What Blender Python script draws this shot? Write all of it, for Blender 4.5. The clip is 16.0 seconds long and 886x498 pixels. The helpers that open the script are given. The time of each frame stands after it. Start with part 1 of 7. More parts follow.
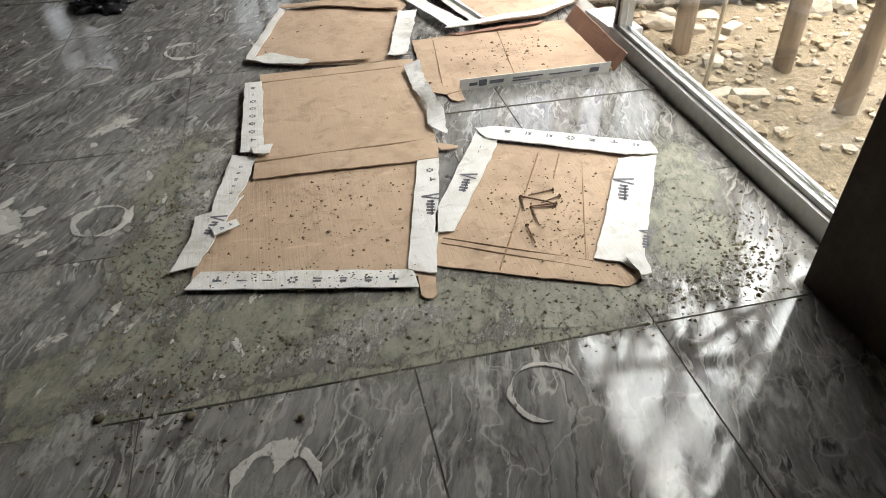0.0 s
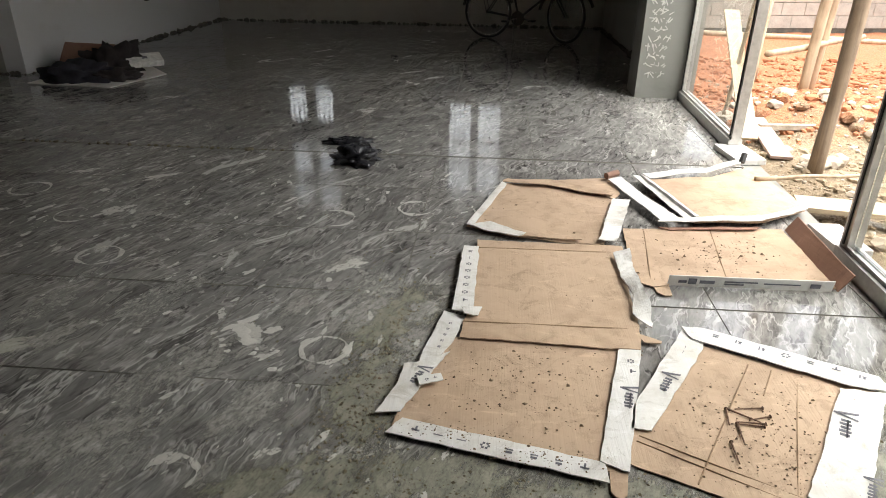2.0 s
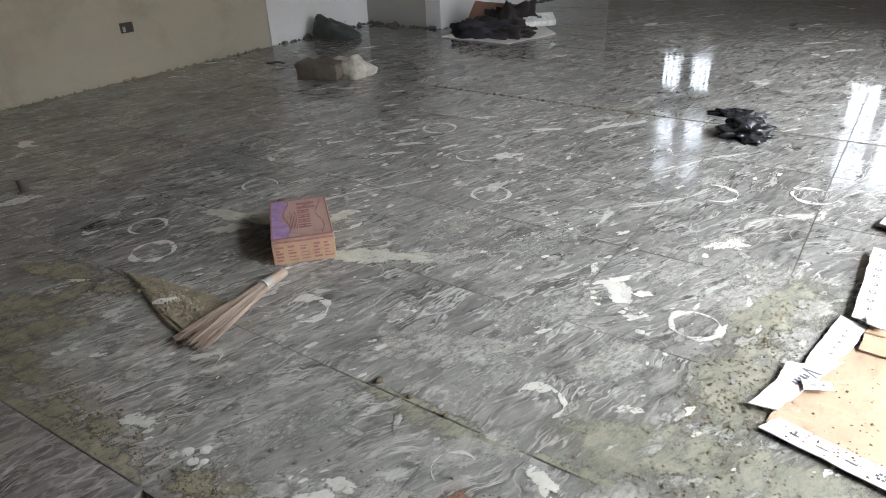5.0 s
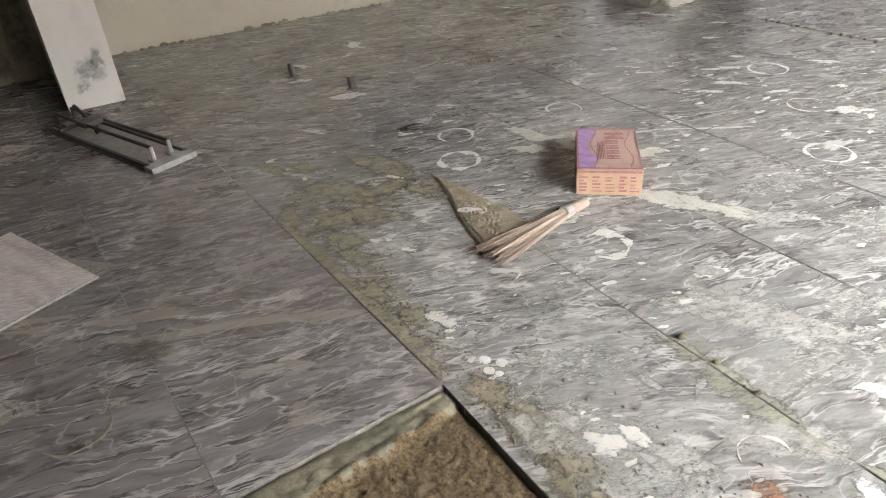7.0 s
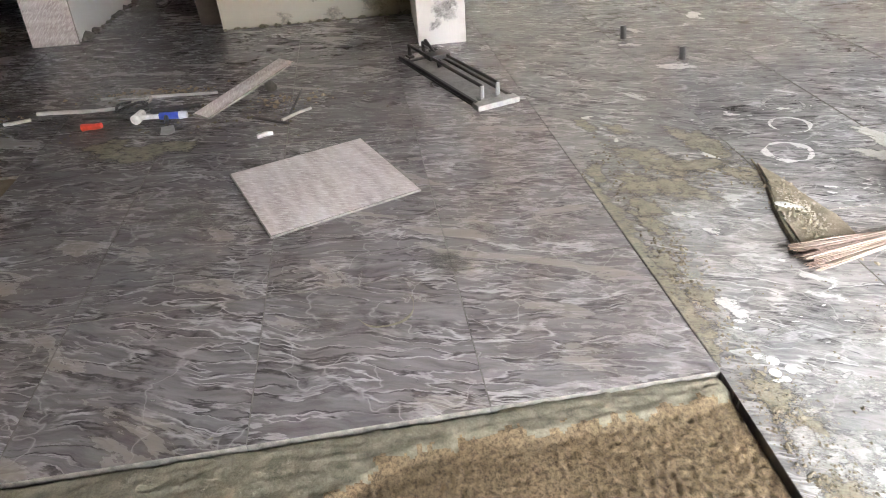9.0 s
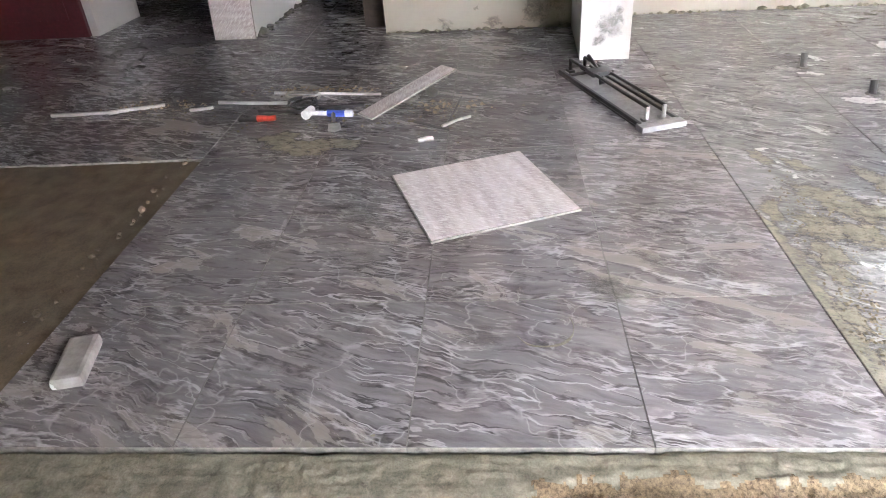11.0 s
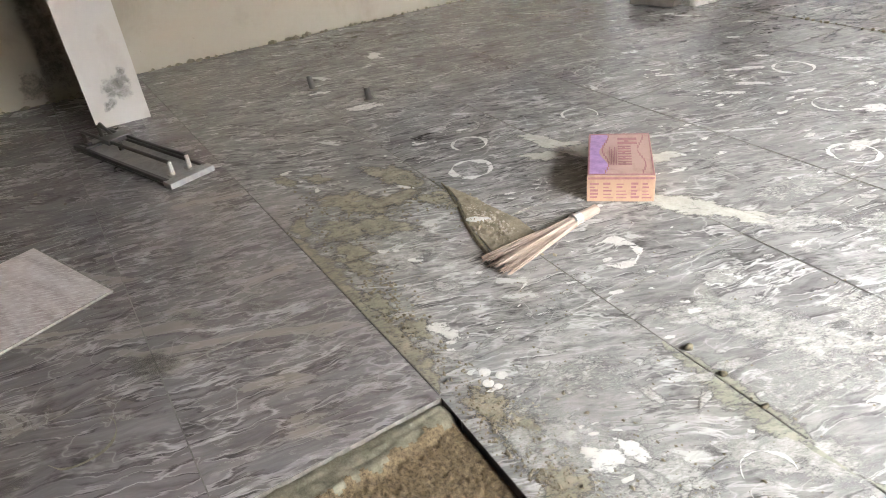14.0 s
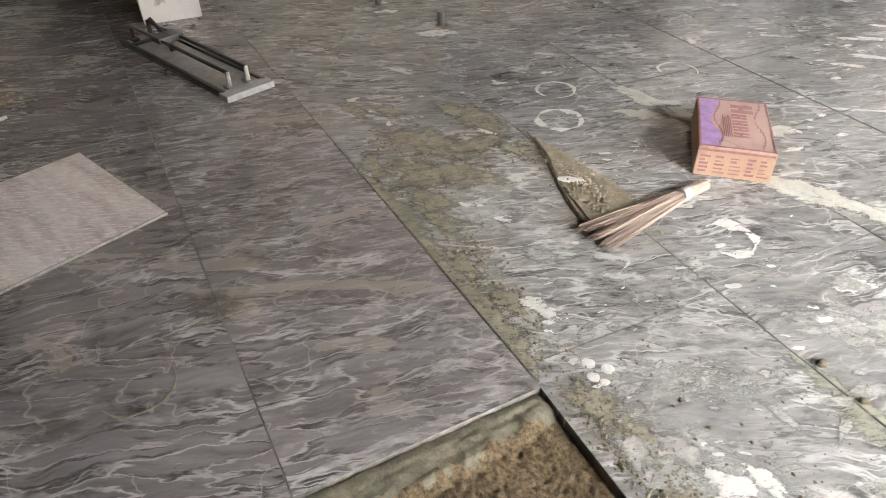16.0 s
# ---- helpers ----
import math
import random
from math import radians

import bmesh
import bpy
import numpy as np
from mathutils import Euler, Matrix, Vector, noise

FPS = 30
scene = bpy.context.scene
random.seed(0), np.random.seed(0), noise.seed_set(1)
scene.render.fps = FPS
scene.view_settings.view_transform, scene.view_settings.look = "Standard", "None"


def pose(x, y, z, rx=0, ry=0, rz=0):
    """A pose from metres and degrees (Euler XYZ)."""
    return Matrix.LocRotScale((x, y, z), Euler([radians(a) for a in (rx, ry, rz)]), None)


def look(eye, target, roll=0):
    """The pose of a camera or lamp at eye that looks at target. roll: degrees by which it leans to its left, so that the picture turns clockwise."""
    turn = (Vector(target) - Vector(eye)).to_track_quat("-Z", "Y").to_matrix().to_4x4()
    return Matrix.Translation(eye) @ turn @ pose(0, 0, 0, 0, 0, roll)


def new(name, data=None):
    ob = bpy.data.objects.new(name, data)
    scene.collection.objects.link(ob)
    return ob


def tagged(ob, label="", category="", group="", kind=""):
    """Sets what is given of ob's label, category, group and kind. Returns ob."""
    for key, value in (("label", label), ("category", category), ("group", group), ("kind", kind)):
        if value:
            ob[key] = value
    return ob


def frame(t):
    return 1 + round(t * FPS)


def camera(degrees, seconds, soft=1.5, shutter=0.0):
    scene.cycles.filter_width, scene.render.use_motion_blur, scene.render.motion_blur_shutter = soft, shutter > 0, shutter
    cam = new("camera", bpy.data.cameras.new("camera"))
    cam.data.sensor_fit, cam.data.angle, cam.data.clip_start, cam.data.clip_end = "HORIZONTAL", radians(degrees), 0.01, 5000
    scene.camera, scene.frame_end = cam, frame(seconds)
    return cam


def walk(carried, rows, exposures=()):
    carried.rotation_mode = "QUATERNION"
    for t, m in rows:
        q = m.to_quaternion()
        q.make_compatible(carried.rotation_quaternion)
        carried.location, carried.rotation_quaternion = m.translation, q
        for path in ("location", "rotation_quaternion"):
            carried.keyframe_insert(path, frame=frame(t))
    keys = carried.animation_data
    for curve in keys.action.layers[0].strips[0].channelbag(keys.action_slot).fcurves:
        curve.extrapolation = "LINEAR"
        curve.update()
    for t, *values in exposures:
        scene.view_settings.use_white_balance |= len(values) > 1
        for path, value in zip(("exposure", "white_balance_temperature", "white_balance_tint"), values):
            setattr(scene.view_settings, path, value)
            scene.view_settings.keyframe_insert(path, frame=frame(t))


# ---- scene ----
cam = camera(67.6, 16.0, soft=0.95)
PATH = [
    (0, (0.249, 0.112, 1.16), (0.589, 1.638, -0.086), -1.0),
    (0.5, (0.234, 0.121, 1.175), (0.402, 1.7, -0.04), -2.7),
    (1, (0.223, 0.123, 1.221), (0.279, 1.833, 0.186), -1.1),
    (1.5, (0.186, 0.112, 1.244), (0.147, 1.886, 0.322), -0.1),
    (2, (0.126, 0.08, 1.256), (-0.004, 1.886, 0.408), 0.9),
    (2.5, (0.081, 0.051, 1.261), (-0.186, 1.861, 0.453), 1.5),
    (3, (0.039, 0.034, 1.259), (-0.407, 1.801, 0.434), 1.2),
    (3.5, (0.024, 0.03, 1.257), (-0.622, 1.713, 0.391), -1.0),
    (4, (0.025, 0.033, 1.26), (-0.828, 1.617, 0.387), -3.0),
    (4.2, (0.03, 0.035, 1.26), (-0.891, 1.588, 0.4), -3.4),
    (6.3, (-0.22, -0.121, 1.217), (-1.37, 1.094, 0.122), -0.7),
    (6.5, (-0.232, -0.129, 1.231), (-1.449, 1.023, 0.139), -1.2),
    (7, (-0.228, -0.098, 1.217), (-1.688, 0.753, 0.147), -4.0),
    (7.5, (-0.207, -0.05, 1.209), (-1.772, 0.577, 0.133), -7.1),
    (8, (-0.187, -0.065, 1.204), (-1.828, 0.373, 0.148), -8.0),
    (8.5, (-0.178, -0.115, 1.203), (-1.846, 0.152, 0.133), -6.6),
    (9, (-0.18, -0.218, 1.215), (-1.849, -0.125, 0.118), -4.6),
    (9.5, (-0.189, -0.323, 1.21), (-1.836, -0.35, 0.076), -3.7),
    (10, (-0.2, -0.396, 1.224), (-1.836, -0.542, 0.083), -2.6),
    (10.2, (-0.204, -0.411, 1.232), (-1.855, -0.605, 0.121), -2.7),
    (12.3, (-0.2, -0.254, 1.256), (-1.911, -0.447, 0.238), -6.6),
    (12.5, (-0.213, -0.234, 1.25), (-1.926, -0.325, 0.221), -6.3),
    (13, (-0.241, -0.156, 1.238), (-1.937, 0.118, 0.214), -6.2),
    (13.4, (-0.214, -0.112, 1.209), (-1.848, 0.43, 0.191), -6.6),
    (13.5, (-0.215, -0.067, 1.23), (-1.825, 0.508, 0.191), -7.1),
    (14, (-0.188, 0.004, 1.212), (-1.715, 0.764, 0.168), -6.8),
    (14.5, (-0.167, 0.068, 1.204), (-1.623, 0.971, 0.173), -7.6),
    (15, (-0.201, 0.062, 1.202), (-1.674, 0.887, 0.131), -7.9),
    (15.5, (-0.359, -0.015, 1.175), (-1.829, 0.693, 0.018), -3.7),
    (16, (-0.511, -0.109, 1.177), (-1.949, 0.565, -0.039), -0.8),
]
EXPOSURES = [(0, 2.0, 7000, 11), (1.0, 2.0, 7000, 11), (1.5, 1.9, 7100, 12), (2, 2.1, 7100, 12), (2.5, 2.3, 6950, 11), (3, 2.55, 6600, 9), (3.5, 2.55, 6600, 7), (4, 3.45, 6350, 8), (6.5, 4.15, 6750, 15), (7, 4.75, 6800, 15), (8, 5.15, 6700, 14),
             (9, 5.72, 6450, 17), (10, 5.98, 6150, 20), (12.5, 6.25, 6250, 20), (13, 5.75, 6400, 18), (13.5, 5.5, 6450, 16), (14, 5.05, 6650, 15), (14.5, 4.7, 6800, 16), (15, 4.76, 6800, 16), (15.5, 4.92, 6800, 16), (16, 5.0, 6800, 16)]
walk(cam, [(t, look(eye, target, roll)) for t, eye, target, roll in PATH], EXPOSURES)

# ---- daylight ----
world = bpy.data.worlds.new("daylight")
scene.world = world
world.use_nodes = True
sky = world.node_tree.nodes.new("ShaderNodeTexSky")
sky.sky_type = "NISHITA"
sky.sun_disc = False
sky.sun_elevation = radians(76)
sky.sun_rotation = radians(58)
sky.air_density, sky.dust_density, sky.ozone_density = 1.0, 4.0, 1.0
haze = world.node_tree.nodes.new("ShaderNodeHueSaturation")
haze.inputs["Saturation"].default_value = 0.4
world.node_tree.links.new(sky.outputs[0], haze.inputs["Color"])
world.node_tree.links.new(haze.outputs[0], world.node_tree.nodes["Background"].inputs[0])
world.node_tree.nodes["Background"].inputs[1].default_value = 0.15
sun_data = bpy.data.lights.new("sun", "SUN")
sun_data.energy, sun_data.angle, sun_data.color = 0.3, radians(14), (1.0, 0.95, 0.88)
sun = new("sun", sun_data)
sun.matrix_world = look((2.5 + 4.1, 4.5 + 2.6, 19.4), (2.5, 4.5, 0))


SKYLIGHT = 300.0


def sky_lamp(name, at, target, wide, high, energy):
    """Open sky before the glazed front."""
    d = bpy.data.lights.new(name, "AREA")
    d.shape, d.size, d.size_y, d.energy, d.color = "RECTANGLE", wide, high, energy, (0.92, 0.97, 1.0)
    ob = new(name, d)
    ob.matrix_world = look(at, target)
    return ob


sky_lamp("skylight_glazing", (4.1, 3.7, 4.6), (3.1, 3.2, 0.0), 9.0, 4.6, SKYLIGHT)


# ---- materials ----
def base_material(name, rough=0.6, metal=0.0):
    m = bpy.data.materials.new(name)
    m.use_nodes = True
    b = m.node_tree.nodes["Principled BSDF"]
    b.inputs["Roughness"].default_value = rough
    b.inputs["Metallic"].default_value = metal
    return m, m.node_tree, b


def put(t, socket, value):
    if isinstance(value, bpy.types.NodeSocket):
        t.links.new(value, socket)
    elif isinstance(value, (tuple, list)):
        socket.default_value = (*value, 1.0)[:4] if len(socket.default_value) == 4 else value
    else:
        socket.default_value = value


def noise_of(t, vec, scale, detail=4.0, rough=0.5, bend=0.0):
    n = t.nodes.new("ShaderNodeTexNoise")
    put(t, n.inputs["Vector"], vec)
    put(t, n.inputs["Scale"], scale)
    n.inputs["Detail"].default_value = detail
    n.inputs["Roughness"].default_value = rough
    n.inputs["Distortion"].default_value = bend
    return n.outputs["Fac"]


def ramp_of(t, fac, *stops):
    n = t.nodes.new("ShaderNodeValToRGB")
    put(t, n.inputs[0], fac)
    e = n.color_ramp.elements
    while len(e) < len(stops):
        e.new(0.5)
    for i, (p, c) in enumerate(stops):
        e[i].position = p
        e[i].color = (*c, 1.0) if isinstance(c, tuple) else (c, c, c, 1.0)
    return n.outputs[0]


def mix_of(t, fac, a, b):
    n = t.nodes.new("ShaderNodeMix")
    n.data_type = "RGBA"
    put(t, n.inputs[0], fac)
    put(t, n.inputs[6], a)
    put(t, n.inputs[7], b)
    return n.outputs[2]


def calc(t, op, a, b=0.0):
    n = t.nodes.new("ShaderNodeMath")
    n.operation = op
    put(t, n.inputs[0], a)
    put(t, n.inputs[1], b)
    return n.outputs[0]


def bump_of(t, b, height, strength=0.4, distance=0.01):
    n = t.nodes.new("ShaderNodeBump")
    n.inputs["Strength"].default_value = strength
    n.inputs["Distance"].default_value = distance
    put(t, n.inputs["Height"], height)
    t.links.new(n.outputs[0], b.inputs["Normal"])


def mapped(t, vec, scale=(1, 1, 1), turn=0.0, move=None):
    n = t.nodes.new("ShaderNodeMapping")
    t.links.new(vec, n.inputs["Vector"])
    n.inputs["Scale"].default_value = scale
    if isinstance(turn, bpy.types.NodeSocket):
        c = t.nodes.new("ShaderNodeCombineXYZ")
        t.links.new(turn, c.inputs[2])
        t.links.new(c.outputs[0], n.inputs["Rotation"])
    else:
        n.inputs["Rotation"].default_value = (0, 0, turn)
    if move is not None:
        t.links.new(move, n.inputs["Location"])
    return n.outputs[0]


def place_of(t):
    return t.nodes.new("ShaderNodeNewGeometry").outputs["Position"]


def object_coords(t):
    return t.nodes.new("ShaderNodeTexCoord").outputs["Object"]


def chance(t):
    a = t.nodes.new("ShaderNodeObjectInfo").outputs["Random"]
    b = t.nodes.new("ShaderNodeNewGeometry").outputs["Random Per Island"]
    return calc(t, "FRACT", calc(t, "ADD", a, b))


def bent(t, vec, scale, amount, detail=2.0):
    """The place vec, pushed about by a soft noise."""
    n = t.nodes.new("ShaderNodeTexNoise")
    t.links.new(vec, n.inputs["Vector"])
    n.inputs["Scale"].default_value, n.inputs["Detail"].default_value = scale, detail
    centre = t.nodes.new("ShaderNodeVectorMath")
    centre.operation = "SUBTRACT"
    t.links.new(n.outputs["Color"], centre.inputs[0])
    centre.inputs[1].default_value = (0.5, 0.5, 0.5)
    push = t.nodes.new("ShaderNodeVectorMath")
    push.operation = "MULTIPLY_ADD"
    t.links.new(centre.outputs[0], push.inputs[0])
    push.inputs[1].default_value = (amount, amount, 0.0)
    t.links.new(vec, push.inputs[2])
    return push.outputs[0]


def vein(t, vec, scale, middle, width, detail=3.0):
    """One along the thin line where a stretched noise passes the value middle."""
    off = calc(t, "ABSOLUTE", calc(t, "SUBTRACT", noise_of(t, mapped(t, vec, scale), 1.0, detail, 0.5), middle))
    return ramp_of(t, off, (0.0, 1.0), (width * 0.4, 0.8), (width, 0.0))


def polished_tile(name, tones, lean, dust_tone, dust_low, dust_high, stain_tone, stain_low, shine=0.05, dust_most=0.6):
    """Grey marble-patterned porcelain: wavy bands, long pale veins with dark sides, a film of dust and smears."""
    m, t, b = base_material(name, 0.1)
    pos, r = place_of(t), chance(t)
    c = t.nodes.new("ShaderNodeCombineXYZ")
    put(t, c.inputs[0], calc(t, "MULTIPLY", r, 37.0))
    put(t, c.inputs[1], calc(t, "MULTIPLY", r, 91.0))
    turn = calc(t, "ADD", calc(t, "MULTIPLY", calc(t, "SUBTRACT", r, 0.5), 0.35), lean)
    laid = mapped(t, pos, (1, 1, 1), turn, c.outputs[0])
    flow = bent(t, bent(t, laid, 2.2, 0.16), 15.0, 0.03, 4.0)
    bands = noise_of(t, mapped(t, flow, (8.0, 1.5, 1.0)), 1.0, 7, 0.62)
    tone = ramp_of(t, bands, (0.315, tones[0]), (0.435, tones[1]), (0.57, tones[2]), (0.7, tones[3]))
    streaks = noise_of(t, mapped(t, flow, (38.0, 5.0, 1.0)), 1.0, 7, 0.66)
    tone = mix_of(t, 0.5, tone, ramp_of(t, streaks, (0.335, tones[0]), (0.455, tones[1]), (0.59, tones[2]), (0.7, tones[3])))
    gate = ramp_of(t, noise_of(t, laid, 4.5, 4, 0.6), (0.41, 0.0), (0.56, 1.0))
    dashes = ramp_of(t, noise_of(t, laid, 7.0, 5, 0.65), (0.42, 0.0), (0.56, 1.0))
    shade = calc(t, "MULTIPLY", calc(t, "MAXIMUM", vein(t, flow, (7.0, 1.3, 1.0), 0.475, 0.022, 5.0), vein(t, flow, (17.0, 3.0, 1.0), 0.47, 0.03, 5.0)), calc(t, "MULTIPLY", dashes, 0.82))
    col = mix_of(t, shade, tone, tuple(0.55 * x for x in tones[0]))
    pale = calc(t, "MULTIPLY", calc(t, "MAXIMUM", vein(t, flow, (7.0, 1.3, 1.0), 0.5, 0.013, 5.0), calc(t, "MULTIPLY", vein(t, flow, (17.0, 3.0, 1.0), 0.505, 0.02, 5.0), 0.7)), gate)
    col = mix_of(t, calc(t, "MULTIPLY", pale, 0.82), col, tones[4])
    thread = vein(t, bent(t, laid, 7.0, 0.2, 3.0), (3.0, 2.0, 1.0), 0.5, 0.005, 3.0)
    col = mix_of(t, calc(t, "MULTIPLY", thread, 0.4), col, tones[4])
    wide = noise_of(t, pos, 0.9, 5, 0.6, 0.5)
    grit = noise_of(t, mapped(t, mapped(t, pos, (1, 1, 1), lean), (34, 9, 1)), 1.0, 7, 0.75, 0.5)
    dust = calc(t, "MULTIPLY", ramp_of(t, wide, (dust_low, 0.15), (dust_high, 1.0)), ramp_of(t, grit, (0.42, 0.0), (0.66, 1.0)))
    col = mix_of(t, calc(t, "MULTIPLY", dust, dust_most), col, dust_tone)
    smear = noise_of(t, mapped(t, mapped(t, pos, (1, 1, 1), lean + 0.2), (5.0, 1.8, 1)), 1.0, 8, 0.62, 0.8)
    stain = ramp_of(t, smear, (stain_low, 0.0), (stain_low + 0.05, 1.0))
    col = mix_of(t, calc(t, "MULTIPLY", stain, 0.6), col, stain_tone)
    put(t, b.inputs["Base Color"], col)
    film = calc(t, "MAXIMUM", dust, stain)
    put(t, b.inputs["Roughness"], calc(t, "ADD", shine, calc(t, "MULTIPLY", calc(t, "POWER", film, 1.5), 0.35)))
    b.inputs["IOR"].default_value = 1.62
    b.inputs["Specular IOR Level"].default_value = 0.55
    bump_of(t, b, calc(t, "ADD", calc(t, "MULTIPLY", dust, 0.5), calc(t, "MULTIPLY", stain, 0.8)), 0.1, 0.0012)
    return m


def rough_material(name, dark, light, scale=6.0, fine=60.0, rough=0.85, relief=0.4, depth=0.004, low=0.35, high=0.65, object_space=False):
    m, t, b = base_material(name, rough)
    vec = object_coords(t) if object_space else place_of(t)
    n1, n2 = noise_of(t, vec, scale, 6, 0.6, 0.3), noise_of(t, vec, fine, 5, 0.7)
    mixed = calc(t, "ADD", calc(t, "MULTIPLY", n1, 0.6), calc(t, "MULTIPLY", n2, 0.4))
    put(t, b.inputs["Base Color"], ramp_of(t, mixed, (low, dark), (high, light)))
    bump_of(t, b, calc(t, "ADD", n2, calc(t, "MULTIPLY", n1, 0.5)), relief, depth)
    return m


def film_material(name, dark, light, scale, low, high, rough=0.85):
    """A dried, broken film: like rough_material, but worn through in places."""
    m = rough_material(name, dark, light, 14, 120, rough, 0.3, 0.002)
    t = m.node_tree
    b = t.nodes["Principled BSDF"]
    pos = mapped(t, mapped(t, place_of(t), (1, 1, 1), 0.32), (1.5, 0.62, 1.0))
    n = calc(t, "ADD", calc(t, "MULTIPLY", noise_of(t, pos, scale, 6, 0.7, 0.6), 0.65), calc(t, "MULTIPLY", noise_of(t, pos, scale * 4.5, 5, 0.7), 0.35))
    wear = t.nodes.new("ShaderNodeAttribute")
    wear.attribute_name = "wear"
    n = calc(t, "ADD", n, calc(t, "SUBTRACT", calc(t, "MULTIPLY", wear.outputs["Fac"], 0.27), 0.2))
    put(t, b.inputs["Alpha"], ramp_of(t, n, (low, 0.0), (high, 1.0)))
    return m


def plaster(name, tone, soil, soil_low=0.58):
    m, t, b = base_material(name, 0.8)
    pos = place_of(t)
    n = noise_of(t, pos, 1.4, 8, 0.65, 0.4)
    fine = noise_of(t, pos, 45, 5, 0.7)
    col = mix_of(t, ramp_of(t, n, (soil_low, 0.0), (soil_low + 0.14, 0.6)), tone, soil)
    chips = ramp_of(t, noise_of(t, pos, 9, 4, 0.6), (0.7, 0.0), (0.74, 0.7))
    col = mix_of(t, chips, col, tuple(0.6 * x for x in soil))
    put(t, b.inputs["Base Color"], mix_of(t, calc(t, "MULTIPLY", fine, 0.22), col, soil))
    bump_of(t, b, calc(t, "ADD", fine, n), 0.2, 0.004)
    return m


def cardboard(name, tone, soil):
    m, t, b = base_material(name, 0.85)
    pos = place_of(t)
    flutes = noise_of(t, mapped(t, pos, (130, 3, 1), 0.1), 1.0, 3, 0.6)
    n = noise_of(t, pos, 4.0, 7, 0.65, 0.3)
    col = mix_of(t, ramp_of(t, n, (0.5, 0.0), (0.72, 0.75)), tone, soil)
    col = mix_of(t, calc(t, "MULTIPLY", flutes, 0.35), col, tuple(0.72 * x for x in tone))
    smudge = ramp_of(t, noise_of(t, pos, 11, 8, 0.75, 0.8), (0.52, 0.0), (0.68, 0.6))
    col = mix_of(t, smudge, col, tuple(0.75 * x for x in soil))
    scuff = ramp_of(t, noise_of(t, mapped(t, pos, (9, 30, 1), 0.7), 1.0, 7, 0.7, 0.6), (0.57, 0.0), (0.68, 0.6))
    col = mix_of(t, scuff, col, tuple(min(0.85, 1.25 * x) for x in tone))
    spots = ramp_of(t, noise_of(t, pos, 150, 4, 0.75), (0.66, 0.0), (0.74, 0.6))
    put(t, b.inputs["Base Color"], mix_of(t, spots, col, tuple(0.5 * x for x in soil)))
    bump_of(t, b, calc(t, "ADD", flutes, calc(t, "ADD", n, smudge)), 0.6, 0.002)
    return m


def plain(name, tone, rough=0.5, metal=0.0, vary=0.25, scale=30.0):
    m, t, b = base_material(name, rough, metal)
    n = noise_of(t, object_coords(t), scale, 5, 0.65)
    put(t, b.inputs["Base Color"], ramp_of(t, n, (0.3, tuple(x * (1 - vary) for x in tone)), (0.7, tuple(min(1, x * (1 + vary)) for x in tone))))
    put(t, b.inputs["Roughness"], calc(t, "ADD", rough - 0.08, calc(t, "MULTIPLY", n, 0.16)))
    bump_of(t, b, n, 0.15, 0.002)
    return m


def timber(name, dark, light, along=2):
    m, t, b = base_material(name, 0.8)
    s = [22.0, 22.0, 22.0]
    s[along] = 1.5
    n = noise_of(t, mapped(t, object_coords(t), tuple(s)), 1.0, 7, 0.65, 0.5)
    n2 = noise_of(t, object_coords(t), 5, 4, 0.6)
    put(t, b.inputs["Base Color"], ramp_of(t, calc(t, "ADD", calc(t, "MULTIPLY", n, 0.65), calc(t, "MULTIPLY", n2, 0.35)), (0.35, dark), (0.65, light)))
    bump_of(t, b, n, 0.4, 0.003)
    return m


TILE_OLD = polished_tile("dusty_grey_tile", ((0.065, 0.062, 0.058), (0.145, 0.14, 0.134), (0.235, 0.228, 0.218), (0.36, 0.35, 0.335), (0.54, 0.53, 0.5)), 0.34,
                         (0.46, 0.45, 0.415), 0.38, 0.62, (0.42, 0.41, 0.37), 0.62, 0.035, 0.7)
TILE_NEW = polished_tile("fresh_grey_tile", ((0.07, 0.062, 0.06), (0.145, 0.133, 0.132), (0.225, 0.209, 0.209), (0.34, 0.318, 0.317), (0.52, 0.5, 0.485)), 0.24,
                         (0.3, 0.268, 0.22), 0.32, 0.62, (0.215, 0.19, 0.145), 0.58, 0.17, 0.42)
TILE_EDGE = plain("tile_body", (0.22, 0.205, 0.175), 0.8, 0, 0.5, 40)
GROUT = rough_material("joint_mortar", (0.05, 0.05, 0.045), (0.16, 0.15, 0.12), 8, 80)
JOINT_FRESH = rough_material("fresh_joint_mortar", (0.07, 0.067, 0.058), (0.26, 0.25, 0.225), 5, 60)
MORTAR = rough_material("wet_olive_mortar", (0.1, 0.09, 0.058), (0.28, 0.258, 0.184), 22, 160, 0.85, 0.8, 0.005, 0.36, 0.64)
SCREED = rough_material("brown_sand_screed", (0.066, 0.045, 0.023), (0.31, 0.228, 0.125), 110, 400, 0.95, 1.0, 0.006, 0.38, 0.62)
SCREED_WET = rough_material("damp_brown_screed", (0.075, 0.055, 0.03), (0.185, 0.14, 0.085), 10, 120, 0.8, 0.5, 0.004)
SPLASH = film_material("dried_white_cement", (0.4, 0.39, 0.36), (0.6, 0.585, 0.54), 30, 0.45, 0.53)
OLIVE_DUST = film_material("olive_grey_dust_film", (0.165, 0.163, 0.125), (0.3, 0.292, 0.23), 24, 0.3, 0.62, 0.7)
SPLASH_SOFT = film_material("feathery_pale_cement", (0.25, 0.243, 0.222), (0.43, 0.418, 0.382), 46, 0.34, 0.66)
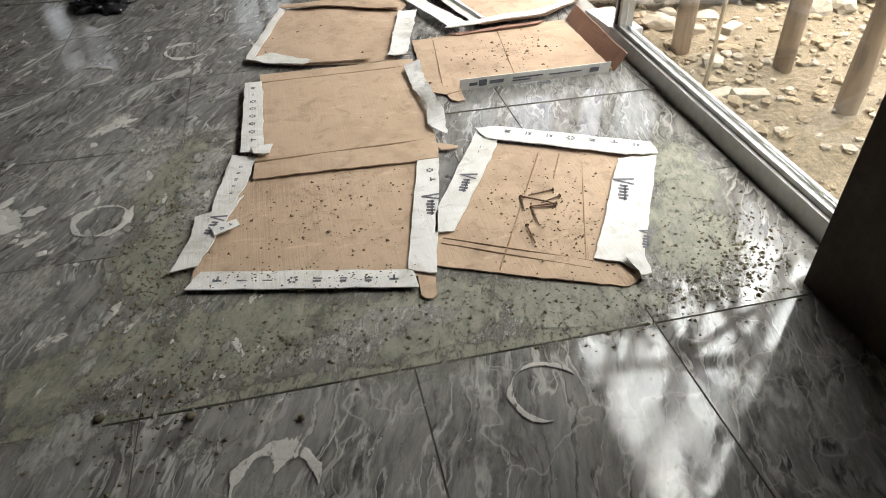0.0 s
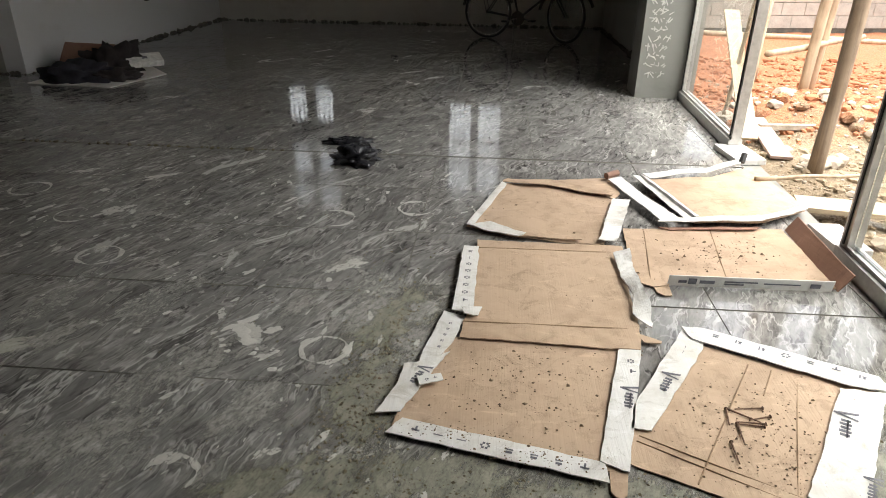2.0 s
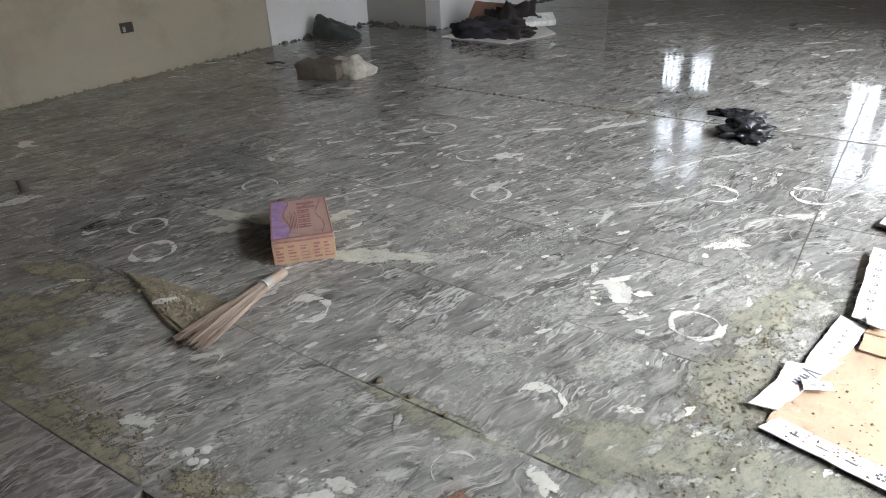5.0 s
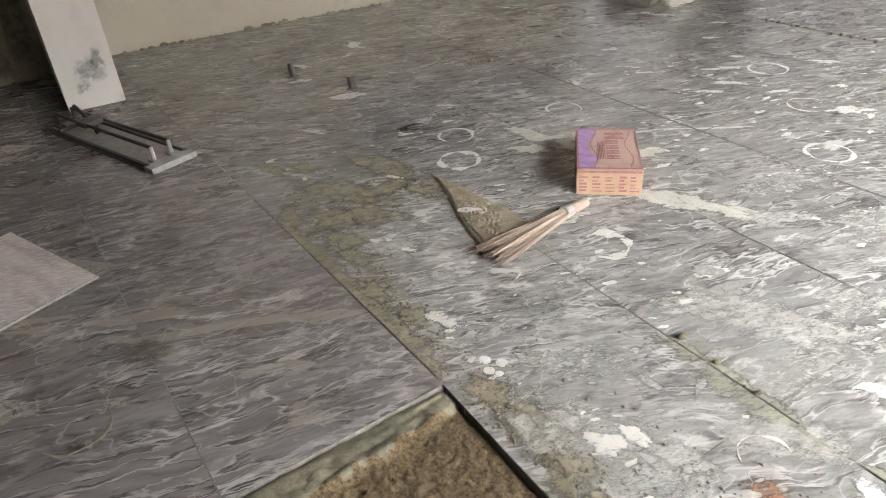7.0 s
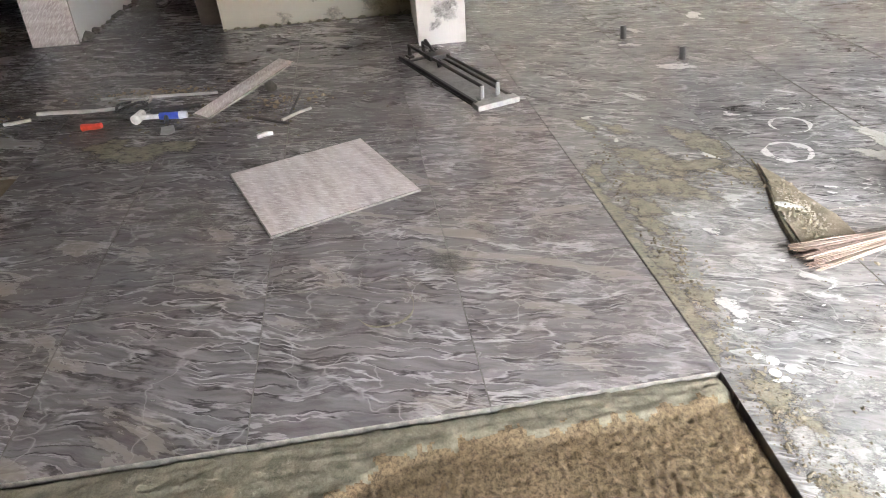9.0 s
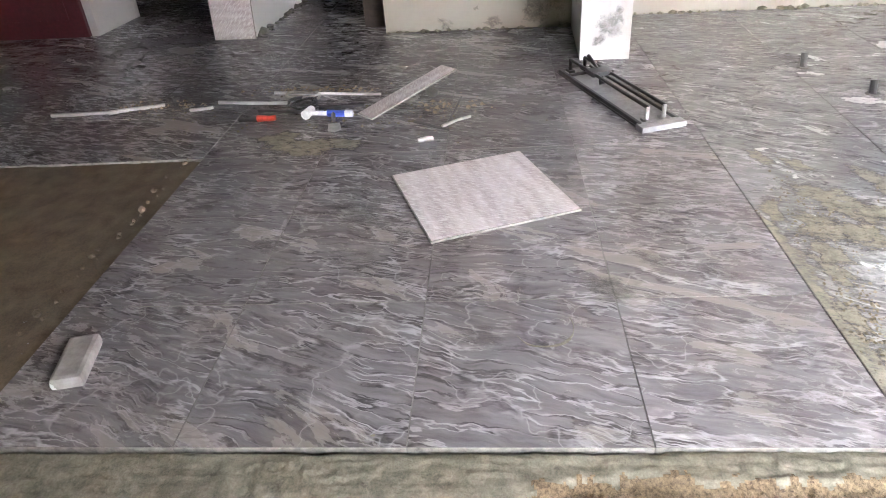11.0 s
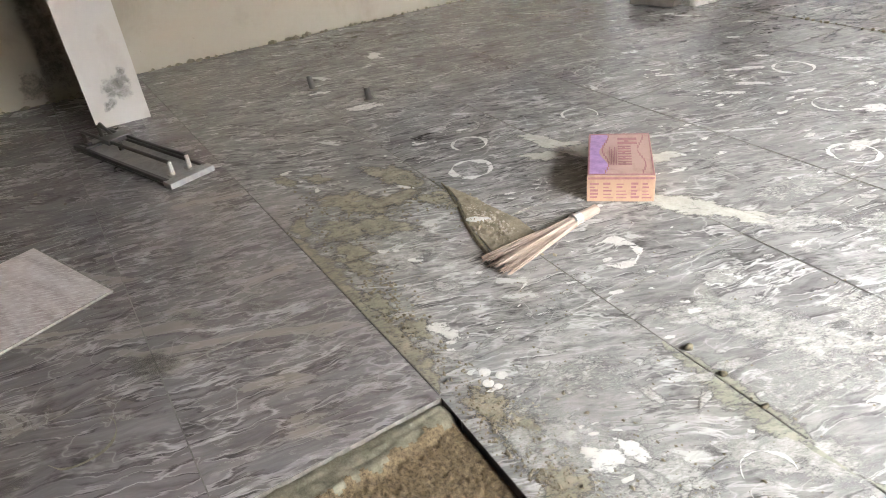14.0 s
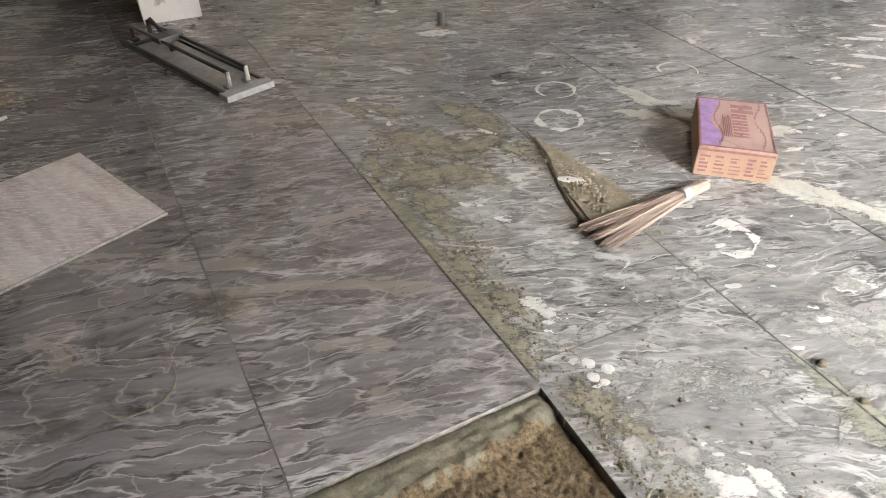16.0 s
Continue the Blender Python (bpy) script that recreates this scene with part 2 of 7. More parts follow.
SPLASH_DIM = film_material("thin_cement_film", (0.28, 0.274, 0.25), (0.45, 0.44, 0.4), 44, 0.46, 0.7)
CEMENT = rough_material("white_cement_crust", (0.42, 0.41, 0.38), (0.66, 0.645, 0.6), 12, 120)
FILM = film_material("grey_green_mortar_film", (0.16, 0.158, 0.118), (0.27, 0.264, 0.206), 26, 0.36, 0.6, 0.75)
MORTAR_FILM = film_material("olive_mortar_film", (0.11, 0.098, 0.066), (0.29, 0.264, 0.195), 30, 0.36, 0.58)
STAIN = film_material("brown_damp_stain", (0.22, 0.195, 0.155), (0.4, 0.37, 0.31), 22, 0.42, 0.82)
SMUDGE = film_material("soft_grey_smudge", (0.26, 0.25, 0.225), (0.38, 0.365, 0.33), 30, 0.3, 0.85)
CRUMB = rough_material("dark_crumbs", (0.05, 0.045, 0.03), (0.2, 0.17, 0.1), 40, 200, 0.95, 0.4, 0.003)
SLURRY = film_material("pale_cement_slurry", (0.28, 0.27, 0.23), (0.46, 0.445, 0.385), 32, 0.32, 0.5)
RUST = film_material("rusty_water_stain", (0.2, 0.1, 0.06), (0.3, 0.17, 0.11), 22, 0.42, 0.62)
FLECK = rough_material("brown_flecks", (0.1, 0.068, 0.042), (0.28, 0.2, 0.13), 40, 200)
DAMP = film_material("damp_brown_film", (0.12, 0.106, 0.08), (0.2, 0.18, 0.142), 26, 0.36, 1.0, 0.4)
RED_CLOD = rough_material("red_soil_clods", (0.24, 0.085, 0.04), (0.46, 0.2, 0.1), 9, 80, 0.95, 0.5, 0.006)
SAND_CLOD = rough_material("brown_sand_clods", (0.17, 0.125, 0.075), (0.38, 0.305, 0.21), 9, 80, 0.95, 0.5, 0.006)
SAND = rough_material("olive_sand", (0.14, 0.118, 0.075), (0.31, 0.27, 0.19), 30, 200, 0.95, 0.5, 0.004)
CARD = cardboard("brown_cardboard", (0.5, 0.362, 0.25), (0.32, 0.215, 0.14))
CARD_WHITE = cardboard("white_printed_card", (0.74, 0.73, 0.7), (0.5, 0.46, 0.38))
CARD_BROWN = cardboard("reddish_brown_card", (0.3, 0.17, 0.12), (0.2, 0.11, 0.08))
PRINT = plain("dark_print", (0.13, 0.13, 0.15), 0.7, 0, 0.4)
PAINT_WHITE = plaster("white_wall_paint", (0.68, 0.69, 0.7), (0.55, 0.54, 0.5), 0.62)
PLASTER_BEIGE = plaster("beige_plaster", (0.4, 0.365, 0.29), (0.27, 0.24, 0.18), 0.52)
PLASTER_GREY = plaster("grey_plaster", (0.36, 0.36, 0.335), (0.28, 0.27, 0.24), 0.55)
PLASTER_PALE = plaster("pale_plaster", (0.55, 0.53, 0.49), (0.36, 0.33, 0.28), 0.56)
CONCRETE = plaster("bare_concrete", (0.23, 0.23, 0.21), (0.15, 0.145, 0.128), 0.5)
# brown of the near column; on back-room walls it paints in their gloom
BROWN_AND_GLOOM = rough_material("brown_render_and_room_gloom", (0.035, 0.026, 0.02), (0.075, 0.057, 0.045), 5, 50, 0.9, 0.4, 0.004)
CEILING = plaster("bare_grey_ceiling", (0.3, 0.3, 0.29), (0.22, 0.22, 0.2))
ALU = plain("dull_aluminium", (0.48, 0.48, 0.46), 0.42, 0.55, 0.15)
BLACK_RUBBER = plain("black_rubber", (0.02, 0.02, 0.02), 0.6)
BLACK_PLASTIC = plain("crumpled_black_plastic", (0.018, 0.018, 0.022), 0.28)
STEEL_DARK = plain("dark_oily_steel", (0.07, 0.065, 0.06), 0.45, 0.6)
STEEL_PALE = plain("mortar_smeared_steel", (0.34, 0.33, 0.31), 0.6, 0.2)
BRIGHT = plain("chromed_steel", (0.6, 0.6, 0.6), 0.25, 0.9)
TILE_BACK, bt, bb = base_material("ribbed_tile_back", 0.9)
band = noise_of(bt, mapped(bt, object_coords(bt), (2.5, 16, 1)), 1.0, 5, 0.6, 0.4)
fleck = noise_of(bt, mapped(bt, mapped(bt, object_coords(bt), (1, 1, 1), 0.75), (120, 22, 1)), 1.0, 4, 0.7)
put(bt, bb.inputs["Base Color"], mix_of(bt, ramp_of(bt, fleck, (0.46, 0.0), (0.68, 0.9)), ramp_of(bt, band, (0.36, (0.4, 0.34, 0.315)), (0.6, (0.6, 0.54, 0.51))), (0.78, 0.75, 0.72)))
bump_of(bt, bb, fleck, 0.4, 0.002)
STRAW = timber("pale_broom_straw", (0.19, 0.135, 0.1), (0.5, 0.4, 0.325), 0)
CLOTH_NAVY = plain("navy_cloth", (0.022, 0.022, 0.032), 0.9, 0, 0.5, 14)
CLOTH_DARK = plain("black_brown_cloth", (0.025, 0.02, 0.02), 0.9, 0, 0.5, 14)
SACK = plain("pale_woven_sack", (0.4, 0.375, 0.32), 0.85, 0, 0.35, 18)
SACK_BROWN = plain("brown_cement_paper", (0.12, 0.1, 0.08), 0.85, 0, 0.3, 12)
PLASTIC_GREEN = plain("dark_green_plastic", (0.035, 0.042, 0.038), 0.5, 0, 0.3, 12)
SACK_GREY = plain("grey_cement_paper", (0.26, 0.24, 0.215), 0.85, 0, 0.3, 18)
MAROON = plain("maroon_paint", (0.085, 0.014, 0.018), 0.55)
RED = plain("red_plastic", (0.6, 0.06, 0.03), 0.4)
BLUE = plain("blue_plastic", (0.04, 0.08, 0.42), 0.4)
WHITE_PLASTIC = plain("white_plastic", (0.7, 0.7, 0.67), 0.5)
BOX_PINK = cardboard("pinkish_carton", (0.42, 0.285, 0.235), (0.33, 0.2, 0.165))
BOX_TAN = cardboard("tan_carton_side", (0.43, 0.28, 0.18), (0.33, 0.19, 0.13))
BOX_PURPLE = plain("purple_print", (0.3, 0.19, 0.36), 0.7)
BOX_RED = plain("dark_red_print", (0.27, 0.12, 0.12), 0.7)
TIMBER = timber("weathered_timber", (0.14, 0.098, 0.065), (0.4, 0.31, 0.22))
BAMBOO = timber("pale_bamboo", (0.28, 0.2, 0.13), (0.52, 0.41, 0.28))
PLANK = timber("yellow_plank", (0.36, 0.28, 0.18), (0.58, 0.49, 0.35), 0)
PLANK_BROWN = timber("pinkish_brown_plank", (0.28, 0.19, 0.16), (0.44, 0.33, 0.28), 0)
STONE = rough_material("pale_rubble", (0.24, 0.2, 0.15), (0.48, 0.42, 0.34), 9, 70, 0.9)
BLOCK = rough_material("grey_block", (0.34, 0.32, 0.28), (0.52, 0.5, 0.44), 5, 50, 0.9)
LEAF = plain("green_leaf", (0.07, 0.14, 0.03), 0.6, 0, 0.5, 4)


def soil_material():
    m, t, b = base_material("sand_and_red_soil", 0.95)
    pos = place_of(t)
    n, fine = noise_of(t, pos, 2.2, 7, 0.65, 0.4), noise_of(t, pos, 40, 6, 0.7)
    sand = ramp_of(t, fine, (0.3, (0.13, 0.094, 0.057)), (0.7, (0.33, 0.258, 0.17)))
    red = ramp_of(t, fine, (0.3, (0.26, 0.09, 0.04)), (0.7, (0.5, 0.22, 0.11)))
    s = t.nodes.new("ShaderNodeSeparateXYZ")
    t.links.new(pos, s.inputs[0])
    far = calc(t, "ADD", calc(t, "ADD", s.outputs[1], calc(t, "MULTIPLY", s.outputs[0], 0.15)), calc(t, "MULTIPLY", calc(t, "SUBTRACT", n, 0.5), 4.0))
    edge = t.nodes.new("ShaderNodeMapRange")
    put(t, edge.inputs[0], far)
    edge.inputs[1].default_value, edge.inputs[2].default_value = 5.2, 6.0
    put(t, b.inputs["Base Color"], mix_of(t, edge.outputs[0], sand, red))
    bump_of(t, b, calc(t, "ADD", fine, n), 0.9, 0.03)
    return m


SOIL = soil_material()
GLASS, gt, gb = base_material("window_glass", 0.0)
gb.inputs["Transmission Weight"].default_value = 1.0
gb.inputs["IOR"].default_value = 1.45
put(gt, gb.inputs["Roughness"], ramp_of(gt, noise_of(gt, place_of(gt), 3.0, 6, 0.6), (0.55, 0.0), (0.8, 0.06)))
gb.inputs["Base Color"].default_value = (0.93, 0.96, 0.94, 1)
# grey tint that dims the daylight and reflections of the far windows
GLASS_DIMMED = GLASS.copy()
GLASS_DIMMED.name = "dimmed_window_glass"
GLASS_DIMMED.node_tree.nodes["Principled BSDF"].inputs["Base Color"].default_value = (0.62, 0.64, 0.63, 1)


# ---- building blocks ----
def mesh_of(name, bm, material, smooth=False):
    me = bpy.data.meshes.new(name)
    bmesh.ops.recalc_face_normals(bm, faces=bm.faces)
    bm.to_mesh(me)
    bm.free()
    for m in material if isinstance(material, (tuple, list)) else (material,):
        me.materials.append(m)
    if smooth:
        me.polygons.foreach_set("use_smooth", [True] * len(me.polygons))
    return me


def part(name, bm, material, parent, label="", smooth=False):
    ob = new(name, mesh_of(name, bm, material, smooth))
    ob.parent = parent
    return tagged(ob, label)


def thing(name, label, category, at=(0, 0, 0), turn=0.0, group="", kind=""):
    ob = new(name)
    ob.matrix_basis = pose(*at, 0, 0, turn)
    return tagged(ob, label, category, group, kind)


def solo(name, bm, material, label, category, group="", kind="", smooth=False):
    return tagged(new(name, mesh_of(name, bm, material, smooth)), label, category, group, kind)


def add_box(bm, x0, x1, y0, y1, z0, z1, bevel=0.0, m=None):
    v = [bm.verts.new((x, y, z)) for x in (x0, x1) for y in (y0, y1) for z in (z0, z1)]
    faces = [bm.faces.new([v[i] for i in f]) for f in ((0, 1, 3, 2), (4, 6, 7, 5), (0, 4, 5, 1), (2, 3, 7, 6), (0, 2, 6, 4), (1, 5, 7, 3))]
    if bevel:
        edges = list({e for f in faces for e in f.edges})
        made = bmesh.ops.bevel(bm, geom=edges, offset=bevel, segments=2, affect="EDGES", profile=0.6)
        v = list({w for f in made["faces"] for w in f.verts} | {w for w in v if w.is_valid})
    if m is not None:
        bmesh.ops.transform(bm, matrix=m, verts=[w for w in v if w.is_valid])
    return bm


def box(x0, x1, y0, y1, z0, z1, bevel=0.0, m=None):
    return add_box(bmesh.new(), x0, x1, y0, y1, z0, z1, bevel, m)


def add_tube(bm, a, b, r0, r1=None, sides=10, bend=0.0, steps=1, seed=0.0, caps=True):
    """A tapering round bar from a to b, with a slight wander when bend is given."""
    a, b, r1 = Vector(a), Vector(b), r0 if r1 is None else r1
    d = (b - a).normalized()
    u = d.orthogonal().normalized()
    w = d.cross(u)
    rings = []
    for k in range(steps + 1):
        s = k / steps
        c = a.lerp(b, s)
        if bend:
            c = c + (u * noise.noise((s * 2.1 + seed, 0.3, seed)) + w * noise.noise((seed, s * 2.3, 0.7))) * bend
        r = r0 + (r1 - r0) * s
        if bend:
            r *= 1 + 0.12 * noise.noise((s * 7 + seed, seed, 1.5))
        rings.append([bm.verts.new(c + (u * math.cos(q) + w * math.sin(q)) * r) for q in (2 * math.pi * i / sides for i in range(sides))])
    for p, q in zip(rings, rings[1:]):
        for i in range(sides):
            bm.faces.new((p[i], p[(i + 1) % sides], q[(i + 1) % sides], q[i]))
    if caps:
        bm.faces.new(rings[0][::-1])
        bm.faces.new(rings[-1])
    return bm


def tube(*a, **k):
    return add_tube(bmesh.new(), *a, **k)


def add_sheet(bm, pts, z, thick, cuts=5, wave=0.0, lift=None, seed=0.0):
    """A thin board or sheet over the outline pts, with thickness, ripples and lifted parts."""
    start = len(bm.verts)
    f = bm.faces.new([bm.verts.new((x, y, 0)) for x, y in pts])
    tri = bmesh.ops.triangulate(bm, faces=[f])["faces"]
    if cuts:
        bmesh.ops.subdivide_edges(bm, edges=list({e for g in tri for e in g.edges}), cuts=cuts, use_grid_fill=True)
    bm.verts.ensure_lookup_table()
    top = bm.verts[start:]
    faces = list({g for v in top for g in v.link_faces})
    for v in top:
        h = wave * (0.5 + noise.noise((v.co.x * 5 + seed, v.co.y * 5, seed)) + 0.4 * noise.noise((v.co.x * 14, v.co.y * 14 + seed, 2.0)))
        h = max(h, 0.0) + (lift(v.co.x, v.co.y) if lift else 0.0)
        v.co.z = z + h
        if cuts >= 5:
            x, y = v.co.x, v.co.y
            v.co.x += 0.005 * noise.noise((x * 26, y * 26, 5.0)) + 0.003 * noise.noise((x * 70, y * 70, 6.0))
            v.co.y += 0.005 * noise.noise((x * 26, y * 26, 7.0)) + 0.003 * noise.noise((x * 70, y * 70, 8.0))
    made = bmesh.ops.extrude_face_region(bm, geom=faces)
    for g in made["geom"]:
        if isinstance(g, bmesh.types.BMVert):
            g.co.z += thick
    return bm


def sheet(*a, **k):
    return add_sheet(bmesh.new(), *a, **k)


def worn_rim(bm):
    """One on the thick part of a dried film, nought on its thin rim."""
    return bm.verts.layers.float.get("wear") or bm.verts.layers.float.new("wear")


def add_blob(bm, x, y, r, z, high, rng, stretch=1.0, turn=0.0, sides=14, rough=0.3):
    """A dried splash: an uneven low patch with a sloping rim."""
    high = high * rng.uniform(0.6, 1.4)
    amp = [(k, rng.uniform(-1, 1) * rough / k ** 0.7, rng.uniform(0, 6.3)) for k in ((2, 3, 4, 5, 7) if sides < 20 else (2, 3, 4, 5, 7, 9, 12, 15))]
    c, s = math.cos(turn), math.sin(turn)
    wear = worn_rim(bm)
    rings = []
    for f, h in ((1.2, 0.0), (0.62, high)):
        ring = []
        for i in range(sides):
            q = 2 * math.pi * i / sides
            d = r * f * max(0.25, 1 + sum(a * math.cos(k * q + p) for k, a, p in amp))
            u, w = d * math.cos(q) * stretch, d * math.sin(q)
            ring.append(bm.verts.new((x + u * c - w * s, y + u * s + w * c, z + h)))
            ring[-1][wear] = 1.0 if h else 0.0
        rings.append(ring)
    for i in range(sides):
        j = (i + 1) % sides
        bm.faces.new((rings[0][i], rings[0][j], rings[1][j], rings[1][i]))
    bm.faces.new(rings[1])
    return bm


def add_band(bm, x0, x1, y, width, z, high, seed, steps=60):
    """A wiped band of mortar along a joint, ragged on one side."""
    side, width = (1 if width > 0 else -1), abs(width) * 1.25
    wear = worn_rim(bm)
    rows = []
    for i in range(steps + 1):
        x = x0 + (x1 - x0) * i / steps
        end = min(1.0, 8.0 * min(i, steps - i) / steps + 0.1)
        w = width * end * (0.75 + 0.5 * noise.noise((x * 5, seed, 0)) + 0.35 * noise.noise((x * 17, seed, 1)) + 0.2 * noise.noise((x * 45, seed, 2)))
        rows.append([bm.verts.new((x, y + side * d, z + h)) for d, h in ((0.0015, 0), (0.004, high), (max(0.006, w * 0.5), high * 0.8), (max(0.008, w), 0))])
        for v, k in zip(rows[-1], (0.8, 1.0, 0.9, 0.0)):
            v[wear] = k
    for p, q in zip(rows, rows[1:]):
        for k in range(3):
            bm.faces.new((p[k], p[k + 1], q[k + 1], q[k]))
    return bm


def add_arc(bm, x, y, r, width, z, high, rng, a0=0.0, a1=360.0, squash=1.0, steps=44):
    """The dried ring a bucket leaves: a band of uneven width along an arc."""
    p1, p2 = rng.uniform(0, 6.3), rng.uniform(0, 6.3)
    wear, width = worn_rim(bm), width * 1.35
    rows = []
    for i in range(steps + 1):
        q = radians(a0 + (a1 - a0) * i / steps)
        end = min(1.0, 6.0 * min(i, steps - i) / steps + 0.12) if a1 - a0 < 359 else 1.0
        wd = width * end * (0.75 + 0.45 * math.sin(2 * q + p1) + 0.35 * math.sin(5 * q + p2) + 0.25 * noise.noise((q * 6, p1, 0)))
        wd = max(wd, width * 0.15)
        rr = r * (1 + 0.05 * noise.noise((math.cos(q) * 2 + p1, math.sin(q) * 2, 0.4)))
        rows.append([bm.verts.new((x + d * math.cos(q), y + d * squash * math.sin(q), z + h)) for d, h in ((rr - wd / 2, 0), (rr - wd / 4, high), (rr + wd / 4, high), (rr + wd / 2, 0))])
        for v, k in zip(rows[-1], (0.1, 1.0, 1.0, 0.1)):
            v[wear] = k
    for p, q in zip(rows, rows[1:]):
        for k in range(3):
            bm.faces.new((p[k], p[k + 1], q[k + 1], q[k]))
    return bm


def add_lump(bm, x, y, z, r, rng, squash=0.7, detail=1):
    made = bmesh.ops.create_icosphere(bm, subdivisions=detail, radius=1.0)["verts"]
    sx, sy, q, sd = rng.uniform(0.7, 1.3), rng.uniform(0.7, 1.3), rng.uniform(0, 6.3), rng.uniform(0, 90)
    for v in made:
        d = r * (1 + 0.45 * noise.noise(v.co * 1.7 + Vector((sd, sd, 0))))
        u, w, h = v.co.x * d * sx, v.co.y * d * sy, v.co.z * d * squash
        v.co = (x + u * math.cos(q) - w * math.sin(q), y + u * math.sin(q) + w * math.cos(q), z + h)
    return bm


def add_crumb(bm, x, y, z, r, rng):
    """A tiny four-sided crumb."""
    q = rng.uniform(0, 6.3)
    v = [bm.verts.new((x + r * rng.uniform(0.6, 1.3) * math.cos(q + k * 1.571), y + r * rng.uniform(0.5, 1.2) * math.sin(q + k * 1.571), z)) for k in range(4)]
    top = bm.verts.new((x + r * rng.uniform(-0.3, 0.3), y, z + r * rng.uniform(0.5, 1.0)))
    for k in range(4):
        bm.faces.new((v[k], v[(k + 1) % 4], top))
    return bm


def crumple(r, squash, seed, sx=1.0, sy=1.0, rough=0.5, folds=2.2, detail=4):
    """A crumpled heap of cloth or plastic resting on z = 0."""
    bm = bmesh.new()
    bmesh.ops.create_icosphere(bm, subdivisions=detail, radius=1.0)
    for v in bm.verts:
        p = v.co * folds + Vector((seed, seed * 0.7, 0))
        d = 1 + rough * noise.noise(p) + 0.35 * rough * (1 - 2 * abs(noise.noise(p * 2.6))) - 0.2 * rough
        v.co = Vector((v.co.x * d * r * sx, v.co.y * d * r * sy, max(0.0, (v.co.z * d + 0.35) * r * squash)))
    return bm


# ---- the shell of the building ----
PITCH, TILE = 0.602, 0.5995
Y0, X_OLD, X_NEW = 0.520, -0.200, -1.332
FAR_Y, WEST_X, ROOM_H = 11.3, -5.5, 3.6


# the fresh tiles lie a little askew to the old ones, about their common corner
ASKEW, PITCH_NEW = 2.5, 0.590


def skew(ob):
    """Turns a piece of the fresh floor about the corner where it meets the old one."""
    ob.matrix_basis = Matrix.Translation((X_NEW, Y0, 0)) @ pose(0, 0, 0, 0, 0, ASKEW) @ Matrix.Translation((-X_NEW, -Y0, 0)) @ ob.matrix_basis
    return ob


def facade_x(y):
    return 1.60 + (y - 1.35) * 0.033


def wall(name, x0, x1, y0, y1, z0, z1, material, label):
    return solo(name, box(x0, x1, y0, y1, z0, z1), material, label, "wall", kind="structure")


solo("joint_mortar", box(WEST_X, 1.62, Y0 - 0.001, FAR_Y, -0.033, -0.0035), GROUT, "dark mortar filling the tile joints", "joint mortar", kind="structure")
skew(solo("joint_mortar", box(-9.2, X_NEW - 0.004, Y0 - 4 * PITCH_NEW + 0.002, Y0 - 0.004, -0.033, -0.0035), JOINT_FRESH, "grey mortar filling the fresh tile joints", "joint mortar", kind="structure"))
skew(solo("joint_mortar", box(-9.2, X_NEW - 3 * PITCH_NEW - 0.004, -5.4, Y0 - 4 * PITCH_NEW + 0.002, -0.033, -0.0035), GROUT, "dark mortar filling the tile joints", "joint mortar", kind="structure"))
solo("subfloor", box(-9.6, 1.62, -6.0, 11.6, -0.25, -0.034), GROUT, "dark mortar bed beneath the floor tiles", "floor", kind="structure")
west = bmesh.new()
for y0, y1, z0, z1 in ((0.27, 2.2, -0.03, ROOM_H), (2.2, 4.58, -0.03, 0.78), (2.2, 4.58, 2.2, ROOM_H), (4.58, 4.79, -0.03, ROOM_H)):
    add_box(west, WEST_X - 0.2, WEST_X, y0, y1, z0, z1)
solo("wall_west", west, PLASTER_BEIGE, "beige plastered wall with a dark hatch and grubby foot", "wall", kind="structure")
# closing walls of the hatch room, its gloom put into their colour
wall("wall_behind_hatch", -6.9, -6.7, 0.2, 6.6, -0.03, ROOM_H, BROWN_AND_GLOOM, "closing wall behind the hatch, coloured dark for gloom")
wall("wall_behind_hatch_north", -6.7, WEST_X - 0.2, 6.4, 6.6, -0.03, ROOM_H, BROWN_AND_GLOOM, "added wall closing the hatch room, coloured dark for gloom")
wall("wall_west_painted", WEST_X - 0.2, WEST_X + 0.01, 4.79, 6.33, -0.03, ROOM_H, PAINT_WHITE, "white painted stretch of wall")
wall("wall_recess", WEST_X - 0.2, -4.63, 6.33, 6.53, -0.03, ROOM_H, PLASTER_GREY, "short grey plastered wall returning into the room")
wall("wall_west_far", -4.63, -4.43, 6.328, FAR_Y, -0.03, ROOM_H, PAINT_WHITE, "white painted wall running to the far end")


def wall_with_windows():
    """The far wall with two tall barred windows through it."""
    bm = bmesh.new()
    x = -4.63
    for a, b, z0, z1 in ((-3.45, -2.6, 1.1, 3.3), (-0.65, 0.3, 1.28, 2.95)):
        add_box(bm, x, a, FAR_Y, FAR_Y + 0.2, -0.03, ROOM_H)
        add_box(bm, a, b, FAR_Y, FAR_Y + 0.2, -0.03, z0)
        add_box(bm, a, b, FAR_Y, FAR_Y + 0.2, z1, ROOM_H)
        x = b
    add_box(bm, x, 2.0, FAR_Y, FAR_Y + 0.2, -0.03, ROOM_H)
    return solo("wall_north", bm, PLASTER_PALE, "pale plastered far wall with a ragged foot", "wall", kind="structure")


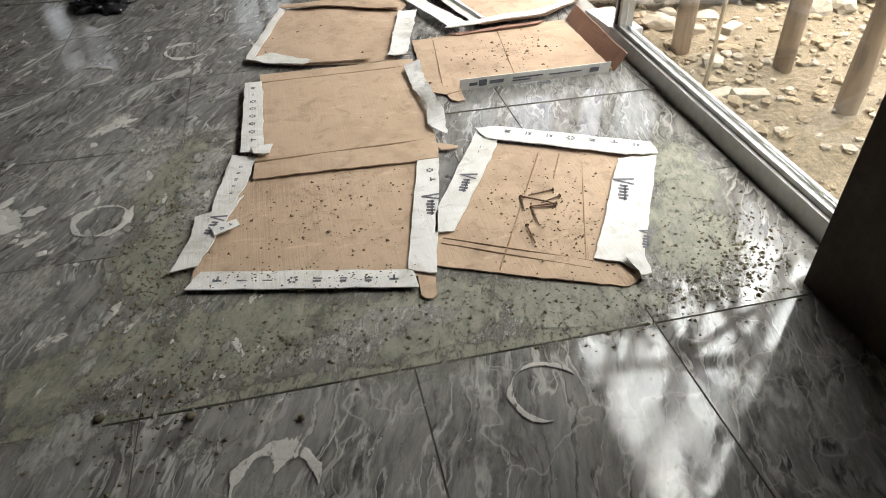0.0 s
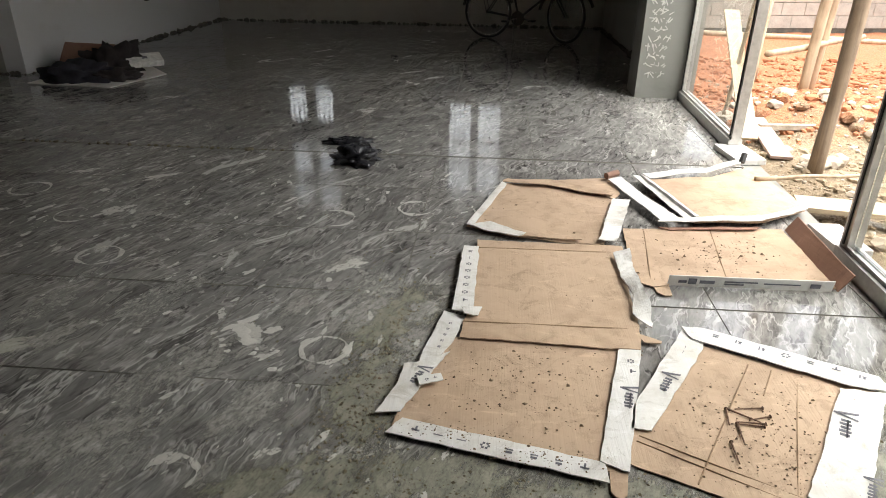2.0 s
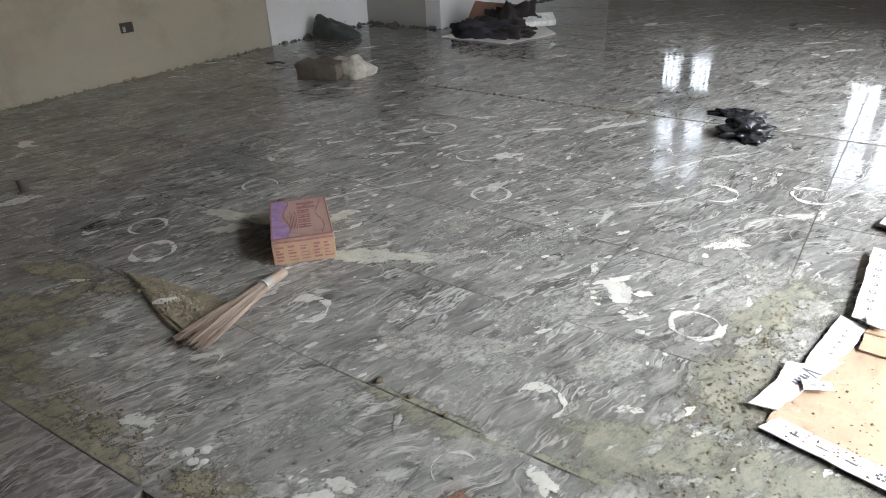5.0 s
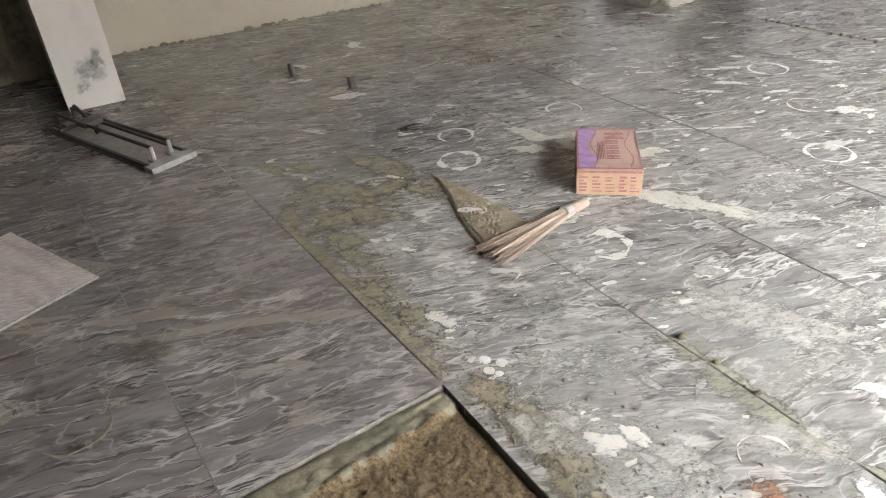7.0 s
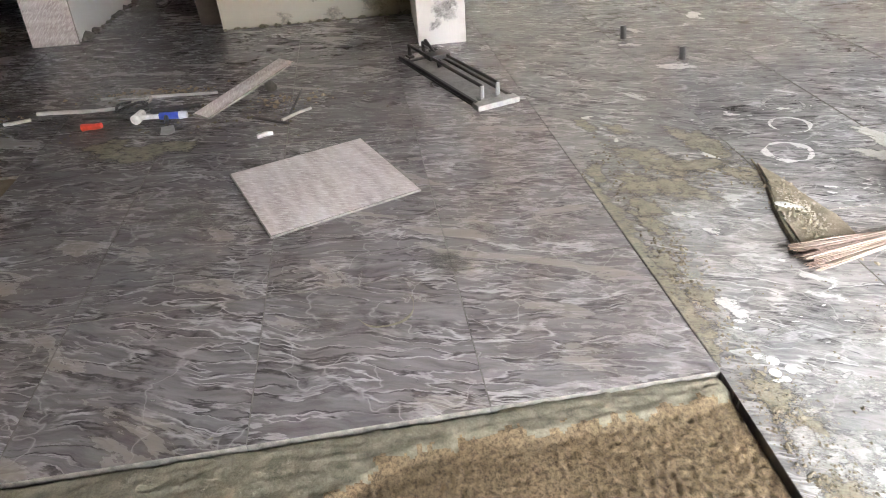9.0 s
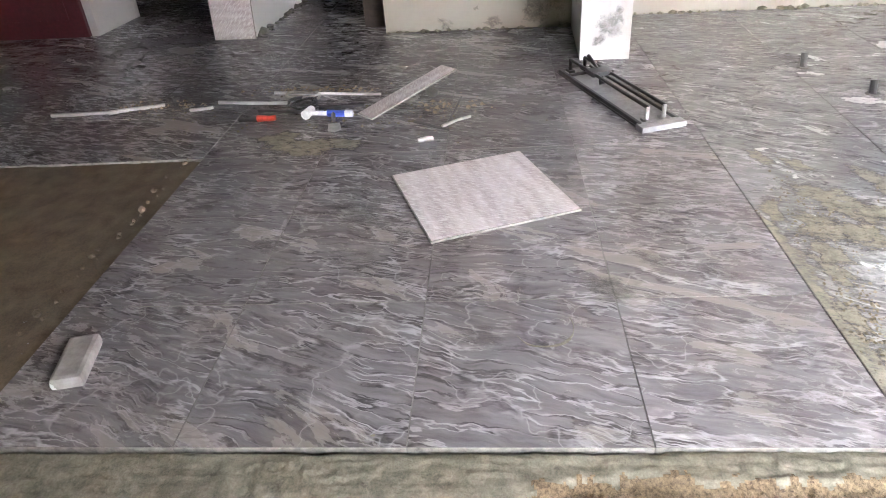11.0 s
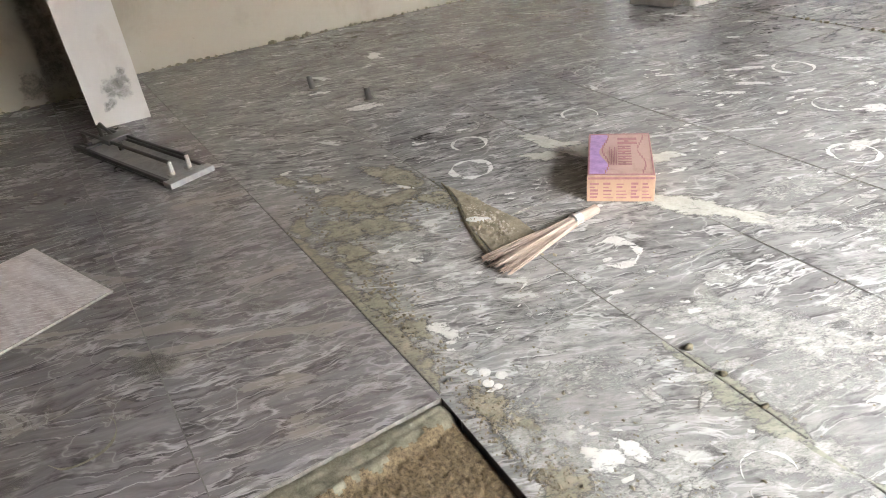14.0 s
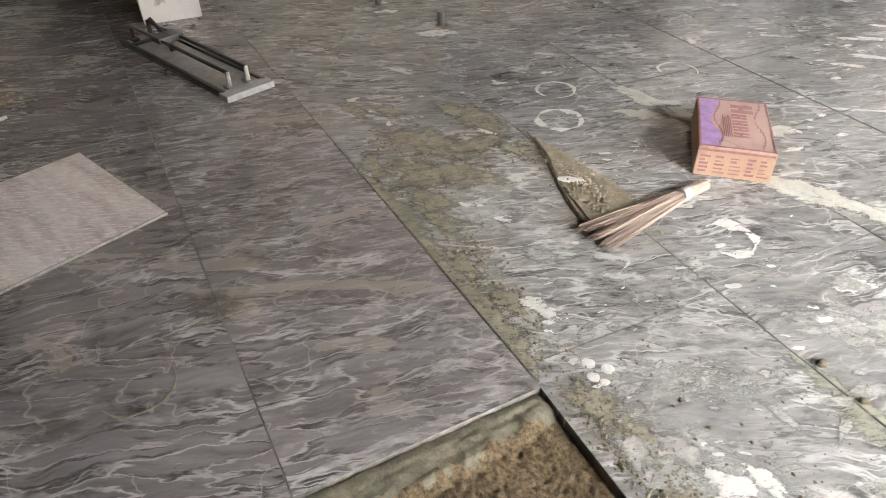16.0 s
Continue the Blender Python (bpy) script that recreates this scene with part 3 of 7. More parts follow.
wall_with_windows()
wall("wall_east_far", 1.8, 2.0, 6.5, FAR_Y, -0.03, ROOM_H, PLASTER_GREY, "grey plastered side wall in the dark far end")
wall("column_far", 1.38, 1.80, 6.12, 6.5, -0.03, ROOM_H, CONCRETE, "bare concrete column scribbled with white chalk")
wall("pier_west", WEST_X - 0.2, -4.385, -0.03, 0.27, -0.03, ROOM_H, PLASTER_PALE, "pale plastered wall end with a dark scuff")
wall("wall_alcove", -5.45, -5.25, -1.41, -0.03, -0.03, ROOM_H, PLASTER_BEIGE, "stained beige wall of the alcove")
wall("wall_passage_side", -7.2, -5.45, -1.61, -1.41, -0.03, ROOM_H, BROWN_AND_GLOOM, "passage wall, coloured dark for gloom")
wall("pier_middle", -7.2, -5.31, -2.75, -2.45, -0.03, ROOM_H, PLASTER_PALE, "pale plastered wall between two dark passages")
wall("pier_south", -6.25, -5.55, -4.2, -3.92, -0.03, ROOM_H, PLASTER_PALE, "pale plastered wall end beside a doorway")
# added walls that close the passages, unlit depth painted as dark colour
wall("wall_passage_end", -9.6, -9.4, -6.0, 0.27, -0.03, ROOM_H, BROWN_AND_GLOOM, "added end wall of the passages, coloured dark for gloom")
wall("wall_passage_north", -9.4, WEST_X - 0.2, 0.0, 0.2, -0.03, ROOM_H, BROWN_AND_GLOOM, "added wall closing the rooms behind, coloured dark for gloom")
wall("wall_south", -9.4, 1.62, -6.0, -5.8, -0.03, ROOM_H, PLASTER_PALE, "plain plastered wall behind")
wall("column_near", 1.447, 1.85, 0.72, 1.165, -0.03, ROOM_H, BROWN_AND_GLOOM, "dark brown rendered column beside the glazing")
solo("ceiling", box(-9.6, 2.0, -6.0, 11.5, ROOM_H, ROOM_H + 0.2), CEILING, "plain grey plastered ceiling", "ceiling", kind="structure")


def wall_foot(name, a, b, out, seed, size=1.0, material=None):
    """The ragged line of mortar droppings where a wall meets the floor."""
    rng, bm = random.Random(seed), bmesh.new()
    a, b, out = Vector(a), Vector(b), Vector(out)
    n = int((b - a).length / 0.05)
    for i in range(n):
        p = a.lerp(b, (i + rng.random()) / n) + out * rng.uniform(0.0, 0.035)
        add_lump(bm, p.x, p.y, 0.004, size * (rng.uniform(0.008, 0.036) if rng.random() < 0.8 else rng.uniform(0.035, 0.06)), rng, 0.75, 1)
    return solo(name, bm, material or GROUT, "dark mortar droppings along the foot of the wall", "mortar droppings", kind="stuff")


wall_foot("mortar_droppings", (-4.43, FAR_Y), (1.8, FAR_Y), (0, -1), 1)
wall_foot("mortar_droppings", (-4.43, 6.33), (-4.43, FAR_Y), (1, 0), 2)
wall_foot("mortar_droppings", (WEST_X, 6.33), (-4.43, 6.33), (0, -1), 3)
wall_foot("mortar_droppings", (WEST_X, 4.8), (WEST_X, 6.3), (1, 0), 4)
wall_foot("mortar_droppings", (-7.1, -2.45), (-5.25, -2.45), (0, 1), 5)
wall_foot("mortar_droppings", (WEST_X, 0.3), (WEST_X, 4.78), (1, 0), 7, 0.55, MORTAR)
wall_foot("mortar_droppings", (-5.25, -1.4), (-5.25, -0.05), (1, 0), 8, 0.6, MORTAR)
wall_foot("mortar_droppings", (-3.0, 4.15), (-1.2, 4.142), (0, -0.4), 9, 0.4, CRUMB)
wall_foot("mortar_droppings", (-3.02, -1.965), (-1.62, -1.905), (0.05, -1.6), 10, 0.36, SCREED_WET)
wall_foot("mortar_droppings", (1.8, 6.5), (1.8, FAR_Y), (-1, 0), 6)


# ---- glazing ----
def bar_along(bm, y0, y1, z0, z1, half, shift=0.0):
    """A straight member that follows the line of the glazing."""
    a, b = facade_x(y0) + shift, facade_x(y1) + shift
    v = [bm.verts.new((x + s * half, y, z)) for x, y in ((a, y0), (b, y1)) for s in (-1, 1) for z in (z0, z1)]
    for f in ((0, 1, 3, 2), (4, 6, 7, 5), (0, 4, 5, 1), (2, 3, 7, 6), (0, 2, 6, 4), (1, 5, 7, 3)):
        bm.faces.new([v[i] for i in f])
    return bm


def glazed_panel(name, y0, y1, label, mullions):
    g = thing(name, label, "window", kind="structure")
    sill = part("window_sill", bar_along(bmesh.new(), y0, y1, -0.03, 0.072, 0.045, 0.045), ALU, g)
    part("track", bar_along(bmesh.new(), y0, y1, 0.072, 0.09, 0.006, 0.022), ALU, sill)
    part("track", bar_along(bmesh.new(), y0, y1, 0.072, 0.09, 0.006, 0.066), ALU, sill)
    part("head_rail", bar_along(bmesh.new(), y0, y1, 2.42, 2.5, 0.045, 0.045), ALU, g)
    for y in mullions:
        part("mullion", bar_along(bmesh.new(), y - 0.032, y + 0.032, 0.072, 2.42, 0.032, 0.048), ALU, g)
        part("gasket", bar_along(bmesh.new(), y - 0.006, y + 0.006, 0.09, 2.42, 0.004, 0.0135), BLACK_RUBBER, g)
    for a, b in zip(mullions, mullions[1:]):
        pane = part("pane", bar_along(bmesh.new(), a + 0.034, b - 0.034, 0.092, 2.42, 0.003, 0.046), GLASS, g)
        pane.visible_shadow = False
    return g


glazed_panel("window_1", 4.52, 6.12, "aluminium framed floor-length glazing beside the doorway", (4.553, 6.08))
glazed_panel("window_2", 1.165, 2.84, "aluminium framed floor-length glazing with a silver sill", (1.2, 2.806))
# out of view; added so that little daylight enters from the south
wall("wall_east_near", 1.62, 1.85, -6.0, 0.72, -0.03, ROOM_H, PLASTER_PALE, "unseen plain wall added to keep daylight out south of the column")
wall("wall_over_glazing", 1.6, 1.95, 1.165, 6.12, 2.5, ROOM_H, CONCRETE, "concrete beam over the glazing")
solo("threshold", bar_along(bmesh.new(), 2.84, 4.52, -0.03, -0.004, 0.06, 0.06), CONCRETE, "bare cement threshold of the open doorway", "threshold", kind="structure")


def barred_window(name, x0, x1, z0, z1, post, rails):
    """A tall window of two lights beside a wide post, with dark bars before the dimmed glass."""
    w = thing(name, "tall aluminium window with a dark bar grille", "window", kind="structure")
    y = FAR_Y + 0.1
    mid = 0.5 * (x0 + x1)
    for a, b in ((x0, x0 + 0.05), (x1 - 0.05, x1), (mid - post, mid + post)):
        part("window_frame", box(a, b, y - 0.03, y + 0.03, z0, z1), STEEL_DARK, w)
    for z, h in ((z0, 0.04), *rails, (z1 - 0.05, 0.05)):
        part("rail", box(x0 + 0.052, mid - post - 0.002, y - 0.028, y + 0.028, z, z + h), STEEL_DARK, w)
        part("rail", box(mid + post + 0.002, x1 - 0.052, y - 0.028, y + 0.028, z, z + h), STEEL_DARK, w)
    x = x0 + 0.13
    while x < x1 - 0.06:
        if abs(x - mid) > post + 0.02:
            part("grille_bar", tube((x, y - 0.06, z0 + 0.005), (x, y - 0.06, z1 - 0.005), 0.014, sides=6), STEEL_DARK, w)
        x += 0.088
    pane = part("pane", box(x0 + 0.05, x1 - 0.05, y - 0.004, y + 0.004, z0 + 0.02, z1 - 0.02), GLASS_DIMMED, w)
    pane.visible_shadow = False


barred_window("window_4", -3.45, -2.6, 1.1, 3.3, 0.09, ((1.65, 0.5), (2.68, 0.22)))
barred_window("window_5", -0.65, 0.3, 1.28, 2.95, 0.075, ((1.95, 0.05), (2.27, 0.07)))


# ---- the ground outside, one uneven sheet ----
def ground_height(x, y):
    near = max(0.0, 1 - max(0.0, math.hypot(x - 3.0, y - 5.0) - 6.0) / 6.0)
    if x < facade_x(y) + 0.13 and -7 < y < 12:
        return -0.3
    h = 0.05 * noise.noise((x * 1.3, y * 1.3, 0)) + 0.035 * noise.noise((x * 4.5, y * 4.5, 2)) + 0.02 * noise.noise((x * 13, y * 13, 4))
    h += 0.22 * math.exp(-((x - 2.75) ** 2 / 0.25 + (y - 5.75) ** 2 / 0.35)) + 0.12 * math.exp(-((x - 3.9) ** 2 / 0.5 + (y - 6.0) ** 2 / 0.8))
    return -0.075 + h * near


def ground():
    xs = [-400, -100, -30, -12, -4, 0, 1.2, 1.5] + [1.6 + 0.05 * i for i in range(70)]
    ys = [-400, -100, -30, -14, -8, -4, -2, 0, 0.6] + [0.9 + 0.06 * i for i in range(125)]
    while xs[-1] < 400:
        xs.append(xs[-1] + max(0.15, 0.16 * (xs[-1] - 4.6)))
    while ys[-1] < 400:
        ys.append(ys[-1] + max(0.15, 0.16 * (ys[-1] - 7.8)))
    verts = [(x, y, ground_height(x, y)) for y in ys for x in xs]
    n = len(xs)
    faces = [(j * n + i, j * n + i + 1, (j + 1) * n + i + 1, (j + 1) * n + i) for j in range(len(ys) - 1) for i in range(n - 1)]
    me = bpy.data.meshes.new("ground")
    me.from_pydata(verts, [], faces)
    me.materials.append(SOIL)
    me.polygons.foreach_set("use_smooth", [True] * len(me.polygons))
    return tagged(new("ground", me), "uneven ground of pale sand and red soil", "ground", kind="structure")


ground()


CARD_FOLD = cardboard("worn_fold", (0.34, 0.23, 0.14), (0.22, 0.15, 0.09))


# ---- flattened cartons laid over the floor ----
def add_print(bm, a, b, z, kind, rng, size=0.03):
    """Small flat printed shapes along the line a-b: icon marks, or a wedge and a row of bars for the maker's mark."""
    a, b = Vector((*a, z)), Vector((*b, z))
    d = (b - a).normalized()
    w = Vector((-d.y, d.x, 0))
    m0 = Matrix((d, w, Vector((0, 0, 1)))).transposed().to_4x4()

    def bar(u, v, lu, lv):
        add_box(bm, -lu / 2, lu / 2, -lv / 2, lv / 2, 0, 0.0006, 0, Matrix.Translation(a + d * u + w * v) @ m0)

    if kind == "mark":
        v = [bm.verts.new(a + d * u + w * k + Vector((0, 0, 0.0007))) for u, k in ((0, 0.75 * size), (0.28 * size, 0.75 * size), (0.55 * size, -0.3 * size), (0.8 * size, 0.75 * size), (1.0 * size, 0.75 * size), (0.62 * size, -0.8 * size), (0.42 * size, -0.8 * size))]
        bm.faces.new(v)
        for k in range(5):
            bar(size * (1.25 + 0.42 * k), 0, size * 0.26, size * (0.75 if k % 2 else 0.6))
            bar(size * (1.3 + 0.42 * k), size * 0.12, size * 0.4, size * 0.12)
        return
    length = (b - a).length
    n = max(2, int(length / (size * 1.9)))
    for i in range(n):
        u = length * (i + 0.5) / n
        k = rng.randrange(5)
        if k == 0:
            bar(u, 0, size * 0.7, size * 0.16)
            bar(u, size * 0.2, size * 0.16, size * 0.6)
        elif k == 1:
            for q in range(6):
                bar(u + 0.3 * size * math.cos(q * 1.047), 0.3 * size * math.sin(q * 1.047), size * 0.2, size * 0.2)
        elif k == 2:
            bar(u, 0.16 * size, size * 0.6, size * 0.12)
            bar(u, -0.16 * size, size * 0.5, size * 0.22)
        elif k == 3:
            bar(u - 0.2 * size, 0, size * 0.12, size * 0.6)
            bar(u + 0.15 * size, 0.1 * size, size * 0.34, size * 0.14)
            bar(u + 0.15 * size, -0.15 * size, size * 0.2, size * 0.3)
        else:
            bar(u, 0, size * 0.8, size * 0.1)


def carton(label, panel, z=0.003, wave=0.006, seed=1.0, lift=None, material=None):
    c = thing("flattened_carton", label, "cardboard carton", group="cartons spread on the floor")
    part("panel", sheet(panel, z, 0.004, 12, wave, lift, seed), material or CARD, c)
    return c


def flap(c, pts, z, prints=(), wave=0.0, lift=None, seed=0.0, material=None, label="white printed card flap", cuts=11):
    f = part("flap", sheet(pts, z, 0.0035, cuts, wave, lift, seed), material or CARD_WHITE, c, label)
    if prints:
        bm, rng = bmesh.new(), random.Random(int(seed * 10) + 3)
        for kind, a, b, size in prints:
            add_print(bm, a, b, z + 0.0045, kind, rng, size)
        tagged(part("print", bm, PRINT, f, "dark printed marks"), kind="stuff")
    return f


def crease(c, a, b, z, w=0.004, material=None):
    """A pressed fold line standing a little proud of the board."""
    return part("crease", tube((*a, z), (*b, z), w, sides=6), material or CARD_FOLD, c)


def wall_strip(name, c, a, b, z0, z1, lean, material, label, prints=()):
    """A folded-up side of a carton, standing along a-b and leaning outwards."""
    a, b = Vector((*a, z0)), Vector((*b, z0))
    d = (b - a).normalized()
    out = Vector((d.y, -d.x, 0))
    bm = bmesh.new()
    n = 14
    rows = []
    for i in range(n + 1):
        p = a.lerp(b, i / n)
        sway = 0.004 * noise.noise((i * 0.5, z1 * 30, 1.0))
        q = p + out * (lean + sway) + Vector((0, 0, z1 - z0 + 0.5 * sway))
        rows.append([bm.verts.new(v) for v in (p, q, q - out * 0.005, p - out * 0.005)])
    for p, q in zip(rows, rows[1:]):
        for k in range(4):
            bm.faces.new((p[k], p[(k + 1) % 4], q[(k + 1) % 4], q[k]))
    bm.faces.new(rows[0])
    bm.faces.new(rows[-1][::-1])
    s = part(name, bm, material, c, label)
    if prints:
        pm = bmesh.new()
        for u, w, f0, f1 in prints:
            lo, hi = a.lerp(b, u), a.lerp(b, u + w)
            up = out * lean + Vector((0, 0, z1 - z0))
            v = [pm.verts.new(x + up * f + out * 0.0045) for x, f in ((lo, f0), (hi, f0), (hi, f1), (lo, f1))]
            w2 = [pm.verts.new(x.co - out * 0.003) for x in v]
            for k in range(4):
                pm.faces.new((v[k], v[(k + 1) % 4], w2[(k + 1) % 4], w2[k]))
            pm.faces.new(v)
            pm.faces.new(w2[::-1])
        tagged(part("print", pm, PRINT, s, "dark printed marks"), kind="stuff")
    return s


ca = carton("flattened brown carton with white printed flaps on the tiles", [(-0.03, 2.03), (0.59, 2.02), (0.50, 1.42), (-0.12, 1.55), (-0.09, 1.72)], 0.002, 0.004, 1.0)
flap(ca, [(-0.128, 1.512), (-0.095, 1.578), (0.464, 1.449), (0.466, 1.378)], 0.012, [("icons", (-0.08, 1.535), (0.44, 1.415), 0.034)], seed=1.1)
flap(ca, [(0.587, 2.0), (0.662, 2.0), (0.522, 1.415), (0.451, 1.452)], 0.014, [("mark", (0.587, 1.79), (0.545, 1.60), 0.036), ("icons", (0.617, 1.95), (0.60, 1.84), 0.03)], seed=1.2)
flap(ca, [(-0.02, 2.19), (0.06, 2.155), (0.03, 2.0), (-0.03, 1.84), (-0.075, 1.85), (-0.065, 1.93)], 0.012, [("icons", (0.015, 2.12), (-0.02, 1.93), 0.02)], seed=1.3)
flap(ca, [(-0.12, 1.84), (-0.035, 1.86), (0.02, 1.92), (-0.05, 1.74), (-0.10, 1.6), (-0.172, 1.588), (-0.13, 1.72)], 0.016, [("mark", (-0.045, 1.83), (-0.09, 1.72), 0.032)], 0.004, seed=1.4)
flap(ca, [(-0.072, 1.757), (0.002, 1.786), (0.012, 1.75), (-0.056, 1.716)], 0.026, [("icons", (-0.05, 1.738), (0.0, 1.762), 0.016)], seed=1.5, label="torn white scrap of printed card")
part("tab", sheet([(0.474, 1.44), (0.524, 1.44), (0.505, 1.345), (0.492, 1.333), (0.476, 1.337), (0.466, 1.352)], 0.005, 0.004, 1), CARD, ca)

cb = carton("flattened brown carton with rippled board overlapping another", [(0.085, 2.835), (0.735, 2.835), (0.69, 2.4), (0.68, 2.12), (0.66, 1.992), (0.40, 2.0), (0.052, 2.015), (0.055, 2.12), (0.09, 2.24)], 0.012, 0.006, 2.0)
crease(cb, (0.057, 2.116), (0.674, 2.122), 0.019, 0.0035)
crease(cb, (0.088, 2.747), (0.735, 2.758), 0.019, 0.0035)
flap(cb, [(0.026, 2.74), (0.096, 2.74), (0.088, 2.15), (0.012, 2.18)], 0.026, [("icons", (0.06, 2.71), (0.05, 2.22), 0.03)], seed=2.1)
flap(cb, [(0.045, 2.19), (0.123, 2.198), (0.105, 2.13), (0.053, 2.142)], 0.032, seed=2.2, wave=0.004)
flap(cb, [(0.676, 2.715), (0.742, 2.717), (0.735, 2.55), (0.728, 2.38), (0.738, 2.25), (0.716, 2.1), (0.665, 2.2), (0.690, 2.32), (0.672, 2.5)], 0.022, (), 0.012, lambda x, y: 0.04 * max(0.0, (x - 0.66) / 0.08) * (0.6 + 0.4 * math.sin(y * 14)), 2.3, label="curled torn white card edge")
flap(cb, [(0.671, 2.101), (0.745, 2.06), (0.735, 2.045), (0.678, 2.047)], 0.008, (), 0.004, seed=2.4, material=CARD, label="torn strip of brown card")

cc = carton("flattened carton with torn peeling edges on the tiles", [(0.20, 3.63), (0.49, 3.66), (0.79, 3.45), (0.735, 3.15), (0.655, 2.84), (0.45, 2.86), (0.27, 2.89), (0.025, 2.995), (0.11, 3.3)], 0.008, 0.008, 3.0)
flap(cc, [(0.03, 2.985), (0.14, 3.03), (0.25, 2.94), (0.31, 2.9), (0.27, 2.87), (0.12, 2.93)], 0.022, (), 0.012, seed=3.1, label="peeled pale layer of torn card", material=CARD_WHITE)
flap(cc, [(0.31, 2.92), (0.55, 2.90), (0.555, 2.865), (0.29, 2.875)], 0.022, (), 0.008, seed=3.2, material=CARD, label="torn brown card edge")
flap(cc, [(0.025, 3.0), (0.2, 3.64), (0.225, 3.6), (0.06, 2.99)], 0.02, (), 0.008, seed=3.25, material=CARD_WHITE, label="peeled pale layer of torn card")
flap(cc, [(0.20, 3.63), (0.45, 3.57), (0.78, 3.45), (0.80, 3.5), (0.49, 3.66), (0.23, 3.68)], 0.024, (), 0.014, seed=3.3, material=CARD, label="buckled brown card edge")
flap(cc, [(0.48, 3.7), (0.81, 3.79), (0.838, 3.52), (0.79, 3.44)], 0.014, (), 0.004, seed=3.4, material=CARD, label="brown card flap")
flap(cc, [(0.775, 3.40), (0.865, 3.40), (0.80, 3.15), (0.71, 2.845), (0.63, 2.85), (0.655, 2.93), (0.70, 3.12)], 0.03, (), 0.016, seed=3.5, label="crumpled torn white card strip")

cd = carton("open shallow carton tray with printed white side standing up", [(0.775, 3.06), (1.545, 3.14), (1.535, 2.53), (0.88, 2.53), (0.865, 2.49), (0.80, 2.47), (0.73, 2.515), (0.745, 2.72)], 0.004, 0.005, 4.0)
wall_strip("side", cd, (0.861, 2.502), (1.505, 2.512), 0.004, 0.055, 0.012, CARD_WHITE, "white printed carton side", [(0.12, 0.05, 0.25, 0.8), (0.06, 0.05, 0.35, 0.6), (0.19, 0.09, 0.35, 0.65), (0.34, 0.2, 0.55, 0.66), (0.34, 0.12, 0.3, 0.42), (0.58, 0.22, 0.5, 0.6), (0.86, 0.06, 0.3, 0.7)])
wall_strip("side", cd, (1.535, 2.515), (1.565, 3.14), 0.004, 0.078, 0.045, CARD_BROWN, "reddish brown carton side standing up")
crease(cd, (1.11, 2.54), (1.19, 3.08), 0.011, 0.003)
crease(cd, (0.80, 2.53), (0.87, 3.03), 0.011, 0.003)
part("tab", sheet([(0.80, 2.5), (0.865, 2.5), (0.86, 2.41), (0.83, 2.405), (0.805, 2.43)], 0.004, 0.004, 1), CARD, cd)

ce = carton("flattened carton with white edges lapping over the doorway", [(1.0, 3.77), (1.40, 3.84), (1.62, 4.02), (1.70, 4.06), (1.76, 3.55), (1.74, 3.36), (1.47, 3.17), (1.13, 3.13)], 0.02, 0.006, 5.0)
wall_strip("side", ce, (1.13, 3.15), (0.985, 3.78), 0.02, 0.05, 0.012, CARD_WHITE, "white carton side standing up")
flap(ce, [(0.95, 3.79), (1.025, 3.79), (1.165, 3.2), (1.085, 3.16)], 0.032, (), 0.006, seed=5.1)
flap(ce, [(1.04, 3.76), (1.60, 3.97), (1.66, 4.07), (1.55, 4.02), (1.01, 3.83)], 0.034, (), 0.01, lambda x, y: 0.05 * max(0.0, (x - 1.4) / 0.25), 5.2, label="white card edge curling up")
flap(ce, [(0.94, 3.08), (1.44, 3.13), (1.735, 3.33), (1.76, 3.40), (1.47, 3.2), (1.12, 3.155), (0.98, 3.13)], 0.028, (), 0.01, lambda x, y: 0.012, 5.3, label="warped white card edge")
flap(ce, [(0.945, 3.075), (1.44, 3.125), (1.40, 3.09), (1.0, 3.05)], 0.013, (), 0.006, seed=5.4, material=CARD_BROWN, label="dark brown torn card edge")
part("roll", tube((1.62, 4.0, 0.075), (1.64, 4.03, 0.12), 0.018, sides=9), BLACK_RUBBER, ce, "black curled end of tape")

cf = carton("narrow pale card strip lying across other cartons", [(0.795, 3.71), (0.875, 3.765), (0.96, 3.45), (1.06, 3.165), (0.965, 3.12), (0.88, 3.43)], 0.03, 0.005, 6.0, None, CARD_WHITE)
part("roll", tube((0.79, 3.74, 0.045), (0.86, 3.79, 0.05), 0.02, sides=8), CARD_BROWN, cf, "dark rolled end of card")

cg = carton("flattened carton strewn with nails and edged by white flaps", [(0.868, 2.06), (1.36, 1.84), (1.045, 1.28), (1.0, 1.255), (0.79, 1.34), (0.528, 1.462), (0.555, 1.6)], 0.002, 0.004, 7.0)
flap(cg, [(0.83, 2.14), (0.885, 2.06), (0.868, 2.02), (0.61, 1.585), (0.557, 1.592), (0.585, 1.70)], 0.014, [("mark", (0.735, 1.875), (0.66, 1.73), 0.036), ("icons", (0.82, 2.04), (0.79, 1.98), 0.02)], seed=7.1)
flap(cg, [(1.238, 1.845), (1.37, 1.83), (1.21, 1.56), (1.05, 1.285), (1.02, 1.34), (0.952, 1.376), (1.09, 1.60)], 0.012, [("mark", (1.205, 1.73), (1.13, 1.58), 0.042), ("mark", (1.15, 1.46), (1.10, 1.37), 0.03)], seed=7.2)
flap(cg, [(0.83, 2.15), (0.90, 2.15), (1.385, 1.905), (1.375, 1.83), (1.27, 1.85), (0.845, 2.075)], 0.02, [("icons", (0.9, 2.115), (1.36, 1.88), 0.036)], 0.0, None, 7.3)
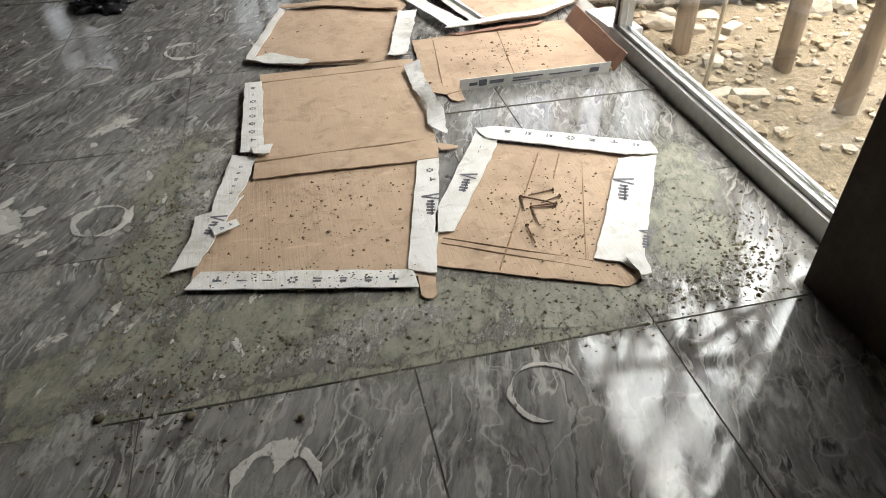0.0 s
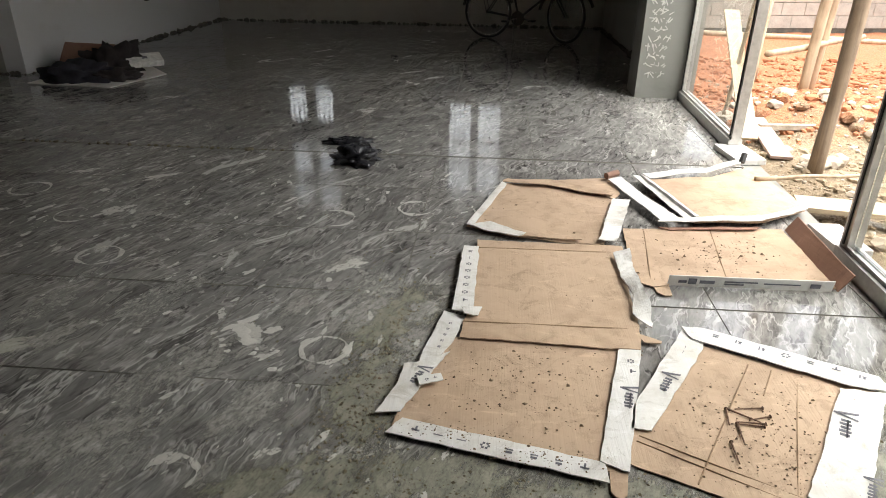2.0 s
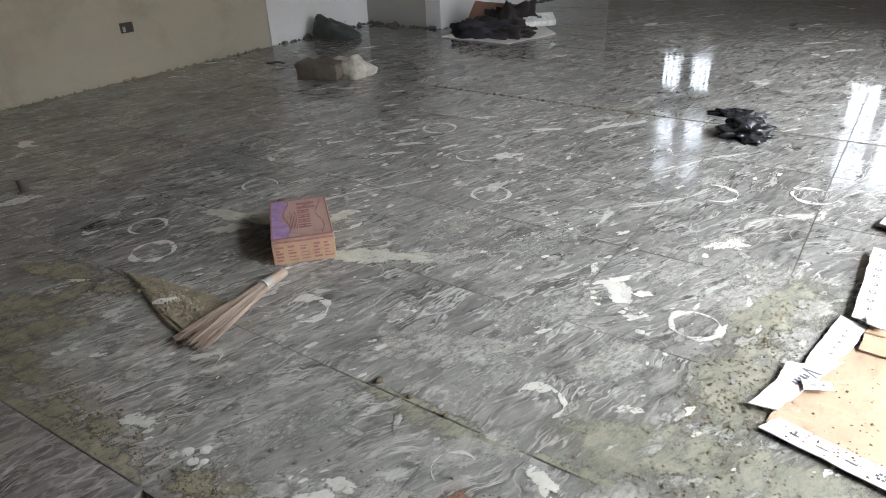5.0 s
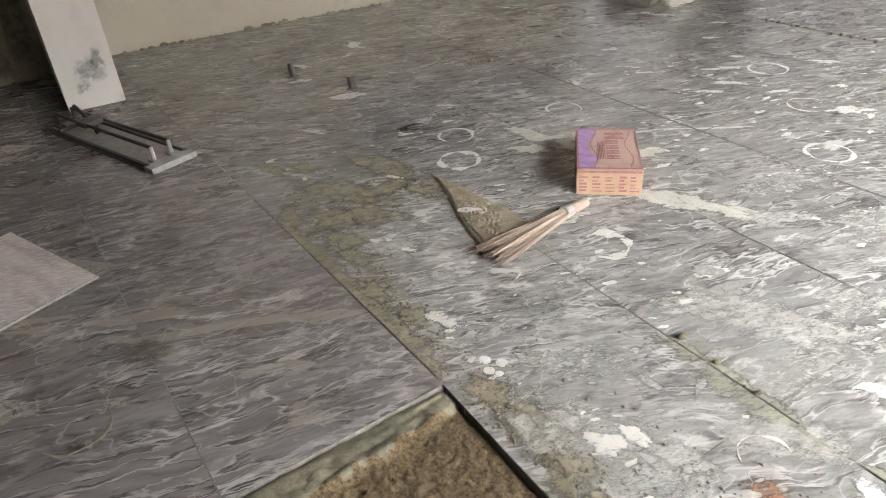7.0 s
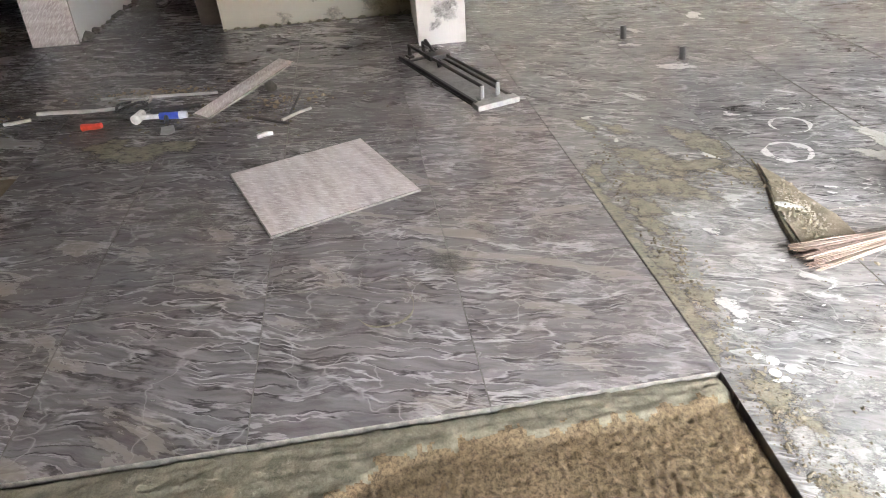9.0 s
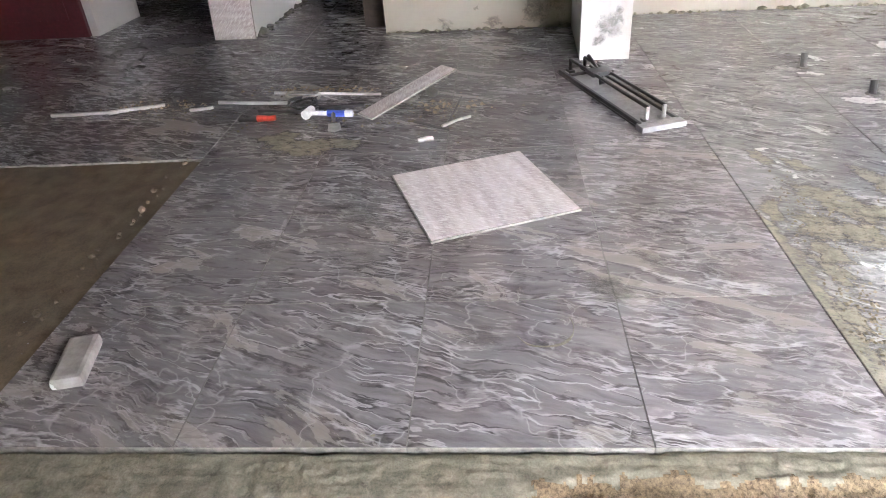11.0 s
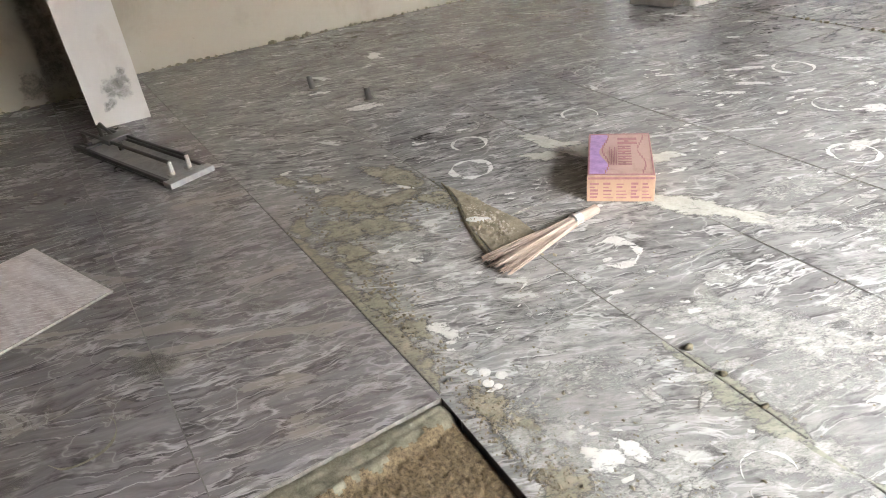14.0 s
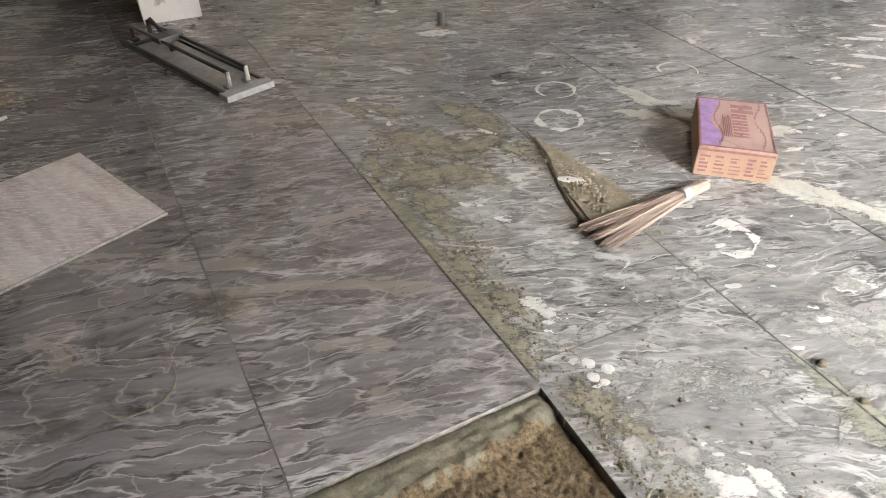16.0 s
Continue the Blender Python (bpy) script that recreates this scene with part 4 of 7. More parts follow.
flap(cg, [(1.03, 1.35), (1.085, 1.36), (1.065, 1.268), (1.035, 1.265)], 0.02, (), 0.01, seed=7.4, label="crumpled white card corner")
for pa, pb in (((0.998, 1.955), (0.692, 1.40)), ((1.063, 1.93), (0.99, 1.79)), ((1.12, 1.87), (0.93, 1.38)), ((0.576, 1.572), (0.95, 1.37)), ((0.565, 1.55), (0.93, 1.345))):
    crease(cg, pa, pb, 0.0085, 0.0022)


def nail(x0, y0, x1, y1, z=0.014):
    d = Vector((x1 - x0, y1 - y0, 0))
    n = thing("nail", "rusty brown nail lying on cardboard", "nail", (x0, y0, z), math.degrees(math.atan2(d.y, d.x)), "nails on the carton")
    part("shank", tube((0, 0, 0), (d.length, 0, 0), 0.0032, 0.002, 6), NAIL_RUST, n)
    part("head", tube((-0.002, 0, 0), (0.0, 0, 0), 0.006, sides=8), NAIL_RUST, n)


NAIL_RUST = plain("rusty_iron", (0.17, 0.1, 0.065), 0.8, 0.1, 0.5, 60)
for q in ((0.961, 1.722, 0.878, 1.71), (0.853, 1.709, 0.84, 1.636), (0.858, 1.708, 0.935, 1.655), (0.865, 1.645, 0.858, 1.556), (0.823, 1.563, 0.819, 1.479),
          (0.97, 1.685, 0.905, 1.663), (0.938, 1.638, 0.866, 1.644), (0.945, 1.65, 0.87, 1.652)):
    nail(*q)


# ---- the printed carton box ----
def carton_box():
    b = thing("carton_box", "pink and purple printed cardboard box on the floor", "cardboard box", (-1.905, 1.485, 0), 48.5)
    w, d, h = 0.245, 0.395, 0.105
    part("body", box(0, w, 0, d, 0.001, h, 0.004), BOX_TAN, b, "tan printed sides")
    lid = part("lid", sheet([(0.003, 0.003), (w - 0.003, 0.003), (w - 0.003, d - 0.003), (0.003, d - 0.003)], h, 0.003, 4, 0.002, None, 3.3), BOX_PINK, b)
    z = h + 0.0045
    bm = bmesh.new()
    for i in range(16):
        y0, y1 = 0.006 + (d - 0.012) * i / 16, 0.006 + (d - 0.012) * (i + 1) / 16
        f0, f1 = 0.05 + 0.018 * math.sin(i * 0.55), 0.05 + 0.018 * math.sin((i + 1) * 0.55)
        v = [bm.verts.new((x, y, z)) for x, y in ((0.006, y0), (f0 + 0.012, y0), (f1 + 0.012, y1), (0.006, y1))]
        bm.faces.new(v)
    part("print_band", bm, BOX_PURPLE, lid, "wavy purple printed band")
    bm = bmesh.new()
    for x in (0.065, 0.2):
        for i in range(14):
            y = 0.02 + (d - 0.04) * i / 14
            add_box(bm, x + 0.012 * math.sin(i * 0.6), x + 0.012 * math.sin(i * 0.6) + 0.005, y, y + 0.028, z, z + 0.0006)
    for x0, x1, y0, y1 in ((0.003, w - 0.003, 0.003, 0.012), (0.003, w - 0.003, d - 0.012, d - 0.003), (0.003, 0.009, 0.003, d), (w - 0.009, w - 0.003, 0.003, d)):
        add_box(bm, x0, x1, y0, y1, z + 0.001, z + 0.0016)
    part("print_border", bm, BOX_RED, lid, "dark red printed lines")
    bm = bmesh.new()
    for u, l, t in ((0.285, 0.075, 0.075), (0.235, 0.04, 0.05), (0.187, 0.04, 0.05), (0.139, 0.04, 0.05), (0.091, 0.04, 0.05)):
        for k in (0.0, 0.55):
            add_box(bm, 0.115, 0.115 + t, u + l * k, u + l * (k + 0.32), z, z + 0.0006)
        add_box(bm, 0.115 + t * 0.35, 0.115 + t * 0.55, u, u + l * 0.87, z, z + 0.0007)
    for k in range(5):
        add_box(bm, 0.083 + 0.006 * k, 0.086 + 0.006 * k, 0.09, 0.26 - 0.02 * (k % 3), z, z + 0.0006)
    part("print_mark", bm, BOX_RED, lid, "dark red printed maker's mark")
    bm = bmesh.new()
    rng = random.Random(5)
    for x0, x1 in ((0.012, 0.045), (0.06, 0.1), (0.108, 0.15), (0.16, 0.19), (0.2, 0.236)):
        z1 = 0.016
        while z1 < h - 0.02:
            l = rng.uniform(0.5, 1.0)
            add_box(bm, x0, x0 + (x1 - x0) * l, -0.001, 0.0015, z1, z1 + rng.uniform(0.003, 0.009))
            z1 += 0.014
    part("side_print", bm, BOX_RED, b, "rows of small dark red print")
    part("edge_print", box(0.004, w - 0.004, -0.0012, 0.001, h - 0.011, h - 0.003), BOX_RED, b)


carton_box()


# ---- the straw hand broom ----
def broom():
    b = thing("hand_broom", "short bundle broom of pale straw, bound at the grip", "broom", (-1.80, 1.425, 0.028), -82.0)
    rng, bm = random.Random(11), bmesh.new()
    for i in range(150):
        q, r = rng.uniform(0, 6.3), math.sqrt(rng.random())
        s = rng.uniform(0.88, 1.03)
        end = Vector((0.47 * s, 0.072 * r * math.cos(q) * s, -0.012 + 0.022 * r * math.sin(q)))
        add_tube(bm, (0.05, 0.016 * r * math.cos(q), 0.016 * r * math.sin(q)), end, 0.0026, 0.0016, 4, 0.004, 3, i * 1.7)
    tagged(part("bristles", bm, STRAW, b, "splayed pale straw bristles"), kind="stuff")
    part("binding", tube((0.07, 0, 0), (0.105, 0, 0), 0.023, 0.024, 12, 0.001, 3), STEEL_PALE, b, "grey wire binding")
    part("grip", tube((-0.015, 0, 0), (0.07, 0, 0), 0.018, 0.021, 12, 0.004, 4, 4.0), STRAW, b, "tight bundle of straw ends")


broom()


# ---- manual tile cutter ----
def tile_cutter():
    c = thing("tile_cutter", "mortar-smeared manual tile cutter with twin steel rails", "tile cutter", (-3.72, 0.095, 0), 21.0)
    L, W = 0.47, 0.105
    part("base_plate", box(-L, L, -W, W, 0.006, 0.016, 0.002), STEEL_PALE, c, "flat grey base plate")
    for y in (-W, W - 0.012):
        part("side_rail", box(-L, L, y, y + 0.018, 0.0, 0.03, 0.003), STEEL_DARK, c)
    for y in (-0.045, 0.045):
        part("guide_bar", tube((-L + 0.03, y, 0.088), (L - 0.03, y, 0.088), 0.009, sides=10), STEEL_DARK, c, "round steel guide bar")
        for x in (-L + 0.035, L - 0.035):
            bm = bmesh.new()
            add_tube(bm, (x, y, 0.012), (x, y, 0.092), 0.012, 0.01, 8)
            add_box(bm, x - 0.03, x + 0.03, y - 0.017, y + 0.017, 0.016, 0.03, 0.003)
            part("bracket", bm, STEEL_PALE if x > 0 else STEEL_DARK, c, "cast end bracket")
    part("end_block", box(L - 0.012, L + 0.055, -W - 0.01, W + 0.012, 0.0, 0.028, 0.004), STEEL_PALE, c, "white cement-caked end block")
    part("carriage", box(-0.2, -0.11, -0.062, 0.062, 0.075, 0.102, 0.004), STEEL_DARK, c, "sliding cutter carriage")
    part("handle", tube((-0.16, 0, 0.09), (-0.34, 0.02, 0.125), 0.009, 0.011, 8), STEEL_DARK, c)
    part("cutter_foot", tube((-0.155, 0, 0.09), (-0.12, 0, 0.03), 0.012, 0.016, 8), STEEL_DARK, c)
    part("fence", box(-L + 0.1, -L + 0.12, -W + 0.02, W - 0.02, 0.016, 0.03, 0.002), STEEL_DARK, c)


tile_cutter()


# ---- loose tiles ----
def loose_tile(label, at, turn, w, d, tilt=0.0, material=None, stand=0.0):
    c = thing("loose_tile", label, "floor tile", at, turn)
    bm = box(0, w, 0, d, 0.0, 0.0095, 0.001)
    part("body", bm, TILE_EDGE, c)
    bm = bmesh.new()
    n = 46
    rows = []
    for i in range(n + 1):
        x = 0.004 + (w - 0.008) * i / n
        z = 0.0097 + (0.0005 if i % 2 else 0.0)
        rows.append([bm.verts.new((x, 0.004 + (d - 0.008) * k / 12, z)) for k in range(13)])
    for p, q in zip(rows, rows[1:]):
        for k in range(12):
            bm.faces.new((p[k], p[k + 1], q[k + 1], q[k]))
    part("ribbed_back", bm, material or TILE_BACK, c, "pale pinkish ribbed back face")
    c.matrix_basis = pose(*at, tilt, stand, turn)
    return c


loose_tile("whole tile lying face down, pale ribbed back showing", (-2.762, -0.945, 0.003), 23.2, 0.6, 0.6)
strip = loose_tile("narrow offcut of tile propped up at one end", (-3.432, -0.955, 0.008), 137.0, 0.62, 0.13, 0.0, None, -9.0)
strip.matrix_basis = pose(-3.44, -1.165, 0.004, 0, -10.5, 137.0)
solo("mortar_lump", add_lump(bmesh.new(), -3.80, -0.89, 0.025, 0.04, random.Random(3), 0.8, 2), GROUT, "dark lump of mortar beneath the tile offcut", "mortar lump", smooth=True)
lean = loose_tile("tile offcut standing against the wall end", (-5.21, -2.79, 0), 90.0, 0.34, 0.43)
lean.matrix_basis = pose(-5.235, -2.765, 0.002, 83, 0, 88)


# ---- tools and litter by the offcut ----
def hammer():
    h = thing("hammer", "hammer with a white head and blue handle on the floor", "hammer", (-3.525, -1.53, 0.022), 84)
    part("handle", tube((0.02, 0, 0), (0.16, 0, 0), 0.013, 0.012, 9), WHITE_PLASTIC, h, "white handle shaft")
    part("grip", tube((0.11, 0, 0), (0.21, 0, 0), 0.019, 0.018, 10), BLUE, h, "blue rubber grip")
    part("grip_end", tube((0.211, 0, 0), (0.25, 0, 0), 0.02, 0.016, 10), WHITE_PLASTIC, h)
    bm = tube((0, -0.045, 0.004), (0, 0.045, 0.004), 0.026, 0.022, 12)
    part("head", bm, WHITE_PLASTIC, h, "stubby white hammer head")


hammer()


def trowel():
    t = thing("trowel", "small trowel with a pale blade and short grip", "trowel", (-3.40, -1.36, 0.004), 15)
    part("blade", sheet([(0, -0.03), (0.1, -0.035), (0.12, 0.0), (0.1, 0.035), (0, 0.03)], 0.002, 0.003, 1), STEEL_PALE, t)
    part("grip", tube((-0.1, 0, 0.018), (-0.01, 0, 0.018), 0.012, 0.01, 8), STEEL_DARK, t)


trowel()


def red_clamp():
    c = thing("hand_clamp", "small clamp with a bright red plastic handle", "clamp", (-3.475, -1.80, 0.016), 80)
    part("handle", tube((0, 0, 0), (0.1, 0.01, 0.004), 0.02, 0.014, 10, 0.004, 3), RED, c, "bright red handle")
    part("jaw", tube((-0.1, -0.03, -0.004), (0.0, 0, 0), 0.009, 0.011, 8), STEEL_DARK, c)
    part("jaw", tube((-0.09, 0.035, -0.004), (0.0, 0.005, 0), 0.008, 0.011, 8), STEEL_DARK, c)


red_clamp()


def litter_stick(a, b, r, material, label, z=None, seed=1.0):
    zz = r if z is None else z
    solo("wooden_batten", tube((*a, zz), (*b, zz), r, r * 0.85, 6, 0.006, 6, seed), material, label, "batten", "battens among the litter")


litter_stick((-3.76, -2.14), (-3.72, -1.66), 0.011, CEMENT, "thin pale batten lying among tools", None, 1.0)
litter_stick((-3.32, -0.78), (-3.455, -0.65), 0.009, SACK, "short pale batten with a mortar crust", None, 2.0)
litter_stick((-3.395, -0.935), (-3.265, -0.745), 0.008, STEEL_DARK, "short dark rod lying by the offcut", None, 3.0)
litter_stick((-3.36, -0.76), (-3.75, -0.72), 0.007, STEEL_DARK, "thin dark rod lying by the offcut", None, 4.0)
litter_stick((-3.62, -1.5), (-3.66, -1.25), 0.012, STEEL_DARK, "dark stick lying among tools", None, 5.0)
litter_stick((-3.91, -1.85), (-3.83, -1.19), 0.009, CEMENT, "cement-crusted cord lying on tiles", None, 6.0)
litter_stick((-3.635, -2.76), (-3.755, -2.47), 0.012, CEMENT, "thin pale batten lying on tiles", None, 7.0)
litter_stick((-3.61, -3.1), (-3.66, -2.7), 0.011, CEMENT, "thin pale batten lying on tiles", None, 8.0)
litter_stick((-3.655, -2.27), (-3.68, -2.14), 0.01, CEMENT, "short white batten scrap on tiles", None, 9.0)
litter_stick((-3.14, -0.88), (-3.165, -0.81), 0.012, CEMENT, "chip of white plaster on tiles", None, 10.0)
litter_stick((-3.62, -1.85), (-3.58, -1.58), 0.01, STEEL_DARK, "dark stick lying among tools", None, 11.0)


def coil(name, at, r, material, label, seed, loops=2.2):
    bm = bmesh.new()
    n = 46
    pts = []
    for i in range(n + 1):
        q = 2 * math.pi * loops * i / n
        rr = r * (1 + 0.3 * noise.noise((i * 0.12, seed, 0)))
        pts.append((at[0] + rr * math.cos(q), at[1] + 1.3 * rr * math.sin(q), 0.012 + 0.03 * abs(math.sin(q * 0.7 + seed))))
    for a, b in zip(pts, pts[1:]):
        add_tube(bm, a, b, 0.0075, None, 6)
    solo(name, bm, material, label, "cable", smooth=True)


coil("power_cable", (-3.80, -1.64), 0.075, SACK, "pale coiled power cable on the floor", 1.0, 1.3)
coil("power_cable", (-3.66, -1.60), 0.06, STEEL_DARK, "dark coiled power cable on the floor", 2.0)


# ---- a float left on the fresh tiles ----
def float_tool():
    f = thing("plastering_float", "mortar-caked wooden float lying on fresh tiles", "plastering float", (-1.54, -1.67, 0), 15)
    part("blade", box(-0.1, 0.1, -0.045, 0.045, 0.0, 0.042, 0.014), SACK_GREY, f, "grey cement-caked slab")
    part("edge", box(0.045, 0.099, -0.047, -0.015, 0.003, 0.03, 0.008), CEMENT, f, "white cement crust")


float_tool()


# ---- short pipe stubs in the floor ----
for x, y, hh in ((-4.094, 1.19, 0.085), (-3.632, 1.366, 0.075)):
    p = thing("pipe_stub", "short dark pipe stub rising from the floor", "pipe", (x, y, 0), 20, "pipe stubs")
    part("pipe", tube((0, 0, -0.01), (-0.012, 0, hh), 0.019, 0.018, 10), STEEL_DARK, p)
    part("collar", tube((0, 0, 0.0), (0, 0, 0.008), 0.035, 0.03, 10, 0.002, 2), GROUT, p)


# ---- crumpled things further in ----
def heap(name, at, turn, bm, material, label, category):
    ob = solo(name, bm, material, label, category, smooth=True)
    ob.matrix_basis = pose(*at, 0, 0, turn)
    return ob


heap("plastic_bag", (-0.69, 3.97, 0), 20, crumple(0.115, 0.55, 3.1, 1.15, 0.95, 0.8, 2.6), BLACK_PLASTIC, "crumpled black plastic bag on the tiles", "plastic bag")
heap("plastic_bag", (-0.83, 4.37, 0), 8, crumple(0.10, 0.3, 7.7, 1.4, 0.55, 0.7, 2.2), BLACK_PLASTIC, "flat crumpled black plastic bag on the tiles", "plastic bag")
sack = crumple(0.22, 1.0, 2.2, 1.15, 0.62, 0.3, 1.5)
for v in sack.verts:
    v.co.z *= 0.95 - 0.7 * min(1.0, max(0.0, (v.co.x + 0.22) / 0.46))
heap("rubble_sack", (-5.14, 5.42, 0), 28, sack, PLASTIC_GREEN, "dark plastic sack slumped against a white wall", "sack")
bundle = box(-0.19, 0.19, -0.11, 0.11, 0.0, 0.15, 0.03)
bmesh.ops.subdivide_edges(bundle, edges=bundle.edges[:], cuts=4, use_grid_fill=True)
for v in bundle.verts:
    push = 0.03 * noise.noise((v.co.x * 8, v.co.y * 8, v.co.z * 8 + 2.0))
    v.co = (v.co.x + push, v.co.y + push, max(0.0, v.co.z + (push if v.co.z > 0.05 else 0.0)))
heap("cement_sack", (-3.99, 3.96, 0), 18, bundle, SACK_BROWN, "grey-brown folded cement sack on the floor", "sack")
heap("woven_sack", (-3.79, 4.12, 0), 40, crumple(0.135, 0.95, 9.4, 1.2, 0.8, 0.55, 1.3), SACK, "pale crumpled woven sack on the floor", "sack")
heap("jacket", (-3.75, 6.06, 0.012), 10, crumple(0.25, 0.5, 4.4, 1.2, 0.75, 0.6, 2.0), CLOTH_NAVY, "navy clothes heaped on a board", "clothes")
heap("coat", (-3.62, 6.5, 0.012), 50, crumple(0.2, 1.0, 6.4, 1.1, 0.8, 0.8, 2.2), CLOTH_DARK, "black clothes heaped on a board", "clothes")
heap("shirt", (-3.42, 6.18, 0.012), 30, crumple(0.17, 0.45, 8.4, 1.2, 0.9, 0.6, 2.2), CLOTH_DARK, "dark trousers dropped on a board", "clothes")
solo("board", sheet([(-4.12, 5.88), (-3.3, 5.82), (-3.1, 6.5), (-3.5, 6.95), (-4.05, 6.8)], 0.003, 0.008, 3, 0.003), CARD_WHITE, "pale sheet of card under the clothes", "cardboard")
lid = solo("cardboard_lid", sheet([(0, 0), (0.5, 0.0), (0.55, 0.28), (0.1, 0.32)], 0, 0.006, 4, 0.01), CARD_BROWN, "brown cardboard leaning against the white wall", "cardboard")
lid.matrix_basis = pose(-4.12, 6.32, 0.02, 55, 0, 22)
wb = thing("white_box", "flat white box propped on the clothes", "box", (-3.6, 7.15, 0.07), 50)
wb.matrix_basis = pose(-3.45, 6.45, 0.06, 24, 0, 42)
part("body", box(0, 0.34, 0, 0.16, 0, 0.06, 0.004), WHITE_PLASTIC, wb)
part("label", box(0.15, 0.2, 0.06, 0.1, 0.06, 0.061), PRINT, wb, "dark square mark")
solo("power_cable", tube((-4.80, 4.09, 0.012), (-4.66, 4.17, 0.02), 0.012, 0.009, 6, 0.03, 8, 2.0), STEEL_DARK, "short dark twist of cable on the floor", "cable")


# ---- wall boxes for sockets ----
def socket_box(at, turn, label):
    s = thing("socket_box", label, "socket box", at, turn, "socket boxes", "structure")
    part("box", box(-0.055, 0.055, -0.012, 0.02, -0.04, 0.04, 0.003), BLACK_RUBBER, s, "black recessed box")
    part("cover", box(-0.045, -0.02, -0.016, -0.011, -0.03, 0.012, 0.002), STEEL_PALE, s, "pale torn cover")


socket_box((-5.492, 3.25, 0.42), 90, "dark socket box with torn cover in plaster")
socket_box((-4.82, 6.322, 0.475), 0, "dark socket box in the grey wall")
socket_box((-5.242, -0.49, 0.435), 90, "dark socket box in the stained wall")
socket_box((-4.422, 8.92, 0.515), 90, "dark socket box in the white wall")
socket_box((-1.54, FAR_Y - 0.008, 0.55), 0, "dark socket box in the far wall")


# ---- maroon door leaf by the south passage ----
door = thing("door_1", "open maroon painted door leaf", "door", (-5.5, -3.98, 0), 0, "", "structure")
part("leaf", box(-0.04, 0.0, -0.85, 0.0, 0.006, 2.05, 0.003), MAROON, door)
for z0, z1 in ((0.15, 0.9), (1.05, 1.9)):
    part("panel", box(0.0, 0.008, -0.72, -0.13, z0, z1, 0.003), MAROON, door)
part("handle", tube((0.03, -0.78, 1.0), (0.03, -0.68, 1.0), 0.01, sides=8), BRIGHT, door)


# ---- chalk marks on the far column ----
bm, rng = bmesh.new(), random.Random(21)
for row in range(22):
    z = 0.2 + row * 0.075
    x = 1.44
    while x < 1.60:
        a = rng.uniform(0, 3.14)
        l = rng.uniform(0.02, 0.05)
        add_tube(bm, (x, 6.1185, z + rng.uniform(-0.025, 0.025)), (x + l * math.cos(a), 6.1185, z + l * math.sin(a)), 0.0055, None, 4)
        x += rng.uniform(0.01, 0.024)
solo("chalk_marks", bm, CEMENT, "white chalk scribble on the concrete column", "chalk marks", kind="structure")


